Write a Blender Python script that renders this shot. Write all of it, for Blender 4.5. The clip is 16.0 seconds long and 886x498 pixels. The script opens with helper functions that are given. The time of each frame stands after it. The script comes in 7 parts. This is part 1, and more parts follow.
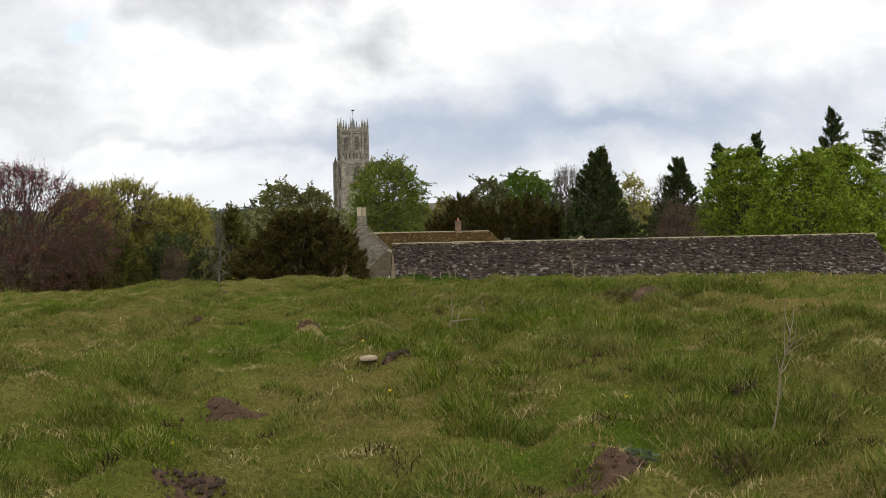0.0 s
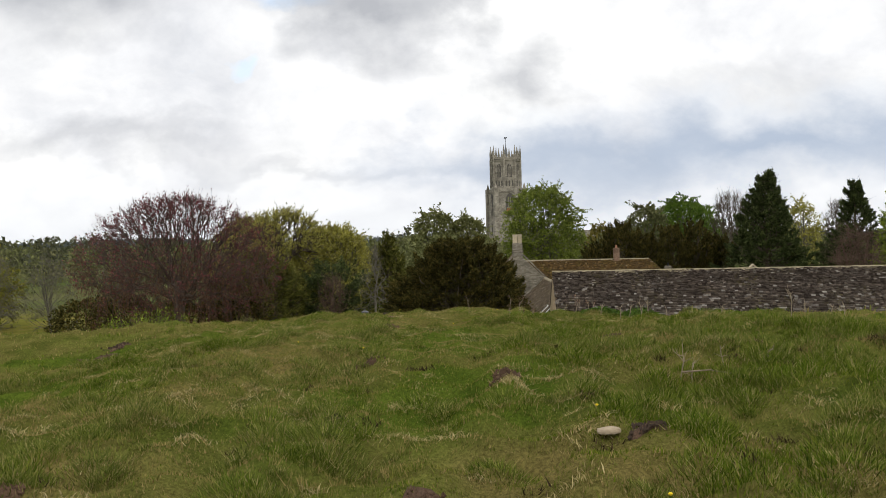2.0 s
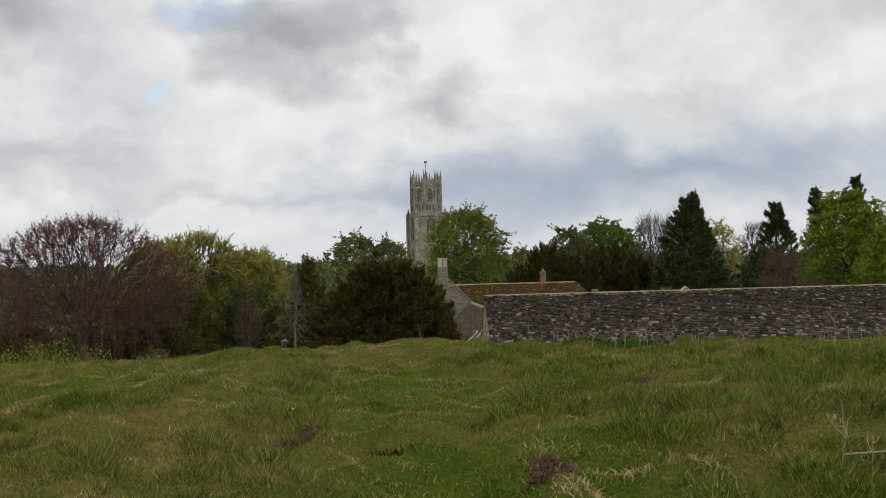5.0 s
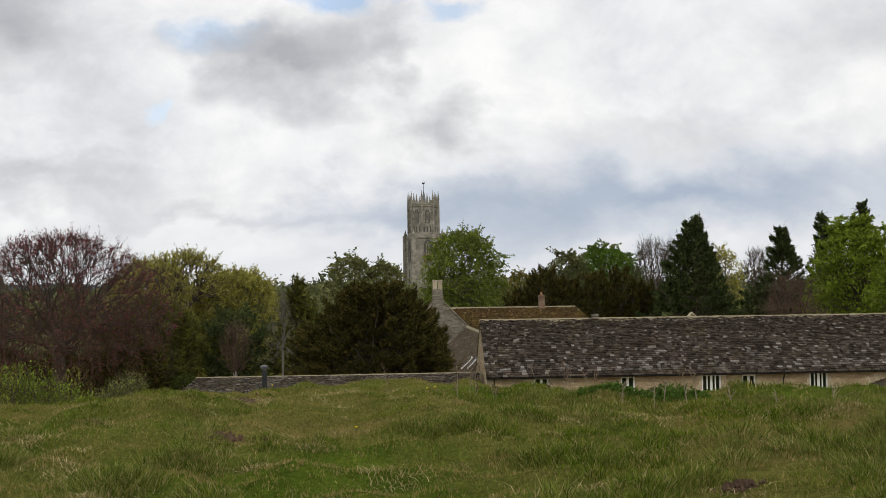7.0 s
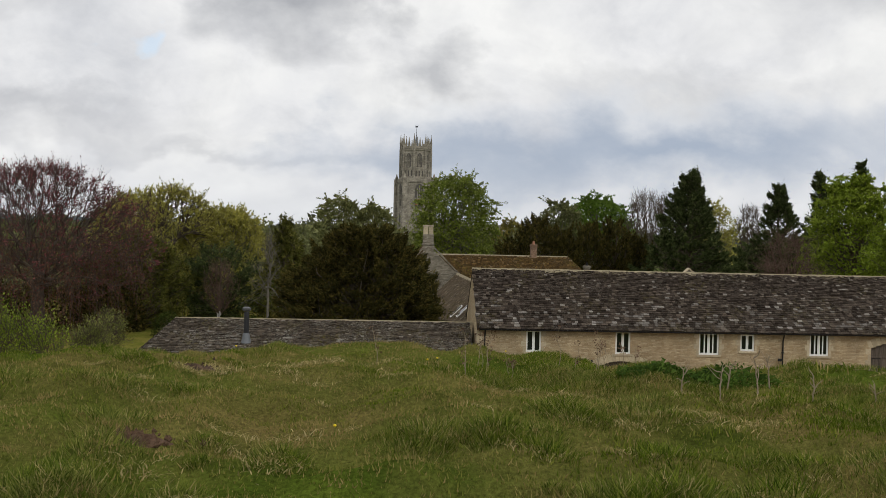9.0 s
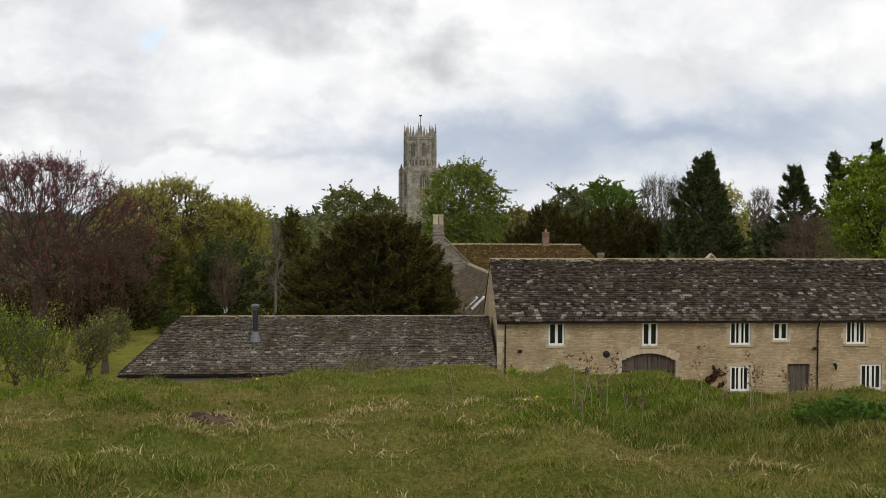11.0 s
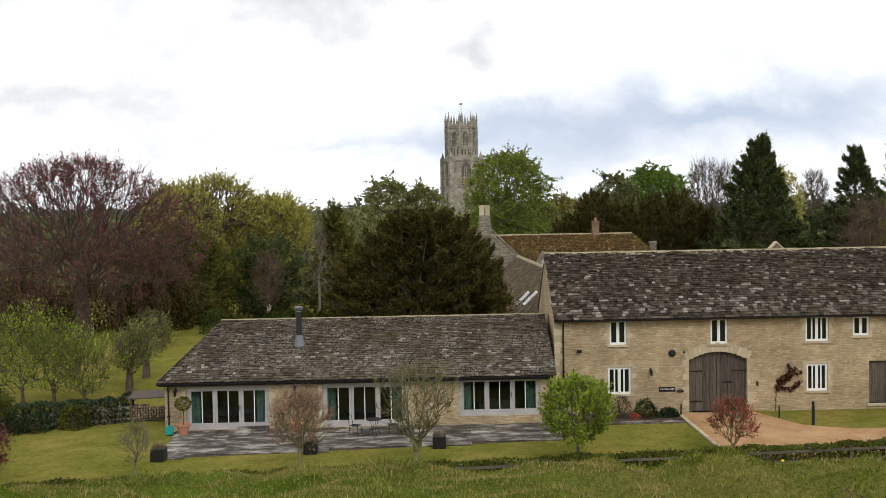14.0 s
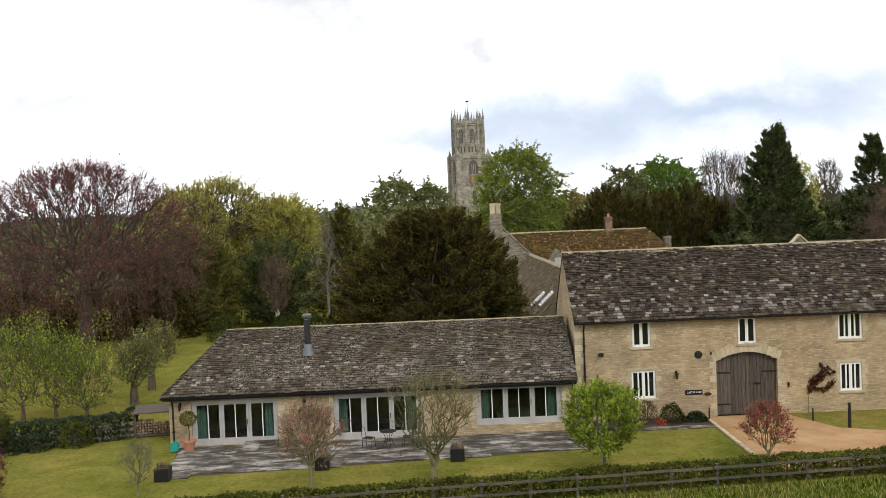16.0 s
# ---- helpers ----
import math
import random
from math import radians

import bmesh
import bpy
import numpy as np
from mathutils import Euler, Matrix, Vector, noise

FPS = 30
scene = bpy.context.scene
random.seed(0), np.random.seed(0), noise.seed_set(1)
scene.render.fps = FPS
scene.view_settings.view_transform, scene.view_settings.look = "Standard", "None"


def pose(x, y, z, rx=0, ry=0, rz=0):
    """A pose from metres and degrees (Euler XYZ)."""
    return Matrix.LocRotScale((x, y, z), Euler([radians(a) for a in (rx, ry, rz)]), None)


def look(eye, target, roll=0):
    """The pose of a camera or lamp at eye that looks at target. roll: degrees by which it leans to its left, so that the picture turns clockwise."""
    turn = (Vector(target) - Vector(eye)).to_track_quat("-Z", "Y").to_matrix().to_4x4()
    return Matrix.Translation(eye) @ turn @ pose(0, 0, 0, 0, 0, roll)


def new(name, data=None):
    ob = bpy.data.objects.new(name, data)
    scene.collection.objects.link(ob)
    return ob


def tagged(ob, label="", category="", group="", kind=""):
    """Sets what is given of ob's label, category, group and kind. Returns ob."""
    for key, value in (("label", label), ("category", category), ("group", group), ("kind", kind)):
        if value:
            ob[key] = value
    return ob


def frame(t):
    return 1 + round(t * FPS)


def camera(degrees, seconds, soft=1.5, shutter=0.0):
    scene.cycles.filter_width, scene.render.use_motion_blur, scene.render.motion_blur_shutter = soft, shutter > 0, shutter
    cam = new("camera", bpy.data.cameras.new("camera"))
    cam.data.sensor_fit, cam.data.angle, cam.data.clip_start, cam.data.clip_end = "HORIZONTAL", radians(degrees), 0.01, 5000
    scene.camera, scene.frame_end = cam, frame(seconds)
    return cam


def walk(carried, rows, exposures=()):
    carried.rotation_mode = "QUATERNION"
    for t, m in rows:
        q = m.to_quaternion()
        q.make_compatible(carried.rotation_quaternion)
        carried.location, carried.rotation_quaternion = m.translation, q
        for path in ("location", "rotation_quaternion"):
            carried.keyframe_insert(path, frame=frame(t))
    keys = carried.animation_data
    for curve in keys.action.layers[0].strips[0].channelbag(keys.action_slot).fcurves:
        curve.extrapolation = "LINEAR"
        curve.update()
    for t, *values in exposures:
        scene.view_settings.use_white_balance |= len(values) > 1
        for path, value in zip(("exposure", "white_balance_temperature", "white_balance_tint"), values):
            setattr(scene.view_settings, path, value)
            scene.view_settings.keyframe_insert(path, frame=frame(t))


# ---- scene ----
cam = camera(50.3, 16.0, soft=0.65)
PATH = [
    (0, (-12.386, -66.115, 10.25), (-12.124, -64.133, 10.179), -1.0),
    (0.5, (-12.482, -65.62, 10.221), (-12.294, -63.631, 10.144), -1.4),
    (1, (-12.62, -65.177, 10.292), (-12.602, -63.178, 10.223), -0.7),
    (1.5, (-12.754, -64.627, 10.249), (-12.678, -62.63, 10.187), -0.8),
    (2, (-12.861, -64.032, 10.238), (-12.916, -62.033, 10.231), -1.1),
    (2.5, (-12.95, -63.431, 10.168), (-13.136, -61.441, 10.228), -0.3),
    (3, (-13.098, -62.793, 10.133), (-13.1, -60.799, 10.283), -1.3),
    (3.5, (-13.278, -62.24, 10.124), (-13.184, -60.245, 10.237), -1.0),
    (4, (-13.488, -61.713, 10.102), (-13.229, -59.731, 10.031), -1.5),
    (4.5, (-13.466, -61.005, 10.095), (-13.344, -59.009, 10.105), -1.7),
    (7, (-12.889, -56.108, 10.054), (-12.766, -54.113, 10.145), -0.8),
    (7.5, (-12.798, -55.535, 10.151), (-12.699, -53.542, 10.286), 0.3),
    (8, (-12.808, -54.947, 10.035), (-12.629, -52.961, 10.189), 0.2),
    (8.5, (-12.844, -54.383, 10.063), (-12.696, -52.388, 10.059), 1.4),
    (11, (-13.412, -51.148, 10.099), (-13.276, -49.153, 10.052), 0.2),
    (11.5, (-13.465, -50.71, 10.147), (-13.143, -48.736, 10.194), -1.1),
    (12, (-13.552, -50.056, 10.136), (-13.391, -48.063, 10.089), -1.4),
    (12.5, (-13.494, -49.494, 10.238), (-13.351, -47.5, 10.189), -0.8),
    (13, (-13.605, -49.014, 10.367), (-13.36, -47.03, 10.305), -0.5),
    (13.5, (-13.801, -48.645, 10.422), (-13.63, -46.653, 10.359), -0.4),
    (14, (-13.724, -48.14, 10.389), (-13.677, -46.142, 10.319), -1.0),
    (14.5, (-13.718, -47.705, 10.281), (-13.686, -45.71, 10.143), -2.9),
    (15, (-13.843, -47.033, 10.414), (-13.86, -45.038, 10.279), -3.0),
    (15.5, (-13.779, -46.686, 10.464), (-13.86, -44.69, 10.367), -2.4),
    (16, (-13.89, -46.025, 10.497), (-13.861, -44.027, 10.424), -2.3),
]
walk(cam, [(t, look(eye, target, roll)) for t, eye, target, roll in PATH],
     exposures=((0, -0.3), (1.0, -0.12), (1.5, -0.12), (3.0, -0.75), (4.5, -0.7), (7, -0.5), (8.5, -0.6), (11, -0.4), (12, -0.35), (13.5, -0.1), (15, 0.08), (16, 0.14)))

# ---- world, sun ----
SUN_EL, SUN_AZ = radians(42), radians(155)
world = bpy.data.worlds.new("sky")
scene.world = world
world.use_nodes = True
wt = world.node_tree
wt.nodes.clear()


def new_node(tree, kind, operation="", data_type="", blend_type=""):
    n = tree.nodes.new(kind)
    if operation:
        n.operation = operation
    if data_type:
        n.data_type = data_type
    if blend_type:
        n.blend_type = blend_type
    return n


def wnode(kind, **props):
    return new_node(wt, kind, **props)


def wmath(op, a, b=None):
    n = wnode("ShaderNodeMath", operation=op)
    for i, v in enumerate((a, b)):
        if v is None:
            continue
        if isinstance(v, (int, float)):
            n.inputs[i].default_value = v
        else:
            wt.links.new(v, n.inputs[i])
    return n.outputs[0]


def wramp(fac, stops):
    n = wnode("ShaderNodeValToRGB")
    wt.links.new(fac, n.inputs[0])
    el = n.color_ramp.elements
    while len(el) < len(stops):
        el.new(0.5)
    for e, (p, c) in zip(el, stops):
        e.position, e.color = p, (*c, 1)
    return n.outputs[0]


def wmix(fac, a, b):
    n = wnode("ShaderNodeMix", data_type="RGBA")
    for socket, v in ((n.inputs[0], fac), (n.inputs[6], a), (n.inputs[7], b)):
        if isinstance(v, (int, float)):
            socket.default_value = v
        elif isinstance(v, tuple):
            socket.default_value = (*v, 1)
        else:
            wt.links.new(v, socket)
    return n.outputs[2]


sky = wnode("ShaderNodeTexSky")
sky.sky_type, sky.sun_disc, sky.sun_elevation, sky.sun_rotation = "NISHITA", False, SUN_EL, SUN_AZ
coord = wnode("ShaderNodeTexCoord")
sep = wnode("ShaderNodeSeparateXYZ")
wt.links.new(coord.outputs["Generated"], sep.inputs[0])
up = wmath("ADD", wmath("MAXIMUM", sep.outputs[2], 0.0), 0.75)
flat = wnode("ShaderNodeCombineXYZ")
wt.links.new(wmath("DIVIDE", sep.outputs[0], up), flat.inputs[0])
wt.links.new(wmath("DIVIDE", sep.outputs[1], up), flat.inputs[1])


def cloud_noise(scale, offset, detail=6, rough=0.55, warp=0.0):
    m = wnode("ShaderNodeMapping")
    m.inputs["Location"].default_value = offset
    m.inputs["Scale"].default_value = (scale, scale * 1.15, 1)
    wt.links.new(flat.outputs[0], m.inputs[0])
    n = wnode("ShaderNodeTexNoise")
    n.inputs["Scale"].default_value = 1.0
    n.inputs["Detail"].default_value = detail
    n.inputs["Roughness"].default_value = rough
    n.inputs["Distortion"].default_value = warp
    wt.links.new(m.outputs[0], n.inputs[0])
    return n.outputs[0]


body = cloud_noise(5.0, (3.1, 1.7, 0), 8, 0.58, 0.3)
wisp = cloud_noise(11.0, (8.4, 2.6, 0), 7, 0.62, 0.4)
torn_a, torn_b = cloud_noise(9.0, (1.3, 5.2, 0), 6, 0.55), cloud_noise(9.0, (7.9, 0.4, 0), 6, 0.55)
east = wmath("ADD", sep.outputs[0], wmath("MULTIPLY", wmath("SUBTRACT", torn_a, 0.5), 0.22))
high = wmath("ADD", sep.outputs[2], wmath("MULTIPLY", wmath("SUBTRACT", torn_b, 0.5), 0.13))


def bank(x, z, rx, rz, weight, soft=0.55):
    """One torn cloud bank about a direction: 0 outside to its weight inside."""
    a = wmath("DIVIDE", wmath("SUBTRACT", east, x), rx)
    b = wmath("DIVIDE", wmath("SUBTRACT", high, z), rz)
    d = wmath("SQRT", wmath("ADD", wmath("MULTIPLY", a, a), wmath("MULTIPLY", b, b)))
    return wramp(wmath("MULTIPLY", d, 0.5), ((0.5 - 0.5 * soft, (weight,) * 3), (0.62, (0, 0, 0))))


cover = wramp(body, ((0.30, (0.76, 0.775, 0.81)), (0.45, (0.93, 0.935, 0.95)), (0.62, (1.04, 1.04, 1.03))))
fleece = wnode("ShaderNodeMix", data_type="RGBA", blend_type="MULTIPLY")
fleece.inputs[0].default_value = 1.0
wt.links.new(cover, fleece.inputs[6])
wt.links.new(wramp(wisp, ((0.3, (0.90, 0.905, 0.915)), (0.6, (1.03, 1.03, 1.03)))), fleece.inputs[7])
cover = fleece.outputs[2]
blue = wnode("ShaderNodeMix", data_type="RGBA", blend_type="MULTIPLY")
blue.inputs[0].default_value = 1.0
wt.links.new(sky.outputs[0], blue.inputs[6])
blue.inputs[7].default_value = (0.21, 0.20, 0.19, 1)
for x, z, rx, rz, w in ((-0.04, 0.315, 0.045, 0.022, 0.8), (-0.17, 0.262, 0.045, 0.02, 0.6), (0.07, 0.29, 0.05, 0.014, 0.55), (0.18, 0.325, 0.05, 0.016, 0.7),
                        (-0.23, 0.19, 0.025, 0.012, 0.4), (-0.5, 0.3, 0.08, 0.03, 0.6), (0.45, 0.33, 0.07, 0.02, 0.6)):
    cover = wmix(bank(x, z, rx, rz, w), cover, blue.outputs[2])
for x, z, rx, rz, w in ((-0.40, 0.27, 0.13, 0.07, 0.95), (-0.09, 0.235, 0.09, 0.055, 0.95), (-0.15, 0.25, 0.09, 0.025, 0.5), (-0.03, 0.26, 0.04, 0.05, 0.5), (0.055, 0.172, 0.065, 0.034, 0.7),
                        (-0.36, 0.108, 0.17, 0.022, 0.5), (-0.2, 0.085, 0.16, 0.012, 0.35), (0.30, 0.16, 0.16, 0.02, 0.3), (0.5, 0.24, 0.12, 0.04, 0.4)):
    cover = wmix(bank(x, z, rx, rz, w, 0.8), cover, (0.46, 0.475, 0.51))
# thicker, bluer rain cloud low down on the east side, pale haze along the horizon
for x, z, rx, rz, w in ((0.30, 0.095, 0.34, 0.052, 0.85), (0.04, 0.085, 0.18, 0.03, 0.6), (0.14, 0.055, 0.16, 0.04, 0.5)):
    cover = wmix(bank(x, z, rx, rz, w, 0.9), cover, (0.38, 0.465, 0.60))
haze = wramp(sep.outputs[2], ((0.0, (0.6, 0.6, 0.6)), (0.09, (0.0, 0.0, 0.0))))
cover = wmix(haze, cover, (0.74, 0.775, 0.83))
back = wnode("ShaderNodeBackground")
wt.links.new(cover, back.inputs[0])
back.inputs[1].default_value = 1.3
wt.links.new(back.outputs[0], wnode("ShaderNodeOutputWorld").inputs[0])

sun = new("sun", bpy.data.lights.new("sun", "SUN"))
sun.data.energy, sun.data.angle, sun.data.color = 1.25, radians(16), (1.0, 0.96, 0.9)
sun.matrix_world = look((60 * math.sin(SUN_AZ), 60 * math.cos(SUN_AZ), 60 * math.tan(SUN_EL)), (0, 0, 0))


# ---- helpers for shapes ----
class Shape:
    """Vertices and faces of one mesh."""

    def __init__(self):
        self.v, self.f = [], []

    def add(self, verts, faces):
        n = len(self.v)
        self.v += [tuple(p) for p in verts]
        self.f += [tuple(i + n for i in f) for f in faces]
        return self

    def box(self, x0, x1, y0, y1, z0, z1, m=None, bev=0.0):
        if bev:
            return self.bevelled(x0, x1, y0, y1, z0, z1, bev, m)
        p = [(x, y, z) for z in (z0, z1) for y in (y0, y1) for x in (x0, x1)]
        if m:
            p = [tuple(m @ Vector(q)) for q in p]
        return self.add(p, [(0, 2, 3, 1), (4, 5, 7, 6), (0, 1, 5, 4), (2, 6, 7, 3), (0, 4, 6, 2), (1, 3, 7, 5)])

    def bevelled(self, x0, x1, y0, y1, z0, z1, b, m=None):
        """A box whose faces are drawn in by b, with chamfered edges."""
        p = []
        for z, sz in ((z0, 1), (z1, -1)):
            for y, sy in ((y0, 1), (y1, -1)):
                for x, sx in ((x0, 1), (x1, -1)):
                    p += [(x, y + sy * b, z + sz * b), (x + sx * b, y, z + sz * b), (x + sx * b, y + sy * b, z)]
        if m:
            p = [tuple(m @ Vector(q)) for q in p]
        c = lambda i, j, k, n: ((k * 2 + j) * 2 + i) * 3 + n  # noqa: E731
        f = []
        for s in (0, 1):
            f.append([c(s, 0, 0, 0), c(s, 1, 0, 0), c(s, 1, 1, 0), c(s, 0, 1, 0)][:: 1 if s else -1])
            f.append([c(0, s, 0, 1), c(1, s, 0, 1), c(1, s, 1, 1), c(0, s, 1, 1)][:: -1 if s else 1])
            f.append([c(0, 0, s, 2), c(1, 0, s, 2), c(1, 1, s, 2), c(0, 1, s, 2)][:: 1 if s else -1])
        for a in (0, 1):
            for b2 in (0, 1):
                f.append((c(0, a, b2, 1), c(0, a, b2, 2), c(1, a, b2, 2), c(1, a, b2, 1)))
                f.append((c(a, 0, b2, 0), c(a, 0, b2, 2), c(a, 1, b2, 2), c(a, 1, b2, 0)))
                f.append((c(a, b2, 0, 0), c(a, b2, 0, 1), c(a, b2, 1, 1), c(a, b2, 1, 0)))
        for k in (0, 1):
            for j in (0, 1):
                for i in (0, 1):
                    f.append((c(i, j, k, 0), c(i, j, k, 1), c(i, j, k, 2)))
        return self.add(p, f)

    def tube(self, pts, radii, n=6, cap=True):
        pts = [Vector(p) for p in pts]
        rings, last = [], None
        for i, p in enumerate(pts):
            d = (pts[min(i + 1, len(pts) - 1)] - pts[max(i - 1, 0)]).normalized()
            a = Vector((0, 0, 1)) if abs(d.z) < 0.9 else Vector((1, 0, 0))
            u = d.cross(a).normalized()
            w = d.cross(u)
            r = radii[i] if not isinstance(radii, (int, float)) else radii
            rings += [tuple(p + r * (math.cos(2 * math.pi * k / n) * u + math.sin(2 * math.pi * k / n) * w)) for k in range(n)]
        f = []
        for i in range(len(pts) - 1):
            for k in range(n):
                f.append((i * n + k, i * n + (k + 1) % n, (i + 1) * n + (k + 1) % n, (i + 1) * n + k))
        if cap:
            f += [tuple(range(n))[::-1], tuple((len(pts) - 1) * n + k for k in range(n))]
        return self.add(rings, f)

    def lathe(self, profile, cx, cy, n=14):
        """Turned about the upright through (cx, cy): rows of radius, height."""
        v = [(cx + r * math.cos(2 * math.pi * k / n), cy + r * math.sin(2 * math.pi * k / n), z) for r, z in profile for k in range(n)]
        f = [(i * n + k, i * n + (k + 1) % n, (i + 1) * n + (k + 1) % n, (i + 1) * n + k) for i in range(len(profile) - 1) for k in range(n)]
        f += [tuple(range(n))[::-1], tuple((len(profile) - 1) * n + k for k in range(n))]
        return self.add(v, f)

    def prism(self, outline, y0, y1, axis="y"):
        """A flat outline (two coordinates) drawn out along an axis."""
        n = len(outline)
        put = {"y": lambda a, b, c: (a, c, b), "x": lambda a, b, c: (c, a, b), "z": lambda a, b, c: (a, b, c)}[axis]
        v = [put(a, b, y0) for a, b in outline] + [put(a, b, y1) for a, b in outline]
        f = [tuple(range(n)), tuple(range(2 * n - 1, n - 1, -1))] + [(i, (i + 1) % n, n + (i + 1) % n, n + i) for i in range(n)]
        return self.add(v, f)

    def mesh(self, name="mesh"):
        me = bpy.data.meshes.new(name)
        me.from_pydata(self.v, [], self.f)
        return me


def fixed(me):
    bm = bmesh.new()
    bm.from_mesh(me)
    bmesh.ops.recalc_face_normals(bm, faces=bm.faces)
    bm.to_mesh(me)
    bm.free()
    return me


def part(name, shape, material, parent=None, label="", kind="", tidy=True):
    """One mesh object, under a thing or a part."""
    me = shape.mesh(name) if isinstance(shape, Shape) else shape
    if tidy and isinstance(shape, Shape):
        fixed(me)
    if material and not me.materials:
        me.materials.append(material)
    ob = new(name, me)
    ob.parent = parent
    return tagged(ob, label=label, kind=kind)


def thing(name, label, category, at=(0, 0, 0), group="", kind="", turn=0):
    ob = new(name)
    ob.empty_display_size = 0.2
    ob.matrix_basis = pose(*at, 0, 0, turn)
    return tagged(ob, label, category, group, kind)


def array_mesh(name, verts, faces, smooth=False):
    """A mesh from arrays: verts n x 3, faces m x k."""
    verts, faces = np.asarray(verts, np.float32), np.asarray(faces, np.int32)
    me = bpy.data.meshes.new(name)
    k = faces.shape[1]
    me.vertices.add(len(verts))
    me.vertices.foreach_set("co", verts.ravel())
    me.loops.add(faces.size)
    me.loops.foreach_set("vertex_index", faces.ravel())
    me.polygons.add(len(faces))
    me.polygons.foreach_set("loop_start", np.arange(0, faces.size, k, dtype=np.int32))
    if smooth:
        me.polygons.foreach_set("use_smooth", np.ones(len(faces), bool))
    me.update(calc_edges=True)
    return me


# ---- materials ----
def material(name):
    m = bpy.data.materials.new(name)
    m.use_nodes = True
    t = m.node_tree
    return m, t, t.nodes["Principled BSDF"]


class Nodes:
    """The nodes of one material."""

    def __init__(self, name, rough=0.8, metal=0.0, spec=0.3):
        self.m, self.t, self.b = material(name)
        self.b.inputs["Roughness"].default_value = rough
        self.b.inputs["Metallic"].default_value = metal
        self.b.inputs["Specular IOR Level"].default_value = spec

    def node(self, kind, **props):
        return new_node(self.t, kind, **props)

    def put(self, socket, v):
        if isinstance(v, (int, float)):
            socket.default_value = v
        elif isinstance(v, tuple):
            socket.default_value = (*v, 1) if len(v) == 3 and socket.type == "RGBA" else v
        else:
            self.t.links.new(v, socket)

    def place(self, kind="object", scale=(1, 1, 1)):
        if kind == "world":
            out = self.node("ShaderNodeNewGeometry").outputs["Position"]
        else:
            out = self.node("ShaderNodeTexCoord").outputs["Object"]
        if scale != (1, 1, 1):
            mp = self.node("ShaderNodeMapping")
            mp.inputs["Scale"].default_value = scale
            self.t.links.new(out, mp.inputs[0])
            out = mp.outputs[0]
        return out

    def noise(self, scale, detail=4, rough=0.55, where=None, warp=0.0):
        n = self.node("ShaderNodeTexNoise")
        n.inputs["Scale"].default_value, n.inputs["Detail"].default_value = scale, detail
        n.inputs["Roughness"].default_value, n.inputs["Distortion"].default_value = rough, warp
        self.t.links.new(where or self.place("world"), n.inputs["Vector"])
        return n.outputs[0]

    def math(self, op, a, b=0.0, clamp=False):
        n = self.node("ShaderNodeMath", operation=op)
        n.use_clamp = clamp
        self.put(n.inputs[0], a)
        self.put(n.inputs[1], b)
        return n.outputs[0]

    def ramp(self, fac, *stops):
        n = self.node("ShaderNodeValToRGB")
        self.t.links.new(fac, n.inputs[0])
        el = n.color_ramp.elements
        while len(el) < len(stops):
            el.new(0.5)
        for e, (p, c) in zip(el, stops):
            e.position, e.color = p, (*c, 1) if isinstance(c, tuple) else (c, c, c, 1)
        return n.outputs[0]

    def mix(self, fac, a, b, blend="MIX"):
        n = self.node("ShaderNodeMix", data_type="RGBA", blend_type=blend)
        self.put(n.inputs[0], fac)
        self.put(n.inputs[6], a)
        self.put(n.inputs[7], b)
        return n.outputs[2]

    def bump(self, height, strength=0.4, distance=0.02):
        n = self.node("ShaderNodeBump")
        n.inputs["Strength"].default_value, n.inputs["Distance"].default_value = strength, distance
        self.t.links.new(height, n.inputs["Height"])
        self.t.links.new(n.outputs[0], self.b.inputs["Normal"])
        return self

    def colour(self, v):
        self.put(self.b.inputs["Base Color"], v)
        return self


def plain(name, colour, rough=0.7, metal=0.0, var=0.25, scale=6.0, bump=0.0, spec=0.3):
    """A surface of one colour with soft and fine variation."""
    n = Nodes(name, rough, metal, spec)
    big, fine = n.noise(scale * 0.2, 4), n.noise(scale * 3, 5)
    lo, hi = tuple(c * (1 - var) for c in colour), tuple(min(1, c * (1 + var)) for c in colour)
    c = n.mix(0.5, n.ramp(big, (0.3, lo), (0.7, hi)), n.ramp(fine, (0.3, lo), (0.7, hi)))
    n.colour(c)
    if bump:
        n.bump(fine, 0.5, bump)
    return n.m


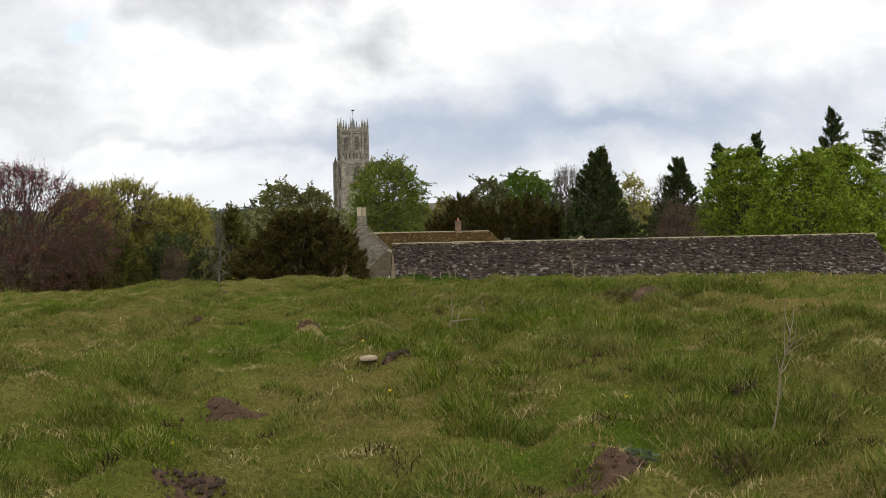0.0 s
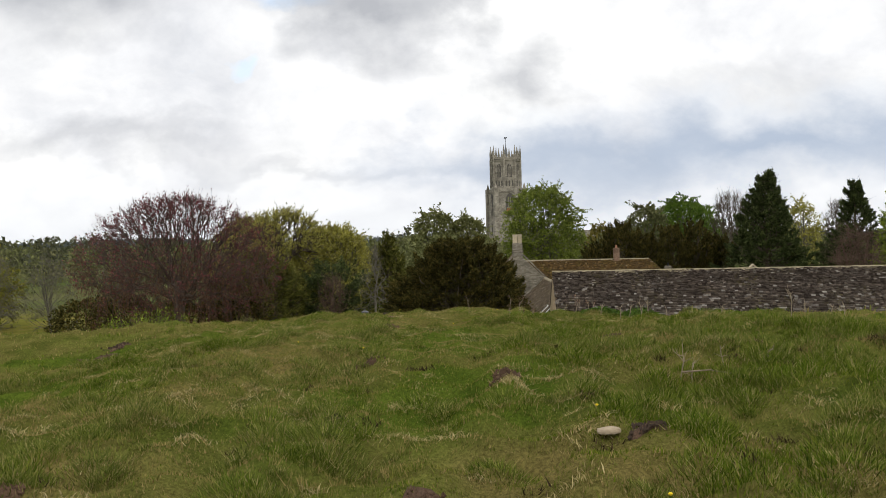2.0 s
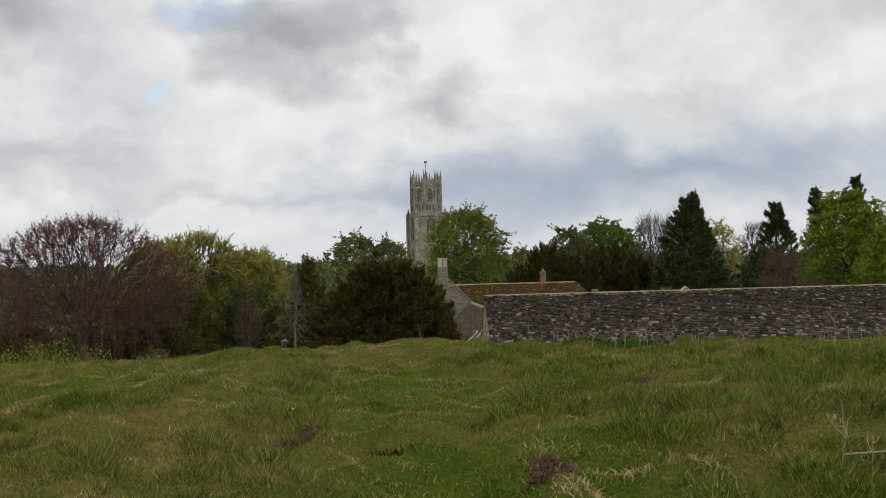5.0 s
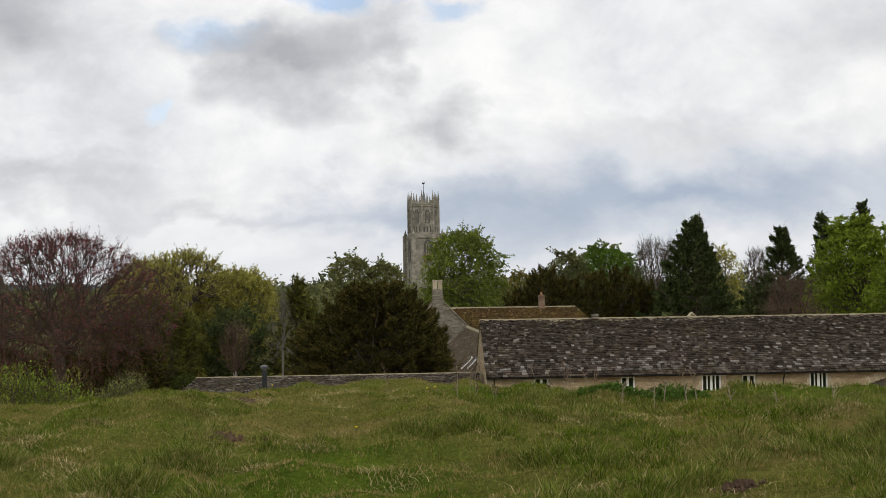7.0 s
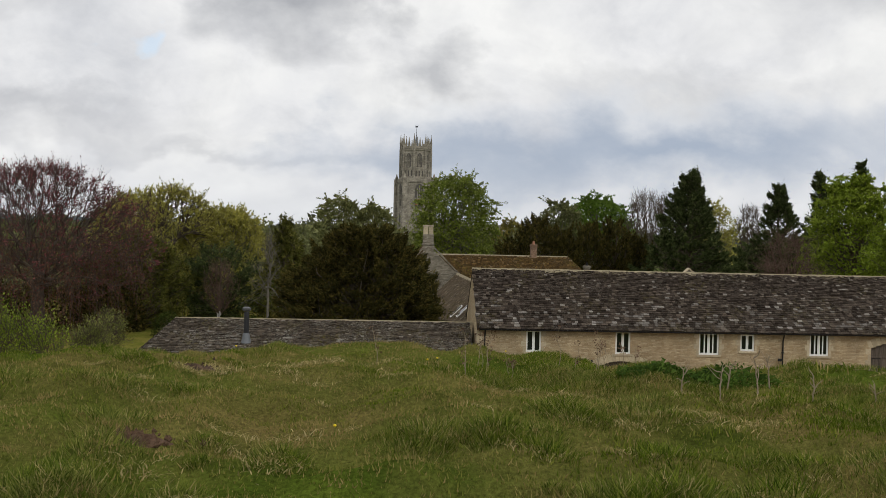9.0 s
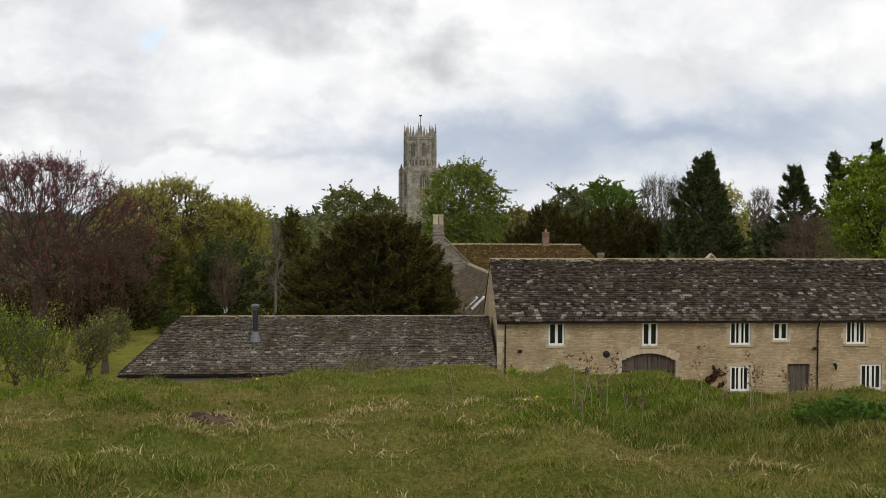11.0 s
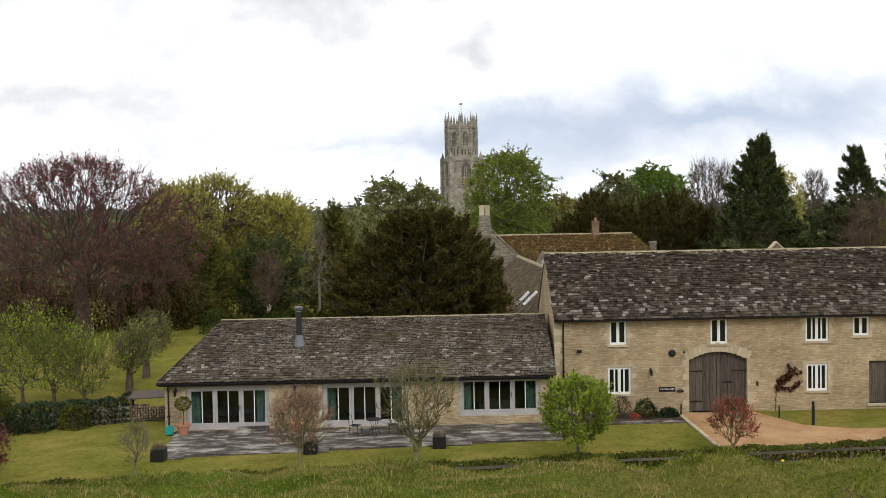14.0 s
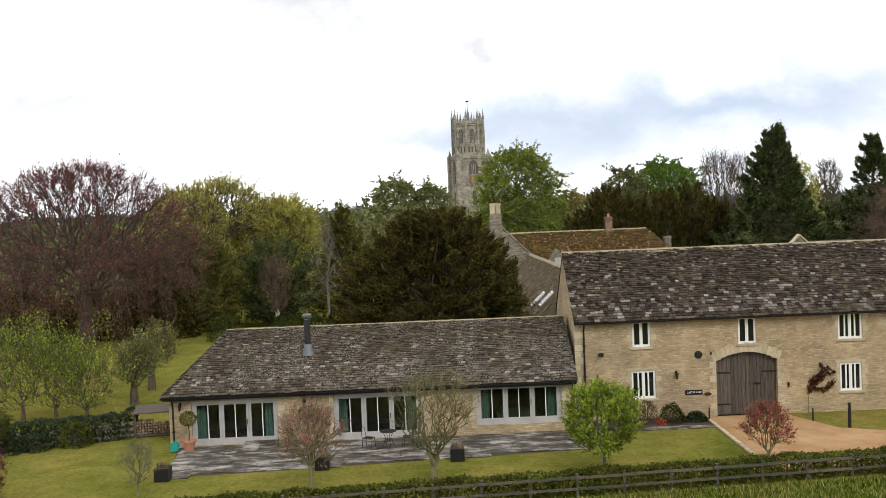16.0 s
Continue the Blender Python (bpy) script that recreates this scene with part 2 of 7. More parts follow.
def rubble(name, tones, course=0.09, length=0.27, dirt=0.35):
    """Coursed limestone rubble with pale joints."""
    n = Nodes(name, 0.92, spec=0.15)
    g = n.node("ShaderNodeNewGeometry")
    s = n.node("ShaderNodeSeparateXYZ")
    n.t.links.new(g.outputs["Position"], s.inputs[0])
    wob = n.noise(1.3, 3)
    along = n.math("ADD", s.outputs[0], s.outputs[1])
    zz = n.math("ADD", s.outputs[2], n.math("MULTIPLY", wob, 0.12))
    c = n.node("ShaderNodeCombineXYZ")
    n.t.links.new(n.math("ADD", along, n.math("MULTIPLY", n.noise(3, 3), 0.5)), c.inputs[0])
    n.t.links.new(n.math("ADD", zz, n.math("MULTIPLY", n.noise(6, 3), 0.06)), c.inputs[1])
    br = n.node("ShaderNodeTexBrick")
    br.offset, br.squash, br.squash_frequency = 0.43, 0.7, 3
    n.t.links.new(c.outputs[0], br.inputs["Vector"])
    for k, v in (("Scale", 1.0), ("Mortar Size", 0.012), ("Mortar Smooth", 0.35), ("Bias", 0.0), ("Brick Width", length), ("Row Height", course)):
        br.inputs[k].default_value = v
    br.inputs["Color1"].default_value, br.inputs["Color2"].default_value = (0, 0, 0, 1), (1, 1, 1, 1)
    br.inputs["Mortar"].default_value = (0.5, 0.5, 0.5, 1)
    stone = n.ramp(br.outputs["Color"], (0.0, tones[0]), (0.35, tones[1]), (0.7, tones[2]), (1.0, tones[3]))
    grain = n.noise(26, 5)
    stone = n.mix(0.7, stone, n.mix(1.0, stone, n.ramp(grain, (0.25, 0.5), (0.75, 1.5)), "MULTIPLY"))
    joint = tuple(x * 0.62 for x in tones[2])
    col = n.mix(n.math("MULTIPLY", br.outputs["Fac"], 0.5), stone, joint)
    stain = n.ramp(n.noise(0.5, 5, 0.6), (0.35, 1.0 - dirt), (0.62, 1.08))
    col = n.mix(1.0, col, stain, "MULTIPLY")
    n.colour(col)
    n.bump(n.math("ADD", n.math("MULTIPLY", grain, 0.4), n.math("SUBTRACT", 1.0, br.outputs["Fac"])), 0.7, 0.025)
    return n.m


def slate(name, single, dark=(0.018, 0.013, 0.010), mid=(0.070, 0.055, 0.043), light=(0.22, 0.20, 0.175), moss=0.5, crust=1.0, speck=0.572):
    """Stone slate, each one of its own tone, with lichen and moss."""
    n = Nodes(name, 0.95, spec=0.06)
    rnd = n.node("ShaderNodeObjectInfo").outputs["Random"] if single else n.node("ShaderNodeNewGeometry").outputs["Random Per Island"]
    base = n.ramp(rnd, (0.0, dark), (0.45, tuple((a + b) / 2 for a, b in zip(dark, mid))), (0.84, mid), (0.96, tuple(x * 1.5 for x in mid)), (0.99, light))
    grain = n.noise(14, 6, 0.65)
    base = n.mix(1.0, base, n.ramp(grain, (0.3, 0.55), (0.7, 1.5)), "MULTIPLY")
    lichen = n.math("MULTIPLY", n.ramp(n.noise(13, 6, 0.8), (speck, 0.0), (speck + 0.05, 1.0)), n.ramp(n.noise(0.7, 3), (0.4, 0.2 * crust), (0.62, 1.0 * crust)))
    base = n.mix(lichen, base, (0.33, 0.32, 0.28))
    green = n.math("MULTIPLY", n.ramp(n.noise(5, 5, 0.7), (0.5, 0.0), (0.66, 1.0)), n.ramp(n.noise(0.55, 3, 0.5), (0.5, 0.0), (0.68, moss)))
    base = n.mix(green, base, (0.10, 0.085, 0.018))
    n.colour(base)
    n.bump(grain, 0.6, 0.02)
    return n.m


def leaf(name, a, b, c, rough=0.75, shine=0.06):
    """Foliage: every leaf of its own tone, with light through it."""
    n = Nodes(name, rough, spec=shine)
    rnd = n.node("ShaderNodeNewGeometry").outputs["Random Per Island"]
    col = n.ramp(rnd, (0.0, a), (0.55, b), (1.0, c))
    col = n.mix(1.0, col, n.ramp(n.noise(0.35, 3), (0.3, 0.78), (0.7, 1.22)), "MULTIPLY")
    col = n.mix(1.0, col, n.ramp(n.noise(1.3, 3), (0.34, 0.62), (0.66, 1.38)), "MULTIPLY")
    n.colour(col)
    tr = n.node("ShaderNodeBsdfTranslucent")
    n.t.links.new(col, tr.inputs[0])
    mx = n.node("ShaderNodeMixShader")
    mx.inputs[0].default_value = 0.42
    n.t.links.new(n.b.outputs[0], mx.inputs[1])
    n.t.links.new(tr.outputs[0], mx.inputs[2])
    n.t.links.new(mx.outputs[0], n.t.nodes["Material Output"].inputs[0])
    return n.m


def bark(name, a, b, scale=5.0):
    n = Nodes(name, 0.95, spec=0.1)
    f = n.noise(scale, 6, 0.65, n.place("world", (1, 1, 0.35)))
    n.colour(n.ramp(f, (0.3, a), (0.7, b)))
    n.bump(f, 0.8, 0.03)
    return n.m


STONE = rubble("buff_rubble", ((0.345, 0.25, 0.145), (0.415, 0.315, 0.19), (0.45, 0.352, 0.22), (0.53, 0.43, 0.285)), 0.085, 0.24, 0.25)
GREYSTONE = rubble("grey_rubble", ((0.15, 0.13, 0.098), (0.20, 0.178, 0.138), (0.25, 0.222, 0.175), (0.30, 0.27, 0.215)), 0.14, 0.4)
CHURCHSTONE = rubble("pale_ashlar", ((0.25, 0.225, 0.18), (0.30, 0.275, 0.22), (0.34, 0.31, 0.25), (0.38, 0.35, 0.29)), 0.45, 1.0, 0.4)
DR = Nodes("dressed_limestone", 0.9, spec=0.15)
DR.colour(DR.mix(1.0, DR.ramp(DR.noise(8, 5, 0.65), (0.3, (0.37, 0.305, 0.20)), (0.7, (0.53, 0.455, 0.325))), DR.ramp(DR.node("ShaderNodeObjectInfo").outputs["Random"], (0.0, 0.78), (1.0, 1.12)), "MULTIPLY"))
DR.bump(DR.noise(20, 4), 0.4, 0.01)
DRESSED = DR.m
SLATE_ONE, SLATE_ALL = slate("stone_slate", True, crust=0.55), slate("stone_slates", False, crust=0.55)
SLATE_CRUST, SLATE_CRUSTS = (slate(nm, one, (0.028, 0.021, 0.015), (0.082, 0.065, 0.048), moss=0.9, crust=1.0, speck=0.535) for nm, one in (("lichened_slate", True), ("lichened_slates", False)))
SLATE_PALE = slate("pale_lichened_slates", False, (0.085, 0.074, 0.064), (0.165, 0.15, 0.134), (0.27, 0.25, 0.22), crust=0.5)
SLATE_FAR = slate("mossy_slates", False, (0.035, 0.022, 0.009), (0.085, 0.052, 0.018), (0.16, 0.12, 0.07), 1.6, 0.35)
SLATE_TAN = slate("tan_slates", False, (0.06, 0.045, 0.03), (0.125, 0.095, 0.062), (0.22, 0.19, 0.14), 1.2, 0.35)
RIDGE = plain("ridge_stone", (0.29, 0.245, 0.155), 0.95, var=0.4, scale=9, bump=0.02)
LEAD = plain("lead", (0.16, 0.17, 0.18), 0.5, 0.3)
BLACK = plain("black_iron", (0.018, 0.018, 0.02), 0.45, 0.2)
WHITE = plain("white_painted_wood", (0.74, 0.74, 0.71), 0.5, var=0.06)
GREYWOOD = plain("weathered_grey_wood", (0.40, 0.385, 0.375), 0.8, var=0.2, scale=12)
NEWWOOD = plain("unweathered_cedar", (0.34, 0.17, 0.09), 0.75, var=0.25, scale=12)
GLASS = Nodes("dark_window_glass", 0.04, spec=0.5)
GLASS.colour((0.012, 0.014, 0.013))
GLASS = GLASS.m


def planks(name, a, b):
    n = Nodes(name, 0.85, spec=0.2)
    rnd = n.node("ShaderNodeObjectInfo").outputs["Random"]
    g = n.noise(9, 6, 0.75, n.place("world", (3, 3, 0.14)))
    c = n.mix(1.0, n.ramp(g, (0.25, a), (0.75, b)), n.ramp(rnd, (0.0, 0.75), (1.0, 1.25)), "MULTIPLY")
    n.colour(c)
    n.bump(g, 0.5, 0.01)
    return n.m


DOORWOOD = planks("weathered_oak", (0.010, 0.008, 0.006), (0.17, 0.14, 0.115))
FENCEWOOD = planks("weathered_fence_wood", (0.05, 0.045, 0.03), (0.15, 0.135, 0.10))
CURTAIN = plain("teal_curtain", (0.30, 0.48, 0.43), 0.95, var=0.35, scale=14)
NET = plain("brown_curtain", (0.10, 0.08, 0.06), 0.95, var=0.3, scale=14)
TERRACOTTA = plain("terracotta", (0.40, 0.19, 0.12), 0.85, var=0.2)
EARTH = plain("dug_earth", (0.06, 0.04, 0.028), 1.0, var=0.45, scale=20, bump=0.03)
BARK = bark("brown_bark", (0.05, 0.04, 0.03), (0.15, 0.12, 0.09))
PALEBARK = bark("pale_birch_bark", (0.30, 0.28, 0.25), (0.62, 0.60, 0.55), 9)
GREYBARK = bark("grey_bark", (0.09, 0.08, 0.06), (0.22, 0.20, 0.16))
LICHENBARK = bark("lichened_bark", (0.085, 0.08, 0.035), (0.22, 0.20, 0.105))


# ---- ground: castle mound, garden and fields in one sheet ----
PROFILE = ((0, 8.75), (3, 8.82), (7, 8.88), (12, 8.88), (16, 8.87), (18, 8.81), (20, 8.64), (22, 8.15), (26, 6.7), (32, 4.5), (38, 2.4), (44, 0.45), (46.5, 0.0), (200, 0.0))


def waves(x, y, length, seed, n=9):
    """Soft random relief, about -1 to 1, at a given wavelength."""
    g = np.random.RandomState(seed)
    out = 0.0 * x
    for a, k, p in zip(g.uniform(0, 2 * np.pi, n), g.uniform(0.6, 1.7, n), g.uniform(0, 2 * np.pi, n)):
        out = out + np.sin((x * np.cos(a) + y * np.sin(a)) * 2 * np.pi / length * k + p)
    return out / np.sqrt(n)


def ground_z(x, y):
    x, y = np.asarray(x, float), np.asarray(y, float)
    rho = np.sqrt(((x + 13) * 0.75) ** 2 + (y + 62) ** 2)
    p = np.array(PROFILE)
    z = sum(np.interp(rho + d, p[:, 0], p[:, 1]) for d in (-1.2, -0.6, 0, 0.6, 1.2)) / 5
    top = np.clip(z / 8, 0, 1)
    z = z + top * np.interp(y, (-60, -52, -46, -42), (0.042, 0.018, -0.014, -0.021)) * 7 * np.tanh((x + 13) / 7)
    z = z - top * 0.5 * np.clip((-15.8 - x) / 4, 0, 1) * np.clip((-43 - y) / 3, 0, 1)
    z = z + 0.11 * np.exp(-(((x + 11.0) / 2.3) ** 2) - ((y + 40.7) / 1.5) ** 2)
    z = z - 0.15 * np.exp(-(((x + 9.6) / 1.5) ** 2) - ((y + 43.2) / 2.2) ** 2) - 0.18 * np.exp(-(((x + 17.4) / 2.0) ** 2) - ((y + 42.9) / 2.6) ** 2)
    z = z + 0.07 * np.exp(-(((x + 12.4) / 0.8) ** 2) - ((y + 42.4) / 1.0) ** 2) - top * 0.22 * np.clip((-18.8 - x) / 3, 0, 1)
    z = z + 0.12 * np.exp(-(((x + 7.2) / 2.2) ** 2) - ((y + 53.5) / 1.8) ** 2)
    z = z + top * (0.045 * waves(x, y, 3.2, 3) + (0.045 + 0.02 * np.clip((-51 - y) / 3, 0, 1)) * waves(x, y, 1.1, 4) + (0.03 + 0.016 * np.clip((-52 - y) / 2, 0, 1)) * waves(x, y, 0.55, 5))
    far = np.clip((np.hypot(x, y - 40) - 260) / 2200, 0, 1)
    return z + far * far * 26 * (0.6 + 0.4 * waves(x, y, 900, 8))


def graded(lo, hi, step, reach, grow=1.16):
    mid = list(np.arange(lo, hi + step / 2, step))
    down, up_, s = [], [], step
    while (mid[0] if not down else down[-1]) > -reach:
        s *= grow
        down.append((down[-1] if down else mid[0]) - s)
    s = step
    while (mid[-1] if not up_ else up_[-1]) < reach:
        s *= grow
        up_.append((up_[-1] if up_ else mid[-1]) + s)
    return np.array(down[::-1] + mid + up_)


gx, gy = graded(-26, 0, 0.13, 3600), graded(-63, -37.5, 0.13, 3600)
GX, GY = np.meshgrid(gx, gy)
GZ = ground_z(GX, GY)
nx_, ny_ = len(gx), len(gy)
idx = np.arange(nx_ * ny_).reshape(ny_, nx_)
quads = np.stack([idx[:-1, :-1], idx[:-1, 1:], idx[1:, 1:], idx[1:, :-1]], -1).reshape(-1, 4)

n = Nodes("grass_ground", 1.0, spec=0.0)
where = n.place("world")
sp = n.node("ShaderNodeSeparateXYZ")
n.t.links.new(where, sp.inputs[0])
patch, tuft, fine = n.noise(0.35, 5, 0.6), n.noise(2.2, 5, 0.65), n.noise(38, 6, 0.75)
rough_grass = n.mix(n.ramp(patch, (0.38, 0.0), (0.62, 1.0)), n.ramp(tuft, (0.3, (0.04, 0.066, 0.008)), (0.7, (0.10, 0.135, 0.018))),
                    n.ramp(tuft, (0.3, (0.095, 0.09, 0.022)), (0.7, (0.20, 0.155, 0.055))))
rough_grass = n.mix(1.0, rough_grass, n.ramp(fine, (0.3, 0.35), (0.7, 1.6)), "MULTIPLY")
lawn = n.mix(n.ramp(n.noise(0.22, 5, 0.6), (0.35, 0.0), (0.65, 1.0)), (0.115, 0.128, 0.021), (0.205, 0.172, 0.045))
lawn = n.mix(1.0, lawn, n.ramp(n.noise(5, 6, 0.75), (0.28, 0.62), (0.72, 1.32)), "MULTIPLY")
lawn = n.mix(1.0, lawn, n.ramp(n.noise(1.1, 4, 0.6), (0.3, 0.82), (0.7, 1.15)), "MULTIPLY")
field = n.ramp(n.noise(0.006, 4, 0.6), (0.4, (0.075, 0.10, 0.03)), (0.6, (0.14, 0.13, 0.06)))
mown = n.ramp(n.math("ADD", n.math("MULTIPLY", sp.outputs[1], 0.02), 0.5), (0.25, 0.0), (0.27, 1.0))
wide = n.ramp(n.math("ADD", n.math("MULTIPLY", sp.outputs[1], 0.002), 0.5), (0.66, 0.0), (0.72, 1.0))
n.colour(n.mix(wide, n.mix(mown, rough_grass, lawn), field))
n.bump(n.math("ADD", fine, n.math("MULTIPLY", tuft, 2.0)), 0.6, 0.05)
GRASS_GROUND = n.m
ground = part("ground", array_mesh("ground", np.stack([GX, GY, GZ], -1).reshape(-1, 3), quads, True), GRASS_GROUND)
tagged(ground, "rough green and straw-coloured turf mound above mown lawns", "ground", kind="structure")


# ---- buildings ----
def pierced_wall(x0, x1, z0, z1, y0, y1, holes):
    """One solid wall with openings (x0, x1, z0, z1) cut through it."""
    xs = sorted({x0, x1, *(h[0] for h in holes), *(h[1] for h in holes)})
    zs = sorted({z0, z1, *(h[2] for h in holes), *(h[3] for h in holes)})
    zs = [z for z in zs if z0 <= z <= z1]
    nx, nz = len(xs) - 1, len(zs) - 1
    full = [[not any(h[0] < (xs[i] + xs[i + 1]) / 2 < h[1] and h[2] < (zs[k] + zs[k + 1]) / 2 < h[3] for h in holes) for k in range(nz)] for i in range(nx)]
    at = lambda i, k, b: (b * (nz + 1) + k) * (nx + 1) + i  # noqa: E731
    w = Shape()
    verts = [(x, y, z) for y in (y0, y1) for z in zs for x in xs]
    solid = lambda i, k: 0 <= i < nx and 0 <= k < nz and full[i][k]  # noqa: E731
    faces = []
    for i in range(nx):
        for k in range(nz):
            if not full[i][k]:
                continue
            faces += [(at(i, k, 0), at(i + 1, k, 0), at(i + 1, k + 1, 0), at(i, k + 1, 0)), (at(i, k, 1), at(i, k + 1, 1), at(i + 1, k + 1, 1), at(i + 1, k, 1))]
            if not solid(i - 1, k):
                faces.append((at(i, k, 0), at(i, k + 1, 0), at(i, k + 1, 1), at(i, k, 1)))
            if not solid(i + 1, k):
                faces.append((at(i + 1, k, 0), at(i + 1, k, 1), at(i + 1, k + 1, 1), at(i + 1, k + 1, 0)))
            if not solid(i, k - 1):
                faces.append((at(i, k, 0), at(i, k, 1), at(i + 1, k, 1), at(i + 1, k, 0)))
            if not solid(i, k + 1):
                faces.append((at(i, k + 1, 0), at(i + 1, k + 1, 0), at(i + 1, k + 1, 1), at(i, k + 1, 1)))
    used = sorted({v for f in faces for v in f})
    to = {v: n for n, v in enumerate(used)}
    return w.add([verts[v] for v in used], [tuple(to[v] for v in f) for f in faces])


def arch_top(x0, x1, spring, rise, n=12):
    """A low arch as upright strips: rows of x0, x1, top."""
    c = (x0 + x1) / 2
    half = (x1 - x0) / 2
    e = [x0 + (x1 - x0) * i / n for i in range(n + 1)]
    return [(a, b, spring + rise * (1 - abs(((a + b) / 2 - c) / half) ** 2.2)) for a, b in zip(e, e[1:])]


def stone(name, x0, x1, y0, y1, z0, z1, parent, mat=None):
    return part(name, Shape().box(x0, x1, y0, y1, z0, z1, bev=0.012), mat or DRESSED, parent)


def casement(house, x0, x1, z0, z1, y, lights, curtain, quoins=True):
    """A white casement window with a stone surround."""
    f = Shape()
    w, d = 0.095, 0.07
    y = 0.05
    f.box(x0, x1, y, y + d, z1 - w, z1).box(x0, x1, y, y + d, z0, z0 + w * 1.2)
    f.box(x0, x0 + w, y, y + d, z0 + w * 1.2, z1 - w).box(x1 - w, x1, y, y + d, z0 + w * 1.2, z1 - w)
    win = part("window", f, WHITE, house, "white-painted wooden casement window")
    inner = [x0 + w + (x1 - x0 - 2 * w) * i / lights for i in range(lights + 1)]
    for i, x in enumerate(inner[1:-1], 1):
        r = 0.075 if (lights == 2 or i == lights // 2) else 0.036
        part("mullion", Shape().box(x - r, x + r, y + 0.005, y + d - 0.005, z0 + w * 1.2, z1 - w), WHITE, win)
    for a, b in zip(inner, inner[1:]):
        part("pane", Shape().box(a + 0.01, b - 0.01, y + 0.035, y + 0.042, z0 + w, z1 - w), GLASS, win, "dark reflecting glass pane")
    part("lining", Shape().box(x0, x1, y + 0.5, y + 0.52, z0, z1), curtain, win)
    sill = part("sill", Shape().box(x0 - 0.12, x1 + 0.12, -0.06, y + 0.0, z0 - 0.12, z0 - 0.002, bev=0.012), DRESSED, house, "projecting limestone sill")
    part("lintel", Shape().box(x0 - 0.22, x1 + 0.22, -0.004, 0.1, z1 + 0.003, z1 + 0.16, bev=0.01), DRESSED, house)
    if quoins:
        k = int((z1 - z0) / 0.27)
        for i in range(k):
            long = 0.30 if i % 2 else 0.17
            a, b = z0 + (z1 - z0) * i / k, z0 + (z1 - z0) * (i + 1) / k - 0.008
            stone("quoin", x0 - long, x0 - 0.003, -0.005, 0.12, a, b, house)
            stone("quoin", x1 + 0.003, x1 + long, -0.005, 0.12, a, b, house)
    return sill


def slate_roof(house, origin, along, slope, width, length, rows, seed, left=None, right=None, mat_one=None, mat_all=None, singles=300):
    """Stone slates in courses that shrink towards the ridge. origin: the eave's start; along, slope: unit vectors; left, right: the edge's
    place along the eave at a height (0 at the eave to 1 at the ridge)."""
    g = random.Random(seed)
    o, a, s = Vector(origin), Vector(along), Vector(slope)
    nrm = a.cross(s).normalized()
    steps = [1.35 - 0.75 * i / rows for i in range(rows)]
    tot = sum(steps)
    rest, pale, made, u = Shape(), Shape(), [], 0.0
    for i, st in enumerate(steps):
        h = length * st / tot
        frac = u / length
        x = (left(frac) if left else 0.0) + g.uniform(-0.05, 0.02)
        end = right(frac) if right else width
        while x < end - 0.03:
            w = min(g.uniform(0.12, 0.28) * (0.6 + 0.5 * st), end - x + 0.02)
            t = g.uniform(0.022, 0.045)
            drop, tail = g.uniform(-0.018, 0.018), g.uniform(-0.012, 0.012)
            lift = 0.052 + g.uniform(-0.012, 0.018)
            p = []
            for du, dl in ((drop - 0.012, lift), (h * 1.5, 0.012)):
                for dx in (0.006, w - 0.006):
                    for dn in (0, t):
                        p.append(o + a * (x + dx + (tail if du > 0.1 else 0)) + s * (u + du + (g.uniform(-0.008, 0.008))) + nrm * (dl + dn))
            f = [(0, 1, 3, 2), (4, 6, 7, 5), (0, 4, 5, 1), (2, 3, 7, 6), (1, 5, 7, 3), (0, 2, 6, 4)]
            if len(made) < singles:
                made.append(part("slate", Shape().add(p, f), mat_one or SLATE_ONE, house))
            else:
                (pale if mat_all in (None, SLATE_CRUSTS) and g.random() < 0.38 * (1 - frac) ** 3.5 else rest).add(p, f)
            x += w
        u += h
    if pale.v:
        part("pale_slate_rest", pale, SLATE_PALE, house, kind="stuff")
    part("slate_rest", rest, mat_all or SLATE_ALL, house, kind="stuff")


def gutter(house, x0, x1, y, z):
    s = Shape()
    prof = [(y + 0.07 * math.cos(a), z + 0.07 * math.sin(a)) for a in [math.pi + math.pi * i / 6 for i in range(7)]]
    prof += [(y + 0.055 * math.cos(a), z + 0.055 * math.sin(a)) for a in [2 * math.pi - math.pi * i / 6 for i in range(7)]]
    s.prism(prof, x0, x1, "x")
    part("gutter", s, BLACK, house, "black cast-iron gutter")


def downpipe(house, x, y, top, z0=0.05, shoe=0.25):
    s = Shape().tube([(x, y - 0.22, top), (x, y - 0.2, top - 0.12), (x, y - 0.07, top - 0.38), (x, y - 0.07, z0 + 0.2), (x, y - 0.14, z0)], 0.042, 8)
    p = part("downpipe", s, BLACK, house, "black cast-iron downpipe")
    z = z0 + 0.7
    while z < top - 0.5:
        part("bracket", Shape().box(x - 0.07, x + 0.07, y - 0.125, y - 0.0, z, z + 0.06), BLACK, p)
        z += 1.5


def wall_lamp(house, x, y, z):
    s = Shape().box(x - 0.05, x + 0.05, y - 0.03, y, z + 0.05, z + 0.25).tube([(x, y - 0.02, z + 0.2), (x, y - 0.12, z + 0.27), (x, y - 0.19, z + 0.2)], 0.015, 6)
    s.lathe([(0.02, z + 0.22), (0.1, z + 0.14), (0.09, z + 0.12)], x, y - 0.19, 6)
    p = part("wall_lamp", s, BLACK, house, "black lantern on a bracket")
    part("glass", Shape().lathe([(0.045, z - 0.12), (0.08, z + 0.12)], x, y - 0.19, 6), GLASS, p)


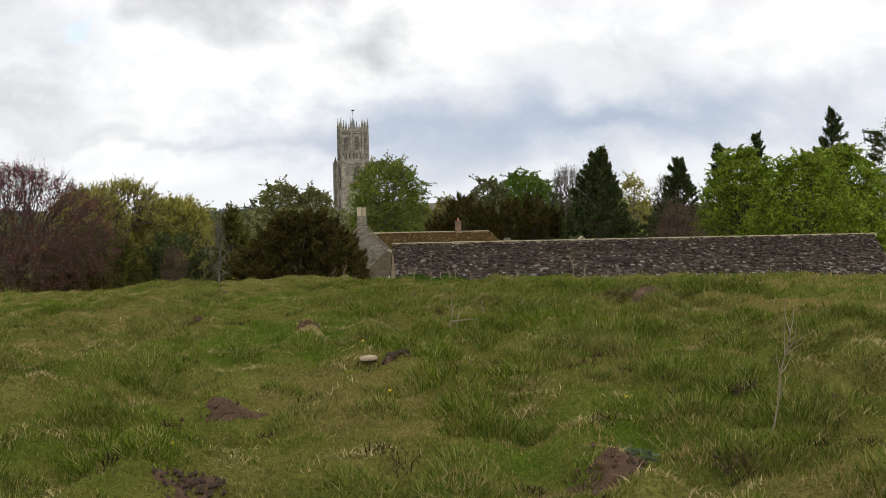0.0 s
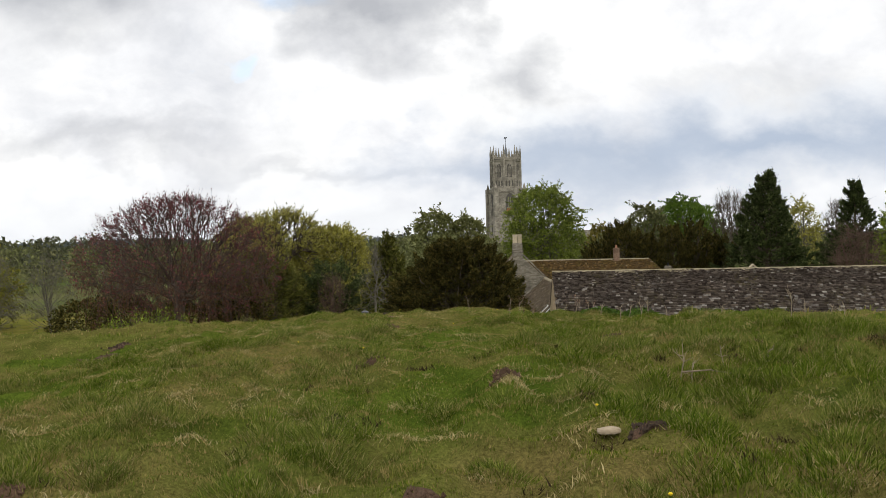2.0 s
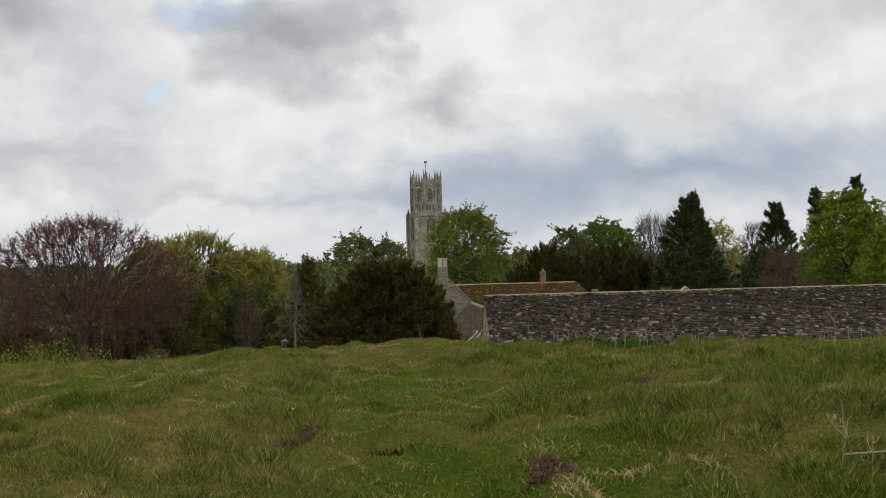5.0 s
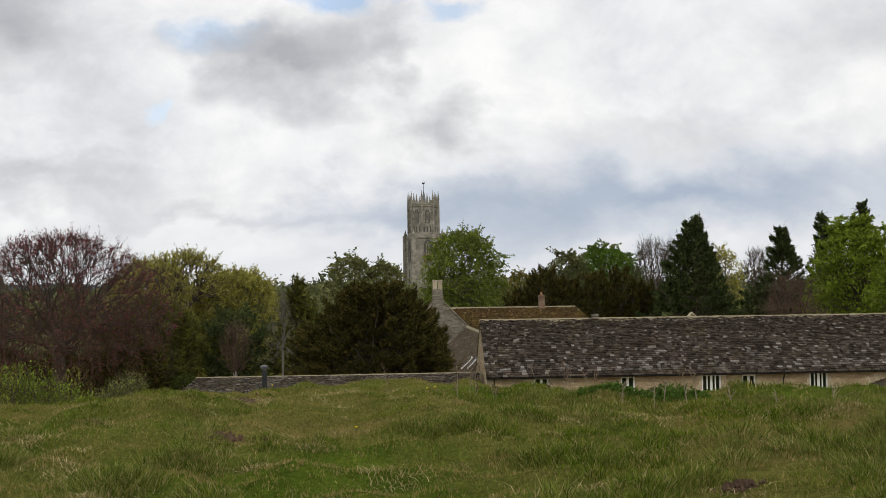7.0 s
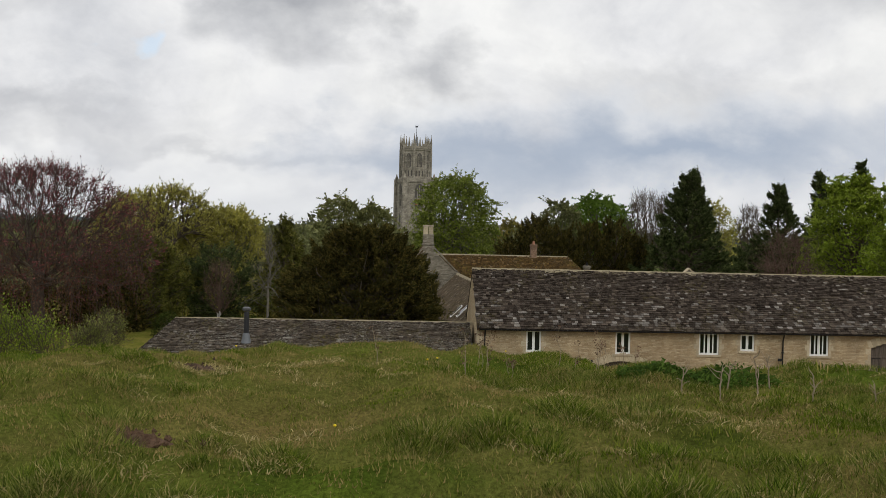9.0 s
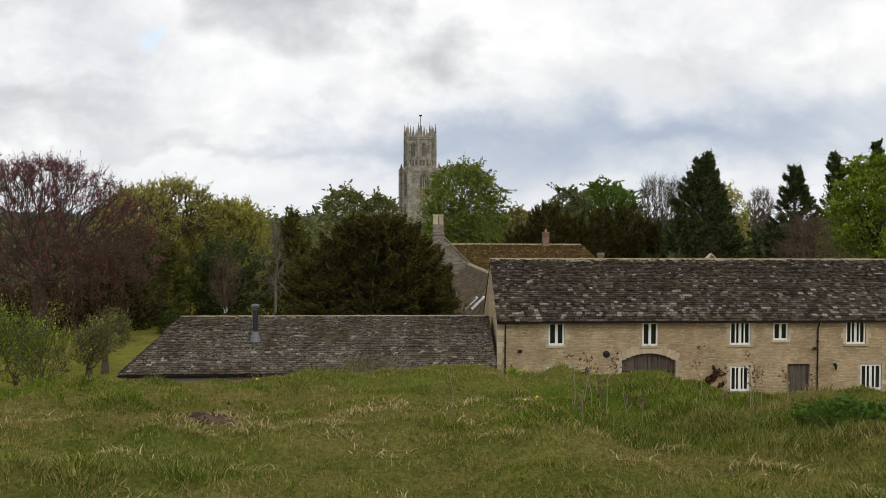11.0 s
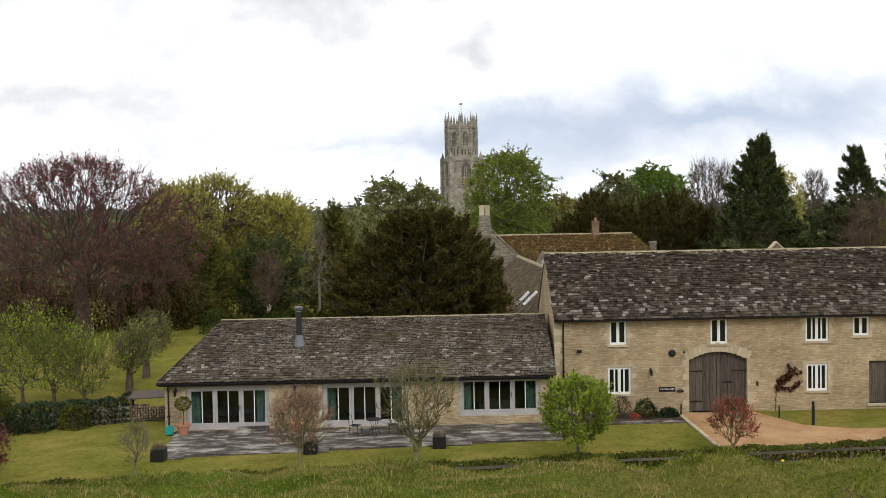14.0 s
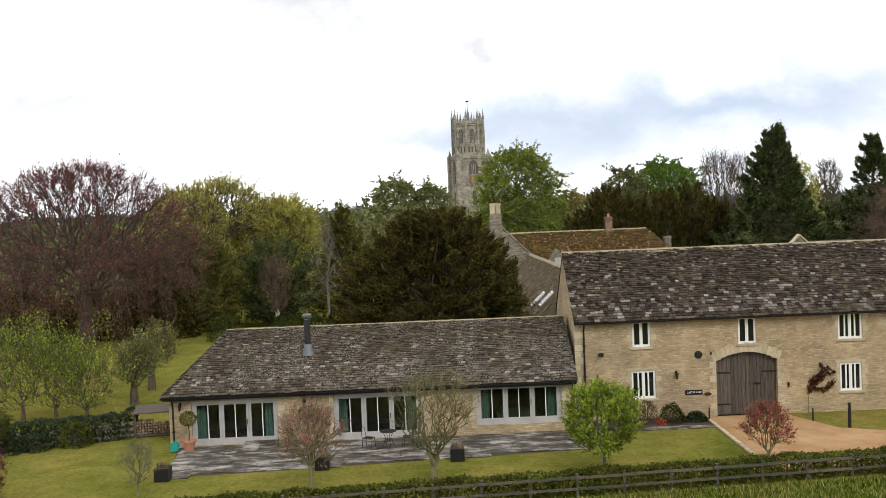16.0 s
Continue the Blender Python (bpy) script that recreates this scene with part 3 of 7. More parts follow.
def barn_doors(house, x0, x1, spring, rise, y, z0=0.02, beam=0.0):
    """A pair of plank doors under a low arch."""
    c = (x0 + x1) / 2
    tops = lambda x: spring + rise * (1 - abs((x - c) / ((x1 - x0) / 2)) ** 2.2) - 0.02  # noqa: E731
    if beam:
        part("transom", Shape().box(x0, x1, y - 0.04, y + 0.08, beam, beam + 0.1, bev=0.01), DOORWOOD, house)
        n = 14
        for i in range(n):
            a, b = x0 + (x1 - x0) * i / n, x0 + (x1 - x0) * (i + 1) / n - 0.008
            part("board", Shape().prism([(a, beam + 0.1), (b, beam + 0.1), (b, tops(b)), (a, tops(a))], y, y + 0.05), DOORWOOD, house)
    for a, b in ((x0 + 0.03, c - 0.006), (c + 0.006, x1 - 0.03)):
        back = Shape().prism([(a, z0), (b, z0), (b, (beam or tops(b) - 0.04)), ((a + b) / 2, (beam or tops((a + b) / 2) - 0.04)), (a, (beam or tops(a) - 0.04))], y + 0.045, y + 0.09)
        leaf_ = part("door", back, DOORWOOD, house, "weathered silver-brown oak plank door, closed")
        n = 8
        for i in range(n):
            p, q = a + (b - a) * i / n, a + (b - a) * (i + 1) / n - 0.012
            tp, tq = (beam - 0.01, beam - 0.01) if beam else (tops(p), tops(q))
            part("plank", Shape().prism([(p, z0 + 0.02 * (i % 2)), (q, z0 + 0.02 * (i % 2)), (q, tq), (p, tp)], y, y + 0.045), DOORWOOD, leaf_)
        e = a if a < c - 0.5 else b
        d = 0.7 if e == a else -0.7
        part("hinge", Shape().box(min(e, e + d), max(e, e + d), y - 0.015, y - 0.001, spring - 0.65, spring - 0.57), BLACK, leaf_)
        part("hinge", Shape().box(min(e, e + d), max(e, e + d), y - 0.015, y - 0.001, 0.5, 0.58), BLACK, leaf_)
    part("latch", Shape().box(c + 0.35, c + 0.75, y - 0.05, y - 0.001, 1.5, 1.57), BLACK, house)
    n = 15
    for i in range(n):
        a, b = x0 - 0.12 + (x1 - x0 + 0.24) * i / n, x0 - 0.12 + (x1 - x0 + 0.24) * (i + 1) / n - 0.012
        lean = (i + 0.5 - n / 2) / n * 0.35
        za, zb = (spring + rise * (1 - min(1, abs((x - c) / ((x1 - x0) / 2))) ** 2.2) for x in (a, b))
        h = 0.42 + 0.05 * (i % 2)
        part("arch_stone", Shape().prism([(a, za + 0.004), (b, zb + 0.004), (b + lean, zb + h), (a + lean, za + h)], -0.006, 0.2), DRESSED, house)
    for i in range(int(spring / 0.34)):
        long = 0.34 if i % 2 else 0.2
        stone("quoin", x0 - long, x0 - 0.004, -0.006, 0.3, 0.02 + i * 0.34, 0.02 + i * 0.34 + 0.33, house)
        stone("quoin", x1 + 0.004, x1 + long, -0.006, 0.3, 0.02 + i * 0.34, 0.02 + i * 0.34 + 0.33, house)


def letters(text, size, parent, x, y, z, mat):
    cu = bpy.data.curves.new("lettering", "FONT")
    cu.body, cu.size, cu.extrude, cu.align_x, cu.align_y = text, size, 0.003, "CENTER", "CENTER"
    tmp = bpy.data.objects.new("lettering", cu)
    scene.collection.objects.link(tmp)
    me = bpy.data.meshes.new_from_object(tmp.evaluated_get(bpy.context.evaluated_depsgraph_get()))
    bpy.data.objects.remove(tmp)
    me.materials.clear()
    me.materials.append(mat)
    ob = new("lettering", me)
    ob.matrix_basis = pose(x, y, z, 90, 0, 0)
    ob.parent = parent
    return ob


# stone barn, two storeys
B0, B1, BD, EAVE, RZ = -6.95, 31.0, 6.2, 5.0, 8.2
barn = thing("barn", "long two-storey honey limestone barn with a stone-slate roof", "barn")
WINS = ((-4.1, -3.22, 3.6, 4.86, 2, True), (1.13, 2.01, 3.55, 4.86, 2, False), (6.08, 7.28, 3.58, 4.88, 4, True), (8.56, 9.41, 3.83, 4.82, 2, True),
        (12.75, 13.9, 3.6, 4.9, 4, True), (-4.2, -3.02, 1.04, 2.42, 4, True), (6.13, 7.22, 1.0, 2.4, 4, True), (13.62, 14.85, 1.02, 2.45, 4, True),
        (22.6, 23.8, 3.58, 4.88, 4, True), (23.0, 24.2, 1.0, 2.4, 4, True))
holes = [w[:4] for w in WINS]
holes += [(a, b, 0.0, t) for a, b, t in arch_top(0.0, 3.02, 2.72, 0.42)]
holes += [(a, b, 0.0, t) for a, b, t in arch_top(16.5, 20.1, 4.1, 0.4)]
holes += [(9.4, 10.68, 0.3, 2.5)]
wall = pierced_wall(B0, B1, -0.3, EAVE, 0.0, 0.5, holes)
part("wall", wall, STONE, barn, "coursed buff limestone rubble wall", tidy=False)
for x in (B0, B1 - 0.5):
    part("gable", Shape().prism([(0.5, -0.3), (BD, -0.3), (BD, EAVE), (BD / 2, RZ - 0.03), (0.5, EAVE + 0.5)], x, x + 0.5, "x"), STONE, barn)
part("wall", Shape().box(B0 + 0.5, B1 - 0.5, BD - 0.5, BD, -0.3, EAVE), STONE, barn)
part("floor", Shape().box(B0 + 0.5, B1 - 0.5, 0.5, BD - 0.5, -0.2, 0.0), GREYSTONE, barn)
for w in WINS:
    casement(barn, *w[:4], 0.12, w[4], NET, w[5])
barn_doors(barn, 0.0, 3.02, 2.72, 0.42, 0.22)
barn_doors(barn, 16.5, 20.1, 4.1, 0.4, 0.25, beam=3.5)
hatch = part("door", Shape().box(9.42, 10.66, 0.2, 0.25, 0.32, 2.48), DOORWOOD, barn, "closed grey plank hatch door")
for i in range(8):
    part("plank", Shape().box(9.43 + i * 0.153, 9.43 + i * 0.153 + 0.145, 0.165, 0.2, 0.32, 2.46), DOORWOOD, hatch)
part("lintel", Shape().box(9.2, 10.9, 0.05, 0.3, 2.5, 2.72, bev=0.015), DOORWOOD, barn)
part("sill", Shape().box(9.25, 10.85, -0.08, 0.3, 0.14, 0.3, bev=0.015), DRESSED, barn)
run = Vector((0, BD / 2 + 0.32, RZ - EAVE + 0.08))
part("roof_deck", Shape().prism([(-0.3, EAVE - 0.06), (BD / 2, RZ), (BD + 0.3, EAVE - 0.06), (BD + 0.3, EAVE - 0.12), (BD / 2, RZ - 0.06), (-0.3, EAVE - 0.12)], B0 - 0.03, B1, "x"), SLATE_ALL, barn)
slate_roof(barn, (B0 - 0.04, -0.32, EAVE - 0.08), (1, 0, 0), run.normalized(), B1 - B0, run.length, 36, 11)
x = B0 - 0.05
while x < B1:
    w = 0.52 + 0.06 * random.random()
    dz = random.uniform(-0.012, 0.012)
    part("ridge_stone", Shape().prism([(BD / 2 - 0.2, RZ - 0.12 + dz), (BD / 2, RZ + 0.1 + dz), (BD / 2 + 0.2, RZ - 0.12 + dz)], x, x + w - 0.012, "x"), RIDGE, barn)
    x += w
gutter(barn, B0 - 0.05, B1, -0.36, EAVE - 0.08)
part("fascia", Shape().box(B0, B1, -0.3, -0.002, EAVE - 0.16, EAVE - 0.1), BLACK, barn)
downpipe(barn, -6.5, 0.0, EAVE - 0.12)
downpipe(barn, 11.1, 0.0, EAVE - 0.12)
for i in range(15):
    long = 0.5 if i % 2 else 0.28
    stone("quoin", B0 - 0.006, B0 + long, -0.006, 0.3, 0.0 + i * 0.32, i * 0.32 + 0.31, barn)
for x, z in ((-2.0, 2.1), (5.15, 2.2), (12.1, 2.3)):
    wall_lamp(barn, x, 0.0, z)
for x, z in ((-5.7, 3.3), (10.9, 3.35)):
    p = part("floodlight", Shape().box(x - 0.12, x + 0.12, -0.22, -0.1, z - 0.06, z + 0.1, bev=0.02).box(x - 0.03, x + 0.03, -0.12, 0, z, z + 0.06), BLACK, barn, "small black floodlight")
disc = Shape()
disc.add([(-0.88 + r * math.cos(a), yy, 3.11 + r * math.sin(a)) for r, yy in ((0.19, 0.0), (0.19, -0.05), (0.1, -0.07)) for a in [2 * math.pi * k / 16 for k in range(16)]],
         [(i * 16 + k, i * 16 + (k + 1) % 16, (i + 1) * 16 + (k + 1) % 16, (i + 1) * 16 + k) for i in range(2) for k in range(16)] + [tuple(range(32, 48))])
part("tie_plate", disc, BLACK, barn, "round black iron tie plate")
part("vent", Shape().box(-0.3, -0.2, -0.04, 0, 3.1, 3.2), BLACK, barn)
part("switch_box", Shape().box(3.5, 3.6, -0.04, 0, 1.35, 1.55), BLACK, barn)
SIGNPAINT = plain("sign_black", (0.012, 0.012, 0.014), 0.4, var=0.1)
for x0_, x1_, zz_, yy_, words in ((-1.58, -0.72, 1.25, -0.03, "CASTLE KEEP"), (16.65, 17.4, 1.75, 0.18, "CASTLE BARN")):
    sign = part("name_sign", Shape().box(x0_, x1_, yy_, yy_ + 0.028, zz_ - 0.12, zz_ + 0.12, bev=0.006), SIGNPAINT, barn, "black sign with white capital letters")
    letters(words, 0.125, sign, (x0_ + x1_) / 2, yy_ - 0.004, zz_, WHITE)
part("oval_plaque", Shape().prism([(-0.46 + 0.19 * math.cos(k * 0.524), 1.14 + 0.085 * math.sin(k * 0.524)) for k in range(12)], -0.03, 0), plain("bronze", (0.06, 0.04, 0.03), 0.5, 0.5), barn)

# long low annexe with sliding doors
E0, E1, EF, EB, EE, ER = -26.45, -7.2, -1.7, 6.1, 2.48, 5.0
annexe = thing("annexe", "single-storey limestone annexe with a hipped slate roof", "house")
DOORS = ((-25.4, -21.35, 0.06, 2.16), (-18.7, -14.58, 0.06, 2.2), (-11.95, -7.92, 0.44, 2.34))
wall = pierced_wall(E0, E1, -0.3, EE - 0.05, EF, EF + 0.4, DOORS)
part("wall", wall, STONE, annexe, "buff limestone rubble wall", tidy=False)
part("wall", Shape().box(E0, E0 + 0.4, EF + 0.4, EB, -0.3, EE - 0.05), STONE, annexe)
part("wall", Shape().box(E1 - 0.4, E1, EF + 0.4, EB - 0.4, -0.3, EE - 0.05), STONE, annexe)
part("wall", Shape().box(E0 + 0.4, E1, EB - 0.4, EB, -0.3, EE - 0.05), STONE, annexe)
part("room_floor", Shape().box(E0 + 0.4, E1 - 0.4, EF + 0.4, EB - 0.4, -0.1, 0.02), plain("oak_floor", (0.16, 0.1, 0.06), 0.5), annexe)
part("room_wall", Shape().box(E0 + 0.4, E1 - 0.4, EF + 3.4, EF + 3.5, 0.02, EE - 0.1), plain("room_plaster", (0.35, 0.33, 0.3), 0.9), annexe)
CLEAR = Nodes("clear_glass", 0.02, spec=0.5)
tr_ = CLEAR.node("ShaderNodeBsdfTransparent")
gl_ = CLEAR.node("ShaderNodeBsdfGlossy")
gl_.inputs["Roughness"].default_value = 0.02
tr_.inputs[0].default_value = (0.6, 0.66, 0.63, 1)
fr_ = CLEAR.node("ShaderNodeFresnel")
mx_ = CLEAR.node("ShaderNodeMixShader")
CLEAR.t.links.new(fr_.outputs[0], mx_.inputs[0])
CLEAR.t.links.new(tr_.outputs[0], mx_.inputs[1])
CLEAR.t.links.new(gl_.outputs[0], mx_.inputs[2])
CLEAR.t.links.new(mx_.outputs[0], CLEAR.t.nodes["Material Output"].inputs[0])
CLEAR = CLEAR.m
for k, (a, b, lo, hi) in enumerate(DOORS):
    y = EF + 0.1
    fr = Shape().box(a, b, y, y + 0.12, hi - 0.12, hi).box(a, b, y, y + 0.12, lo, lo + 0.08).box(a, a + 0.1, y, y + 0.12, lo + 0.08, hi - 0.12).box(b - 0.1, b, y, y + 0.12, lo + 0.08, hi - 0.12)
    slid = part("glazed_door", fr, GREYWOOD, annexe, "grey weathered timber frame with three glazed leaves")
    if k == 2:
        part("head_board", Shape().box(a, b, y - 0.02, y - 0.002, hi - 0.12, hi), NEWWOOD, slid, "fresh reddish cedar head board")
    w = (b - a - 0.2) / 3
    for i in range(3):
        p, q = a + 0.1 + i * w, a + 0.1 + (i + 1) * w
        s = 0.12
        fl = Shape().box(p + 0.005, p + s, y + 0.02, y + 0.09, lo + 0.08, hi - 0.12).box(q - s, q - 0.005, y + 0.02, y + 0.09, lo + 0.08, hi - 0.12)
        fl.box(p + s, q - s, y + 0.02, y + 0.09, lo + 0.08, lo + 0.3).box(p + s, q - s, y + 0.02, y + 0.09, hi - 0.22, hi - 0.12)
        part("leaf_frame", fl, GREYWOOD, slid)
        part("glazing_bar", Shape().box((p + q) / 2 - 0.022, (p + q) / 2 + 0.022, y + 0.03, y + 0.08, lo + 0.3, hi - 0.22), WHITE, slid)
        pane = part("pane", Shape().box(p + s, q - s, y + 0.05, y + 0.056, lo + 0.3, hi - 0.22), CLEAR, slid)
        pane.visible_shadow = False
    part("handle", Shape().box(b - 0.1 - w * (1 if k else 1) - 0.08, b - 0.1 - w - 0.05, y - 0.03, y + 0.02, lo + 0.9, lo + 1.15), BLACK, slid)
    for c0, c1 in ((a + 0.18, a + 0.62), (b - 0.66, b - 0.2)):
        cu = Shape()
        pts = [(c0 + (c1 - c0) * i / 16, EF + 0.36 + 0.05 * math.sin(i * 1.9)) for i in range(17)]
        cu.add([(px, py, z) for z in (lo, hi) for px, py in pts], [(i, i + 1, 18 + i, 17 + i) for i in range(16)])
        part("curtain", cu, CURTAIN, slid, "teal fabric curtain drawn back", tidy=False)
    for i in range(int((hi - lo) / 0.3)):
        for xa, xb in ((a - (0.34 if i % 2 else 0.22), a - 0.004), (b + 0.004, b + (0.34 if i % 2 else 0.22))):
            stone("quoin", xa, xb, EF - 0.006, EF + 0.2, lo + i * 0.3, lo + i * 0.3 + 0.29, annexe)
sofa = thing("sofa", "pale green upholstered sofa behind the glass", "sofa", (-9.8, EF + 2.0, 0.02))
PALEGREEN = plain("pale_green_cloth", (0.30, 0.36, 0.29), 0.95)
part("seat", Shape().box(-0.95, 0.95, -0.4, 0.4, 0.1, 0.45, bev=0.06), PALEGREEN, sofa)
part("backrest", Shape().box(-0.95, 0.95, -0.45, -0.2, 0.45, 0.95, bev=0.07), PALEGREEN, sofa)
for sx in (-1.1, 0.95):
    part("armrest", Shape().box(sx, sx + 0.15, -0.42, 0.4, 0.1, 0.65, bev=0.05), PALEGREEN, sofa)
HIPX, MIDY = -24.3, 2.2
deck = Shape().add([(E0 - 0.25, EF - 0.32, EE - 0.05), (E1 + 0.02, EF - 0.32, EE - 0.05), (E1 + 0.02, MIDY, ER), (HIPX, MIDY, ER), (E0 - 0.25, EB + 0.3, EE - 0.05), (E1 + 0.02, EB + 0.3, EE - 0.05)],
                   [(0, 1, 2, 3), (5, 4, 3, 2), (0, 3, 4), (1, 5, 2), (0, 4, 5, 1)])
part("roof_deck", deck, SLATE_ALL, annexe)
run = Vector((0, MIDY - EF + 0.32, ER - EE + 0.05))
hip = HIPX - E0 + 0.25
slate_roof(annexe, (E0 - 0.27, EF - 0.34, EE - 0.05), (1, 0, 0), run.normalized(), E1 - E0 + 0.3, run.length, 37, 12, left=lambda f: hip * f, mat_one=SLATE_CRUST, mat_all=SLATE_CRUSTS)
run = Vector((hip, 0, ER - EE + 0.05))
slate_roof(annexe, (E0 - 0.27, EB + 0.3, EE - 0.05), (0, -1, 0), run.normalized(), EB - EF + 0.6, run.length, 18, 13,
           left=lambda f: (EB + 0.3 - MIDY) * f, right=lambda f: EB - EF + 0.6 - (MIDY - EF + 0.3) * f, mat_all=SLATE_CRUSTS, singles=0)
x = HIPX - 0.1
while x < E1:
    w = 0.5 + 0.06 * random.random()
    part("ridge_stone", Shape().prism([(MIDY - 0.19, ER - 0.1), (MIDY, ER + 0.1 + random.uniform(-0.01, 0.01)), (MIDY + 0.19, ER - 0.1)], x, x + w - 0.012, "x"), RIDGE, annexe)
    x += w
gutter(annexe, E0 - 0.3, E1, EF - 0.37, EE - 0.06)
part("fascia", Shape().box(E0 - 0.2, E1, EF - 0.32, EF - 0.28, EE - 0.2, EE - 0.07), BLACK, annexe)
part("soffit", Shape().box(E0 - 0.2, E1, EF - 0.28, EF, EE - 0.1, EE - 0.06), BLACK, annexe)
downpipe(annexe, -26.25, EF, EE - 0.1)
downpipe(annexe, -7.4, EF, EE - 0.1)
for x in (-25.9, -20.05):
    wall_lamp(annexe, x, EF, 1.9)
flue = thing("flue", "dark metal stove flue with a cap on the slate roof", "flue", (-20.05, 0.3, 3.85))
part("pipe", Shape().lathe([(0.15, 0.0), (0.15, 1.75), (0.14, 1.76)], 0, 0, 14), plain("dark_flue_metal", (0.05, 0.05, 0.055), 0.4, 0.6), flue)
part("cap", Shape().lathe([(0.2, 1.82), (0.24, 1.86), (0.24, 1.98), (0.1, 2.05)], 0, 0, 14), plain("flue_cap", (0.12, 0.12, 0.125), 0.4, 0.6), flue)
part("flashing", Shape().lathe([(0.3, 0.0), (0.17, 0.55), (0.155, 0.56)], 0, 0, 14), LEAD, flue, "grey lead flashing")


# ---- trees ----
def tubes(paths, n=4):
    """Many tapered branches in one go: rows of (points k x 3, radii k). Returns verts, quads."""
    vs, fs, base = [], [], 0
    ang = np.arange(n) * 2 * np.pi / n
    for pts, rad in paths:
        pts, rad = np.asarray(pts, float), np.asarray(rad, float)
        d = np.gradient(pts, axis=0)
        d /= np.linalg.norm(d, axis=1, keepdims=True) + 1e-9
        ref = np.where(np.abs(d[:, 2:3]) < 0.9, np.array([[0, 0, 1.0]]), np.array([[1.0, 0, 0]]))
        u = np.cross(d, ref)
        u /= np.linalg.norm(u, axis=1, keepdims=True) + 1e-9
        w = np.cross(d, u)
        ring = pts[:, None] + rad[:, None, None] * (np.cos(ang)[None, :, None] * u[:, None] + np.sin(ang)[None, :, None] * w[:, None])
        vs.append(ring.reshape(-1, 3))
        k = len(pts)
        i = base + (np.arange(k - 1)[:, None] * n + np.arange(n)[None])
        j = base + (np.arange(k - 1)[:, None] * n + (np.arange(n)[None] + 1) % n)
        fs.append(np.stack([i, j, j + n, i + n], -1).reshape(-1, 4))
        base += k * n
    return np.concatenate(vs), np.concatenate(fs)


def leaves(centre, size, g, slim=0.55, out=None, lean=0.0):
    """A small pointed leaf or spray at each centre; out: the way its tip points (random where none)."""
    m = len(centre)
    d = g.normal(size=(m, 3))
    if out is not None:
        d = out + d * lean
    d /= np.linalg.norm(d, axis=1, keepdims=True) + 1e-9
    q = np.cross(d, g.normal(size=(m, 3)))
    q /= np.linalg.norm(q, axis=1, keepdims=True) + 1e-9
    s = size * g.uniform(0.6, 1.35, (m, 1))
    a, b = d * s, q * s * slim
    v = np.stack([centre - a * 0.45 - b * 0.6, centre - a * 0.3 + b * 0.6, centre + a * 0.7], 1).reshape(-1, 3)
    return v, np.arange(3 * m).reshape(-1, 3)


def curve(a, b, g, bend=0.12, sag=0.0, k=6):
    t = np.linspace(0, 1, k)[:, None]
    a, b = np.asarray(a, float), np.asarray(b, float)
    ln = np.linalg.norm(b - a)
    off = g.normal(size=(1, 3)) * bend * ln
    p = a + (b - a) * t + off * np.sin(np.pi * t) + g.normal(size=(k, 3)) * 0.02 * ln * np.sin(np.pi * t)
    p[:, 2:] += sag * ln * np.sin(np.pi * t)
    return p


def envelope(shape, f):
    """The crown's half-width at a height from 0 (its foot) to 1 (its top)."""
    f = np.asarray(f, float)
    if shape == "dome":
        return np.sqrt(np.clip(1 - np.clip((f - 0.3) / 0.7, 0, 1) ** 2, 0, 1)) * np.clip(0.55 + 1.6 * f, 0, 1)
    if shape == "round":
        return np.sqrt(np.clip(1 - (2 * f - 1) ** 2, 0, 1)) ** 0.8
    if shape == "cone":
        return np.clip(1.03 - f, 0, 1) ** 0.85 * np.clip(0.6 + 3 * f, 0, 1)
    if shape == "spire":
        return np.where(f < 0.62, 1.0 - 0.85 * f, np.clip(1.06 - f, 0, 1) * 1.07) * np.clip(0.7 + 2 * f, 0, 1)
    if shape == "vase":
        return np.clip(0.25 + 1.0 * f, 0, 1) * np.sqrt(np.clip(1 - np.clip((f - 0.65) / 0.35, 0, 1) ** 2, 0, 1))
    if shape == "mound":
        return np.sqrt(np.clip(1 - f ** 2, 0, 1)) * np.clip(0.86 + 0.5 * f, 0, 1)
    return np.ones_like(f)


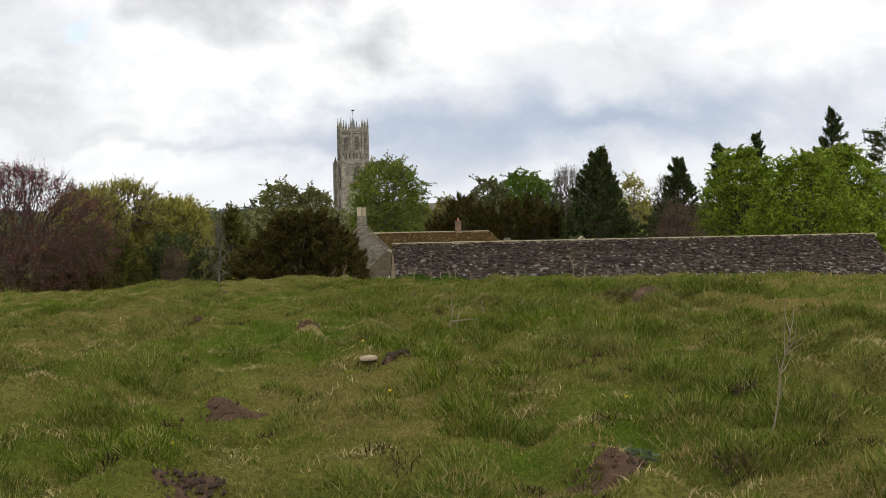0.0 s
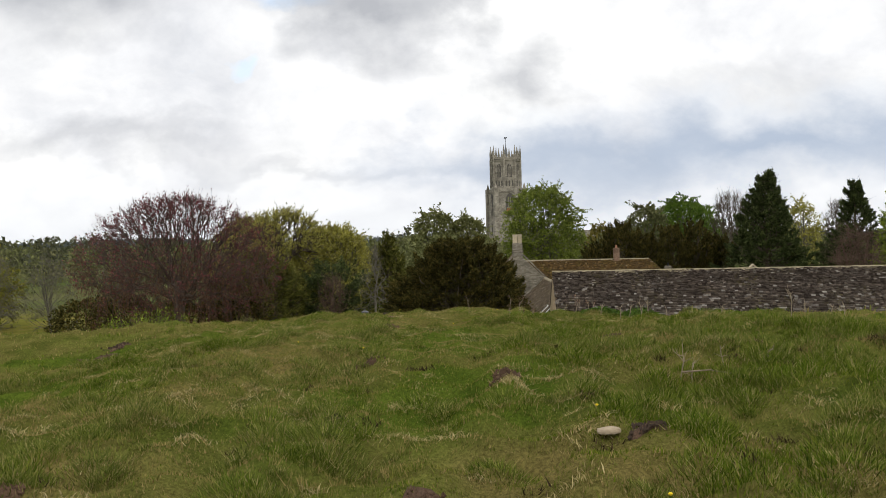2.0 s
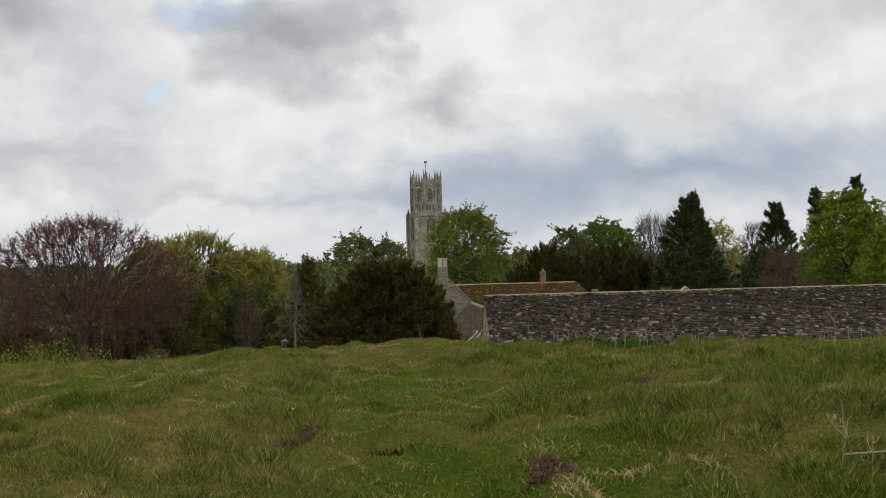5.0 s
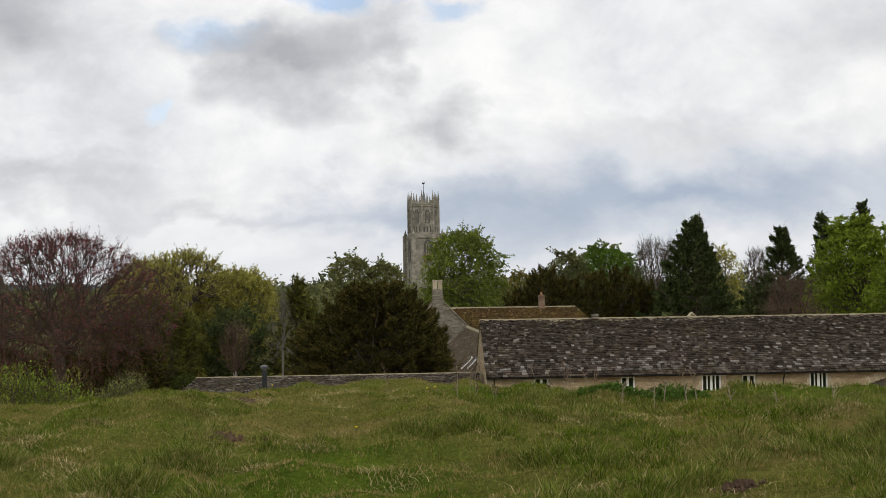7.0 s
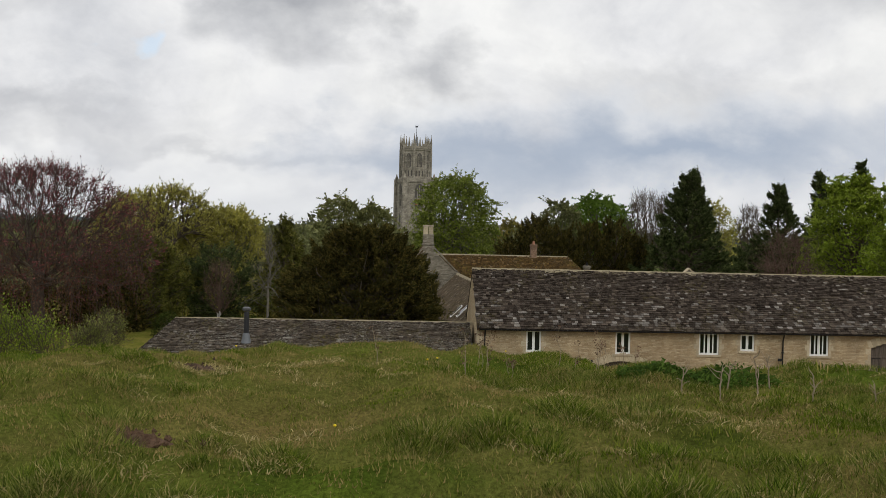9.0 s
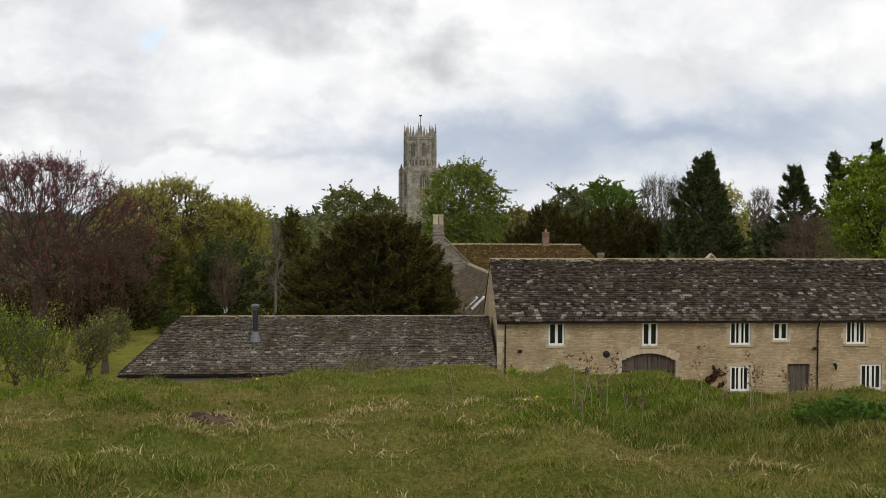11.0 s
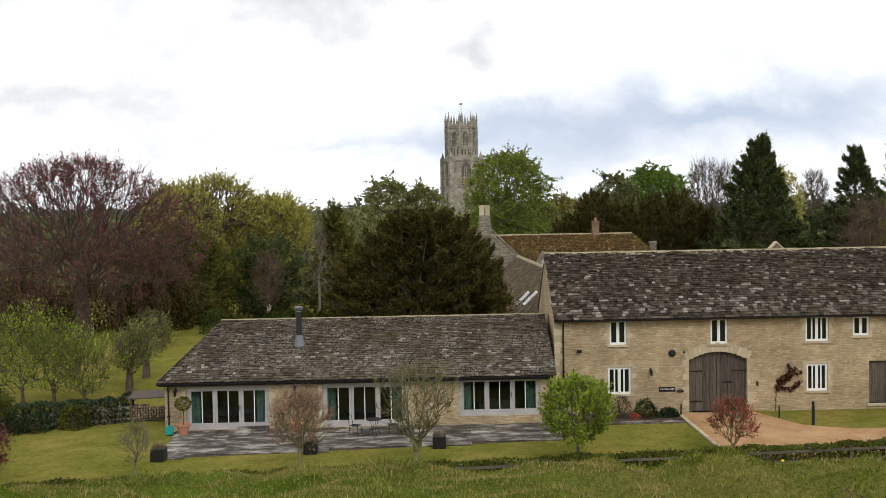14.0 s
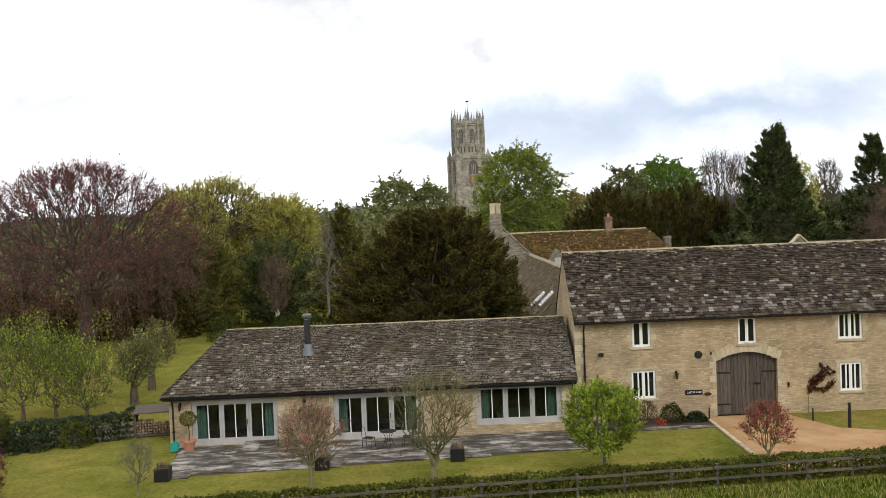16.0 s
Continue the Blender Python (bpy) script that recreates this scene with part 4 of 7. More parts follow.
def tree(name, label, at, height, rad, mat, wood, seed, shape="dome", foot=0.25, clumps=60, per=90, size=0.3, spread=1.0, twigs=6, trunk=None,
         upward=0.0, slim=0.55, hollow=0.55, limb_sag=-0.05, droop=0.0, stems=1, category="tree", group="", squash=1.0, lean=(0, 0), twig_r=0.02, skirt=0.0, fill=0.3, twig_mat=None, bough=0.0, tilt=0.1):
    """A tapered trunk, limbs that reach into clumps of twigs, and a crown of single leaves."""
    g = np.random.RandomState(seed)
    top = thing(name, label, category, (at[0], at[1], at[2] if len(at) > 2 else float(ground_z(at[0], at[1])) - 0.05), group)
    trunk = trunk or height * 0.022
    z0 = foot * height
    f = g.beta(1.15, 1.0, clumps)
    ang = g.uniform(0, 2 * np.pi, clumps)
    r = envelope(shape, f) * rad * np.clip(hollow + (1 - hollow) * np.sqrt(g.uniform(0, 1, clumps)), 0, 1) * (1 + 0.13 * np.sin(ang * 3 + seed) + g.normal(0, 0.07, clumps))
    c = np.stack([r * np.cos(ang) + lean[0] * f, squash * r * np.sin(ang) + lean[1] * f, z0 + (height - z0) * f * 0.97], 1)
    c[:, 2] -= skirt * height * (r / rad) ** 2 * (1 - f)
    paths = []
    lead = np.array([[0, 0, -0.1], [0.01 * height * g.normal(), 0.01 * height * g.normal(), height * 0.3], [lean[0] * 0.5, lean[1] * 0.5, height * 0.62], [lean[0], lean[1], height * 0.93]])
    tpaths = []
    if stems == 1:
        tpaths.append((lead, [trunk * 1.25, trunk, trunk * 0.55, trunk * 0.08]))
    else:
        for _ in range(stems):
            a = g.uniform(0, 2 * np.pi)
            e = np.array([math.cos(a), math.sin(a), 0]) * rad * g.uniform(0.1, 0.7)
            tpaths.append((np.array([e * 0.05, e * 0.22 + [0, 0, height * 0.3], e * 0.55 + [0, 0, height * 0.6], e + [0, 0, height * 0.92]]), [trunk, trunk * 0.8, trunk * 0.5, trunk * 0.1]))
    for i in range(clumps):
        ln = tpaths[i % len(tpaths)][0]
        zz = np.clip(c[i, 2] * (0.62 if shape not in ("cone", "spire") else 0.92) - 0.22 * r[i] + 0.1 * height * g.uniform(-0.3, 0.6), z0 * 0.55 + 0.1, height * 0.9)
        s = np.array([np.interp(zz, ln[:, 2], ln[:, k]) for k in (0, 1)] + [zz])
        q = trunk * (0.42 if i % 4 == 0 else 0.26) * (1 - 0.7 * zz / height)
        paths.append((curve(s, c[i], g, 0.1, limb_sag * (-1 if droop else 1)), np.linspace(max(q, twig_r * 1.4), twig_r, 6)))
    tips = []
    for i in range(clumps):
        for _ in range(twigs):
            d = g.normal(size=3) * spread
            d[2] = d[2] * 0.75 + upward * spread - droop * abs(g.normal()) * spread
            e = c[i] + d
            paths.append((curve(c[i], e, g, 0.12, k=3), np.linspace(twig_r, twig_r * 0.35, 3)))
            tips.append((c[i], e))
    part("trunk", array_mesh("trunk", *tubes(tpaths, 8), True), wood, top)
    part("branchwork", array_mesh("branchwork", *tubes(paths, 3), True), twig_mat or wood, top, kind="stuff")
    if per:
        n_ = clumps * per
        if tips:
            pick = g.randint(0, len(tips), n_)
            a, b = (np.array([t[k] for t in tips])[pick] for k in (0, 1))
            p = a + (b - a) * g.uniform(0.1, 1.0, (n_, 1)) + g.normal(0, 0.3 * spread, (n_, 3)) * (0.25 if twigs > 4 else 0.8)
        else:
            p = c[g.randint(0, clumps, n_)] + g.normal(0, 0.5 * spread, (n_, 3))
        k_ = int(n_ * fill)
        if k_:
            ff, aa = g.uniform(0, 1, k_), g.uniform(0, 2 * np.pi, k_)
            lump = 1 + 0.10 * np.sin(aa * 4 + ff * 9 + seed) + 0.07 * np.sin(aa * 9 - ff * 17)
            q_ = envelope(shape, ff) * rad * lump * (0.45 + 0.55 * np.sqrt(g.uniform(0, 1, k_)))
            p[:k_] = np.stack([q_ * np.cos(aa) + lean[0] * ff, squash * q_ * np.sin(aa) + lean[1] * ff, z0 + (height - z0) * ff * 0.98 * (1 - 0.04 * lump)], 1)
        out = None
        if bough:
            k_ = int(n_ * 0.12)
            pick = g.randint(0, clumps, n_ - k_)
            way = np.stack([np.cos(ang), np.sin(ang), tilt + 0.9 * f + g.normal(0, 0.15, clumps)], 1)
            way /= np.linalg.norm(way, axis=1, keepdims=True)
            across = np.stack([-np.sin(ang), np.cos(ang), 0 * ang], 1)
            long = bough * g.uniform(0.6, 1.35, clumps)
            u_ = g.uniform(-0.75, 0.8, n_ - k_)
            p[k_:] = c[pick] + way[pick] * (long[pick] * u_)[:, None] + across[pick] * (long[pick] * 0.46 * (0.95 - u_) * g.normal(0, 0.6, n_ - k_))[:, None]
            p[k_:, 2] += long[pick] * 0.17 * g.normal(0, 1, n_ - k_) - 0.18 * long[pick] * np.clip(u_, 0, 1) ** 2
            out = np.concatenate([g.normal(size=(k_, 3)), way[pick]])
        p[:, 2] = np.maximum(p[:, 2], 0.05)
        if (upward or droop) and out is None:
            out = (p - np.array([0, 0, height * 0.4])) / (rad + 1e-6) + np.array([0, 0, upward * 1.6 - droop * 1.5])
        part("crown", array_mesh("crown", *leaves(p, size, g, slim, out, 0.55)), mat, top)
    return top


def ramified(name, label, at, height, rad, wood, seed, shape="round", foot=0.25, fork=0.28, tips=400, limbs=6, trunk=0.1, twig_r=0.01, twigs=3, spread=0.4, upward=0.3,
             mat=None, per=4, size=0.1, slim=0.55, weep=0, fall=0.0, weep_mat=None, squash=1.0, lean=(0.0, 0.0), category="tree", group="", twig_mat=None, hollow=0.45, limb_r=0.55, crook=0.09):
    """A tree whose trunk forks into limbs, boughs, branches and twigs that fill its crown, each thinner than what it springs from."""
    g = np.random.RandomState(seed)
    top = thing(name, label, category, (at[0], at[1], float(ground_z(at[0], at[1])) - 0.04), group)
    z0 = foot * height
    f = g.beta(1.5, 1.05, tips)
    a = g.uniform(0, 2 * np.pi, tips)
    r = envelope(shape, f) * rad * g.uniform(0, 1, tips) ** hollow * (1 + 0.10 * np.sin(a * 3 + seed) + 0.07 * np.sin(a * 7 + f * 9))
    nodes = np.stack([r * np.cos(a) + lean[0] * f, squash * r * np.sin(a) + lean[1] * f, z0 + (height - z0) * f], 1)
    crotch = np.array([lean[0] * 0.1, lean[1] * 0.1, fork * height])
    weight = np.ones(tips)
    ends, works, joints = nodes, [], nodes
    for m, pull in ((max(tips // 5, limbs * 3), 0.86), (max(tips // 22, limbs * 2), 0.68), (limbs, 0.36)):
        seeds = nodes[g.choice(len(nodes), m, replace=False)]
        near_ = np.argmin(((nodes[:, None] - seeds[None]) ** 2).sum(-1), 1)
        up_nodes, up_weight = np.zeros((m, 3)), np.zeros(m)
        for k in range(m):
            sel = near_ == k
            up_weight[k] = max(weight[sel].sum(), 1)
            mean = nodes[sel].mean(0) if sel.any() else seeds[k]
            up_nodes[k] = crotch + (mean - crotch) * pull + g.normal(0, 0.02 * height, 3) * (1, 1, 0.5)
        for i in range(len(nodes)):
            ra, rb = twig_r * up_weight[near_[i]] ** 0.36, twig_r * weight[i] ** 0.42
            works.append((curve(up_nodes[near_[i]], nodes[i], g, crook, 0.05, k=6), np.linspace(max(min(ra * 0.75, rb * 1.8), rb), rb, 6)))
        if m == max(tips // 5, limbs * 3):
            joints = up_nodes
        nodes, weight = up_nodes, up_weight
    for i in range(limbs):
        s_ = crotch + np.array([0, 0, g.uniform(-0.22, 0.2) * crotch[2]])
        part("limb", array_mesh("limb", *tubes([(curve(s_, nodes[i], g, 0.08, 0.06, k=6), np.linspace(trunk * limb_r, max(twig_r * weight[i] ** 0.42, trunk * limb_r * 0.5), 6))], 7), True), wood, top)
    stem = np.array([[0, 0, -0.1], crotch * [0.4, 0.4, 0.12], crotch * [0.6, 0.6, 0.5], crotch, crotch * [1, 1, 1.22]])
    part("trunk", array_mesh("trunk", *tubes([(stem, [trunk * 1.45, trunk * 1.1, trunk, trunk * 0.8, trunk * 0.3])], 9), True), wood, top)
    rods = []
    for e in ends:
        o = (e - crotch) / (np.linalg.norm(e - crotch) + 1e-6)
        for _ in range(twigs):
            d = (o * 0.7 + g.normal(0, 0.55, 3) + [0, 0, upward]) * spread
            rods.append((e, e + d))
            works.append((curve(e, e + d, g, 0.1, k=3), np.linspace(twig_r, twig_r * 0.4, 3)))
    hang = []
    if weep:
        lower = joints[(joints[:, 2] < height * 0.62)]
        for b in lower[g.randint(0, len(lower), weep)]:
            b = b + g.normal(0, 0.06 * rad, 3)
            drop = min(fall * g.uniform(0.35, 1.0), b[2] - 0.25)
            if drop < 0.3:
                continue
            e = b + np.array([b[0] * 0.08 + g.normal(0, 0.25), b[1] * 0.08 + g.normal(0, 0.25), -drop])
            ln = curve(b, e, g, 0.05, 0.03, k=5)
            works.append((ln, np.linspace(twig_r * 0.9, twig_r * 0.4, 5)))
            hang.append(ln)
    part("branchwork", array_mesh("branchwork", *tubes(works, 3), True), twig_mat or wood, top, kind="stuff")
    if mat and per:
        n_ = len(rods) * per
        k = g.randint(0, len(rods), n_)
        p0, p1 = np.array([q[0] for q in rods])[k], np.array([q[1] for q in rods])[k]
        p = p0 + (p1 - p0) * g.uniform(0.05, 1.05, (n_, 1)) + g.normal(0, 0.1 * spread, (n_, 3))
        part("crown", array_mesh("crown", *leaves(p, size, g, slim, p1 - p0, 0.5 * spread)), mat, top)
    if hang and weep_mat:
        q = np.concatenate([np.repeat(h, 5, 0) for h in hang])
        q = q + g.normal(0, 0.16, q.shape)
        q[:, 2] = np.maximum(q[:, 2], 0.1)
        part("hanging_foliage", array_mesh("hanging_foliage", *leaves(q, size * 1.3, g, 0.3, np.tile([0, 0, -1.0], (len(q), 1)), 0.5)), weep_mat, top, "drooping russet twigs", kind="stuff")
    return top


YEWLEAF = leaf("yew_needles", (0.024, 0.026, 0.008), (0.064, 0.060, 0.016), (0.155, 0.118, 0.030), 0.8, 0.05)
YEWOLIVE = leaf("olive_yew_needles", (0.045, 0.054, 0.012), (0.11, 0.115, 0.026), (0.21, 0.195, 0.045), 0.8, 0.05)
FIRLEAF = leaf("conifer_needles", (0.026, 0.036, 0.013), (0.066, 0.086, 0.030), (0.13, 0.155, 0.052), 0.8, 0.05)
LIMELEAF = leaf("lime_leaves", (0.10, 0.135, 0.02), (0.19, 0.235, 0.04), (0.29, 0.33, 0.075))
GREENLEAF = leaf("fresh_green_leaves", (0.11, 0.16, 0.014), (0.22, 0.29, 0.03), (0.34, 0.41, 0.06))
DEEPLEAF = leaf("chestnut_leaves", (0.055, 0.10, 0.014), (0.115, 0.19, 0.024), (0.19, 0.28, 0.045))
WILLOWLEAF = leaf("willow_leaves", (0.23, 0.215, 0.04), (0.36, 0.335, 0.07), (0.46, 0.43, 0.13))
OCHRELEAF = leaf("ochre_leaves", (0.11, 0.10, 0.02), (0.20, 0.17, 0.04), (0.28, 0.23, 0.06))
OLIVELEAF = leaf("olive_leaves", (0.085, 0.092, 0.034), (0.155, 0.165, 0.065), (0.23, 0.235, 0.10))
BEECHLEAF = leaf("copper_beech_leaves", (0.12, 0.03, 0.038), (0.23, 0.066, 0.074), (0.33, 0.125, 0.125))
RUSSET = leaf("russet_beech_twigs", (0.075, 0.033, 0.022), (0.15, 0.072, 0.046), (0.23, 0.13, 0.088))
REDLEAF = leaf("red_young_leaves", (0.16, 0.03, 0.03), (0.32, 0.07, 0.06), (0.45, 0.16, 0.12))
PINKBUD = leaf("pink_buds", (0.22, 0.09, 0.085), (0.34, 0.16, 0.145), (0.44, 0.27, 0.24))
REDTWIG = bark("reddish_twigs", (0.075, 0.048, 0.036), (0.165, 0.11, 0.085))
BEECHBARK = bark("beech_bark", (0.048, 0.034, 0.028), (0.125, 0.094, 0.078))
GREENBUD = leaf("pale_buds", (0.14, 0.16, 0.035), (0.23, 0.25, 0.06), (0.33, 0.34, 0.11))

# park trees behind the buildings
for i, (x, y, h, r) in enumerate(((38.5, 88, 9.5, 5.0), (47.5, 92, 10.5, 5.0), (56.5, 84, 9.5, 5.5), (35.0, 82, 8.0, 3.5))):
    tree("holly_tree", "low dark evergreen filling a gap behind the barn", (x, y), h, r, FIRLEAF, BARK, 34 + 300 * i, "dome", 0.0, 90, 130, 0.5, 0.9, 2, hollow=0.4, slim=0.35, group="evergreens behind the barn", bough=1.0)
ramified("copper_beech", "wide copper beech with bare limbs and dark red young leaves", (-44.2, 37), 15.7, 10.4, BEECHBARK, 21, "dome", 0.22, 0.3, 950, 9, 0.62, 0.021, 6, 0.75, 0.2, BEECHLEAF, 3, 0.15,
         weep=620, fall=5.0, weep_mat=RUSSET, hollow=0.28, crook=0.16)
tree("yew_tree", "dark olive spreading yew beside the beech", (-38, 48), 9.6, 6.0, YEWOLIVE, BARK, 22, "dome", 0.0, 240, 170, 0.33, 0.75, 4, hollow=0.45, slim=0.3, bough=1.3)
ramified("willow_tree", "pale green willow with a leaning bare limb", (-39.5, 64), 14.9, 6.4, BARK, 23, "round", 0.3, 0.42, 420, 5, 0.45, 0.035, 4, 0.8, 0.3, WILLOWLEAF, 13, 0.2, lean=(1.6, 0.0), weep=260, fall=2.5, weep_mat=WILLOWLEAF, hollow=0.35)
ramified("willow_tree", "round pale green willow in young leaf", (-32.5, 70), 12.6, 6.2, GREYBARK, 24, "round", 0.08, 0.25, 700, 7, 0.3, 0.02, 5, 0.8, 0.1, WILLOWLEAF, 15, 0.24, weep=500, fall=3.5, weep_mat=WILLOWLEAF, hollow=0.35)
ramified("willow_tree", "pale green willow in young leaf", (-47, 82), 14.2, 5.8, GREYBARK, 25, "round", 0.12, 0.3, 400, 6, 0.3, 0.025, 5, 0.9, 0.3, WILLOWLEAF, 16, 0.3, hollow=0.35)
ramified("birch_tree", "many-stemmed birch with white bark and bare russet twigs", (-28.9, 45.5), 6.8, 2.0, PALEBARK, 26, "dome", 0.3, 0.14, 90, 8, 0.11, 0.014, 4, 0.6, 0.5, leaf("birch_buds", (0.13, 0.085, 0.05), (0.21, 0.145, 0.085), (0.28, 0.20, 0.12)), 3, 0.08, limb_r=0.8, crook=0.06, twig_mat=REDTWIG)
tree("cedar_tree", "dark flat-tiered conifer behind the birch", (-29.5, 50), 8.8, 4.2, FIRLEAF, BARK, 27, "round", 0.05, 90, 110, 0.36, 0.8, 3, hollow=0.4, slim=0.3, bough=1.3)
tree("yew_tree", "dark upright yew with pale new tips", (-23.0, 54), 12.1, 4.0, YEWOLIVE, BARK, 28, "cone", 0.04, 130, 120, 0.45, 0.8, 4, hollow=0.4, slim=0.3, bough=1.0)
ramified("bare_tree", "small bare grey tree in front of dark evergreens", (-23.8, 45), 9.8, 2.8, GREYBARK, 29, "cone", 0.18, 0.5, 130, 9, 0.13, 0.016, 3, 0.6, 0.3, hollow=0.3)
tree("yew_tree", "massive dark yew with russet tips behind the annexe", (-13.4, 12.5), 10.9, 5.6, YEWLEAF, BARK, 30, "dome", 0.0, 640, 270, 0.25, 0.45, 1, 0.5, hollow=0.62, slim=0.28, squash=0.85, bough=0.8, tilt=0.0, twig_r=0.012)
OAKLEAF = leaf("young_oak_leaves", (0.12, 0.125, 0.045), (0.20, 0.21, 0.075), (0.29, 0.29, 0.11))
tree("parkland_oak", "grey-olive round oak coming into leaf", (-20.6, 150), 18.9, 5.2, OAKLEAF, GREYBARK, 31, "round", 0.1, 140, 170, 0.4, 1.0, 6, hollow=0.3)
tree("parkland_oak", "grey-olive oak coming into leaf", (-13.4, 152), 17.2, 5.2, OAKLEAF, GREYBARK, 32, "round", 0.1, 130, 170, 0.4, 1.0, 6, hollow=0.3)
tree("lime_tree", "tall lime tree in yellow-green young leaf", (-1.1, 89), 19.9, 6.4, LIMELEAF, GREYBARK, 33, "round", 0.14, 260, 230, 0.27, 0.95, 6, 0.36, hollow=0.3)
tree("willow_tree", "rounded ochre-green willow beyond the lime tree", (24.5, 200), 14.9, 7.0, OCHRELEAF, GREYBARK, 34, "round", 0.05, 70, 120, 0.6, 1.5, 5, hollow=0.3)
tree("chestnut_tree", "rounded horse chestnut in deep green leaf", (25.4, 142), 18.2, 5.6, OLIVELEAF, GREYBARK, 35, "round", 0.15, 80, 150, 0.5, 1.2, 5, hollow=0.3)
tree("chestnut_tree", "broad horse chestnut in bright green leaf", (35.4, 150), 20.2, 8.6, DEEPLEAF, GREYBARK, 36, "round", 0.12, 170, 220, 0.42, 1.15, 5, hollow=0.3)
for i, (x, y, h, r) in enumerate(((9.3, 75, 13.2, 2.9), (13.2, 77, 12.2, 2.9), (17.4, 78, 12.6, 3.1), (21.6, 79, 13.3, 3.2), (6.2, 76, 10.4, 2.4), (25.0, 80, 11.0, 2.6))):
    tree("irish_yew", "dark brown-green upright yew in a close row", (x, y), h, r, YEWLEAF, BARK, 40 + i, "vase", 0.02, 120, 160, 0.42, 0.5, 3, hollow=0.5, slim=0.22, group="row of yews", bough=1.1, tilt=1.4)
tree("cypress_tree", "tall dark conifer with a ragged narrow top", (29.0, 70), 20.0, 8.4, FIRLEAF, BARK, 50, "spire", 0.0, 380, 170, 0.4, 0.75, 3, hollow=0.4, slim=0.3, bough=0.9, tilt=0.15, fill=0.2)
tree("cypress_tree", "dark pointed conifer with ragged tips", (42.2, 72), 18.6, 6.2, FIRLEAF, BARK, 51, "spire", 0.0, 200, 150, 0.42, 0.75, 3, hollow=0.4, slim=0.3, bough=0.9, tilt=0.15, fill=0.2)
tree("cypress_tree", "slim dark conifer with a pointed top", (56.8, 90), 22.2, 5.4, FIRLEAF, BARK, 52, "spire", 0.03, 90, 120, 0.5, 0.8, 3, hollow=0.5, slim=0.3, bough=0.9, tilt=0.15, fill=0.2)
tree("cypress_tree", "tall dark conifer with a ragged crown", (71.9, 80), 27.6, 6.6, FIRLEAF, BARK, 53, "spire", 0.03, 120, 120, 0.5, 0.9, 3, hollow=0.45, slim=0.3, bough=0.9, tilt=0.15, fill=0.2)
tree("cypress_tree", "dark conifer behind the green trees", (66.1, 95), 24.4, 5.6, FIRLEAF, BARK, 54, "spire", 0.03, 90, 120, 0.5, 0.8, 3, hollow=0.5, slim=0.3, bough=0.9, tilt=0.15, fill=0.2)
tree("cedar_tree", "broad dark cedar above the green trees", (80.5, 75), 26.0, 7.0, FIRLEAF, BARK, 55, "dome", 0.1, 130, 130, 0.5, 1.0, 3, hollow=0.5, slim=0.3, bough=1.5, tilt=-0.2)
for i, (x, y, h, r) in enumerate(((40.5, 130, 19.3, 4.2), (46.0, 134, 19.0, 4.0), (74.0, 160, 18.4, 3.6), (27.5, 175, 14.5, 4.5))):
    ramified("bare_tree", "leafless grey-brown tree with fine twigs", (x, y), h, r, BARK, 60 + i, "round", 0.3, 0.35, 260, 6, 0.3, 0.03, 5, 1.0, 0.4, hollow=0.35)
tree("ash_tree", "pale green slender tree in bud", (51.8, 120), 18.3, 3.6, WILLOWLEAF, GREYBARK, 65, "round", 0.2, 50, 90, 0.42, 1.2, 7, hollow=0.3)
tree("red_shrub", "large leafless reddish-brown shrub beyond the barn", (31.6, 45), 11.6, 3.9, None, REDTWIG, 66, "mound", 0.1, 90, 0, 0.2, 1.0, 14, 0.15, upward=0.5, stems=6, category="shrub", twig_r=0.02)
tree("field_maple", "broad tree in bright fresh green leaf", (46.8, 60), 19.4, 6.2, GREENLEAF, BARK, 67, "dome", 0.02, 220, 220, 0.3, 0.95, 5, hollow=0.35)
tree("field_maple", "broad tree in bright fresh green leaf", (48.8, 46), 17.6, 6.8, GREENLEAF, BARK, 68, "dome", 0.0, 220, 220, 0.3, 0.95, 5, hollow=0.35)
tree("field_maple", "broad tree in fresh green leaf", (60.5, 58), 19.4, 8.0, GREENLEAF, BARK, 69, "dome", 0.02, 200, 200, 0.36, 1.1, 5, hollow=0.35)
tree("willow_tree", "yellow-green willow in the meadow", (-81, 60), 12.8, 7.4, leaf("yellow_willow", (0.13, 0.13, 0.02), (0.22, 0.21, 0.035), (0.30, 0.28, 0.06)), GREYBARK, 70, "dome", 0.04, 110, 190, 0.4, 1.2, 6, hollow=0.3, droop=0.6)
for i, (x, y, h, r) in enumerate(((-65, 52, 9.6, 3.2), (-71, 50, 10.4, 3.0), (-60, 62, 10.8, 3.4))):
    tree("bare_tree", "leafless olive-grey thicket tree", (x, y), h, r, GREENBUD, GREYBARK, 71 + i, "mound", 0.08, 60, 16, 0.16, 1.0, 14, 0.12, upward=0.4, stems=4, twig_r=0.02)


# ---- house behind the barn, church, far woods ----
house = thing("farmhouse", "old limestone farmhouse with mossy slate roofs and coped gables", "house")
HY = 50.0
part("gable", Shape().prism([(-9.6, -0.2), (-3.6, -0.2), (-3.6, 6.0), (-6.95, 9.2), (-9.6, 6.2)], HY, HY + 0.5), GREYSTONE, house, "grey limestone gable wall")
for a, b in (((-9.75, 6.1), (-7.3, 9.1)), ((-6.6, 9.1), (-3.3, 5.75))):
    ln = Vector((b[0] - a[0], 0, b[1] - a[1]))
    part("coping", Shape().prism([a, b, (b[0], b[1] + 0.22), (a[0], a[1] + 0.22)], HY - 0.08, HY + 0.6), GREYSTONE, house, "stone gable coping")
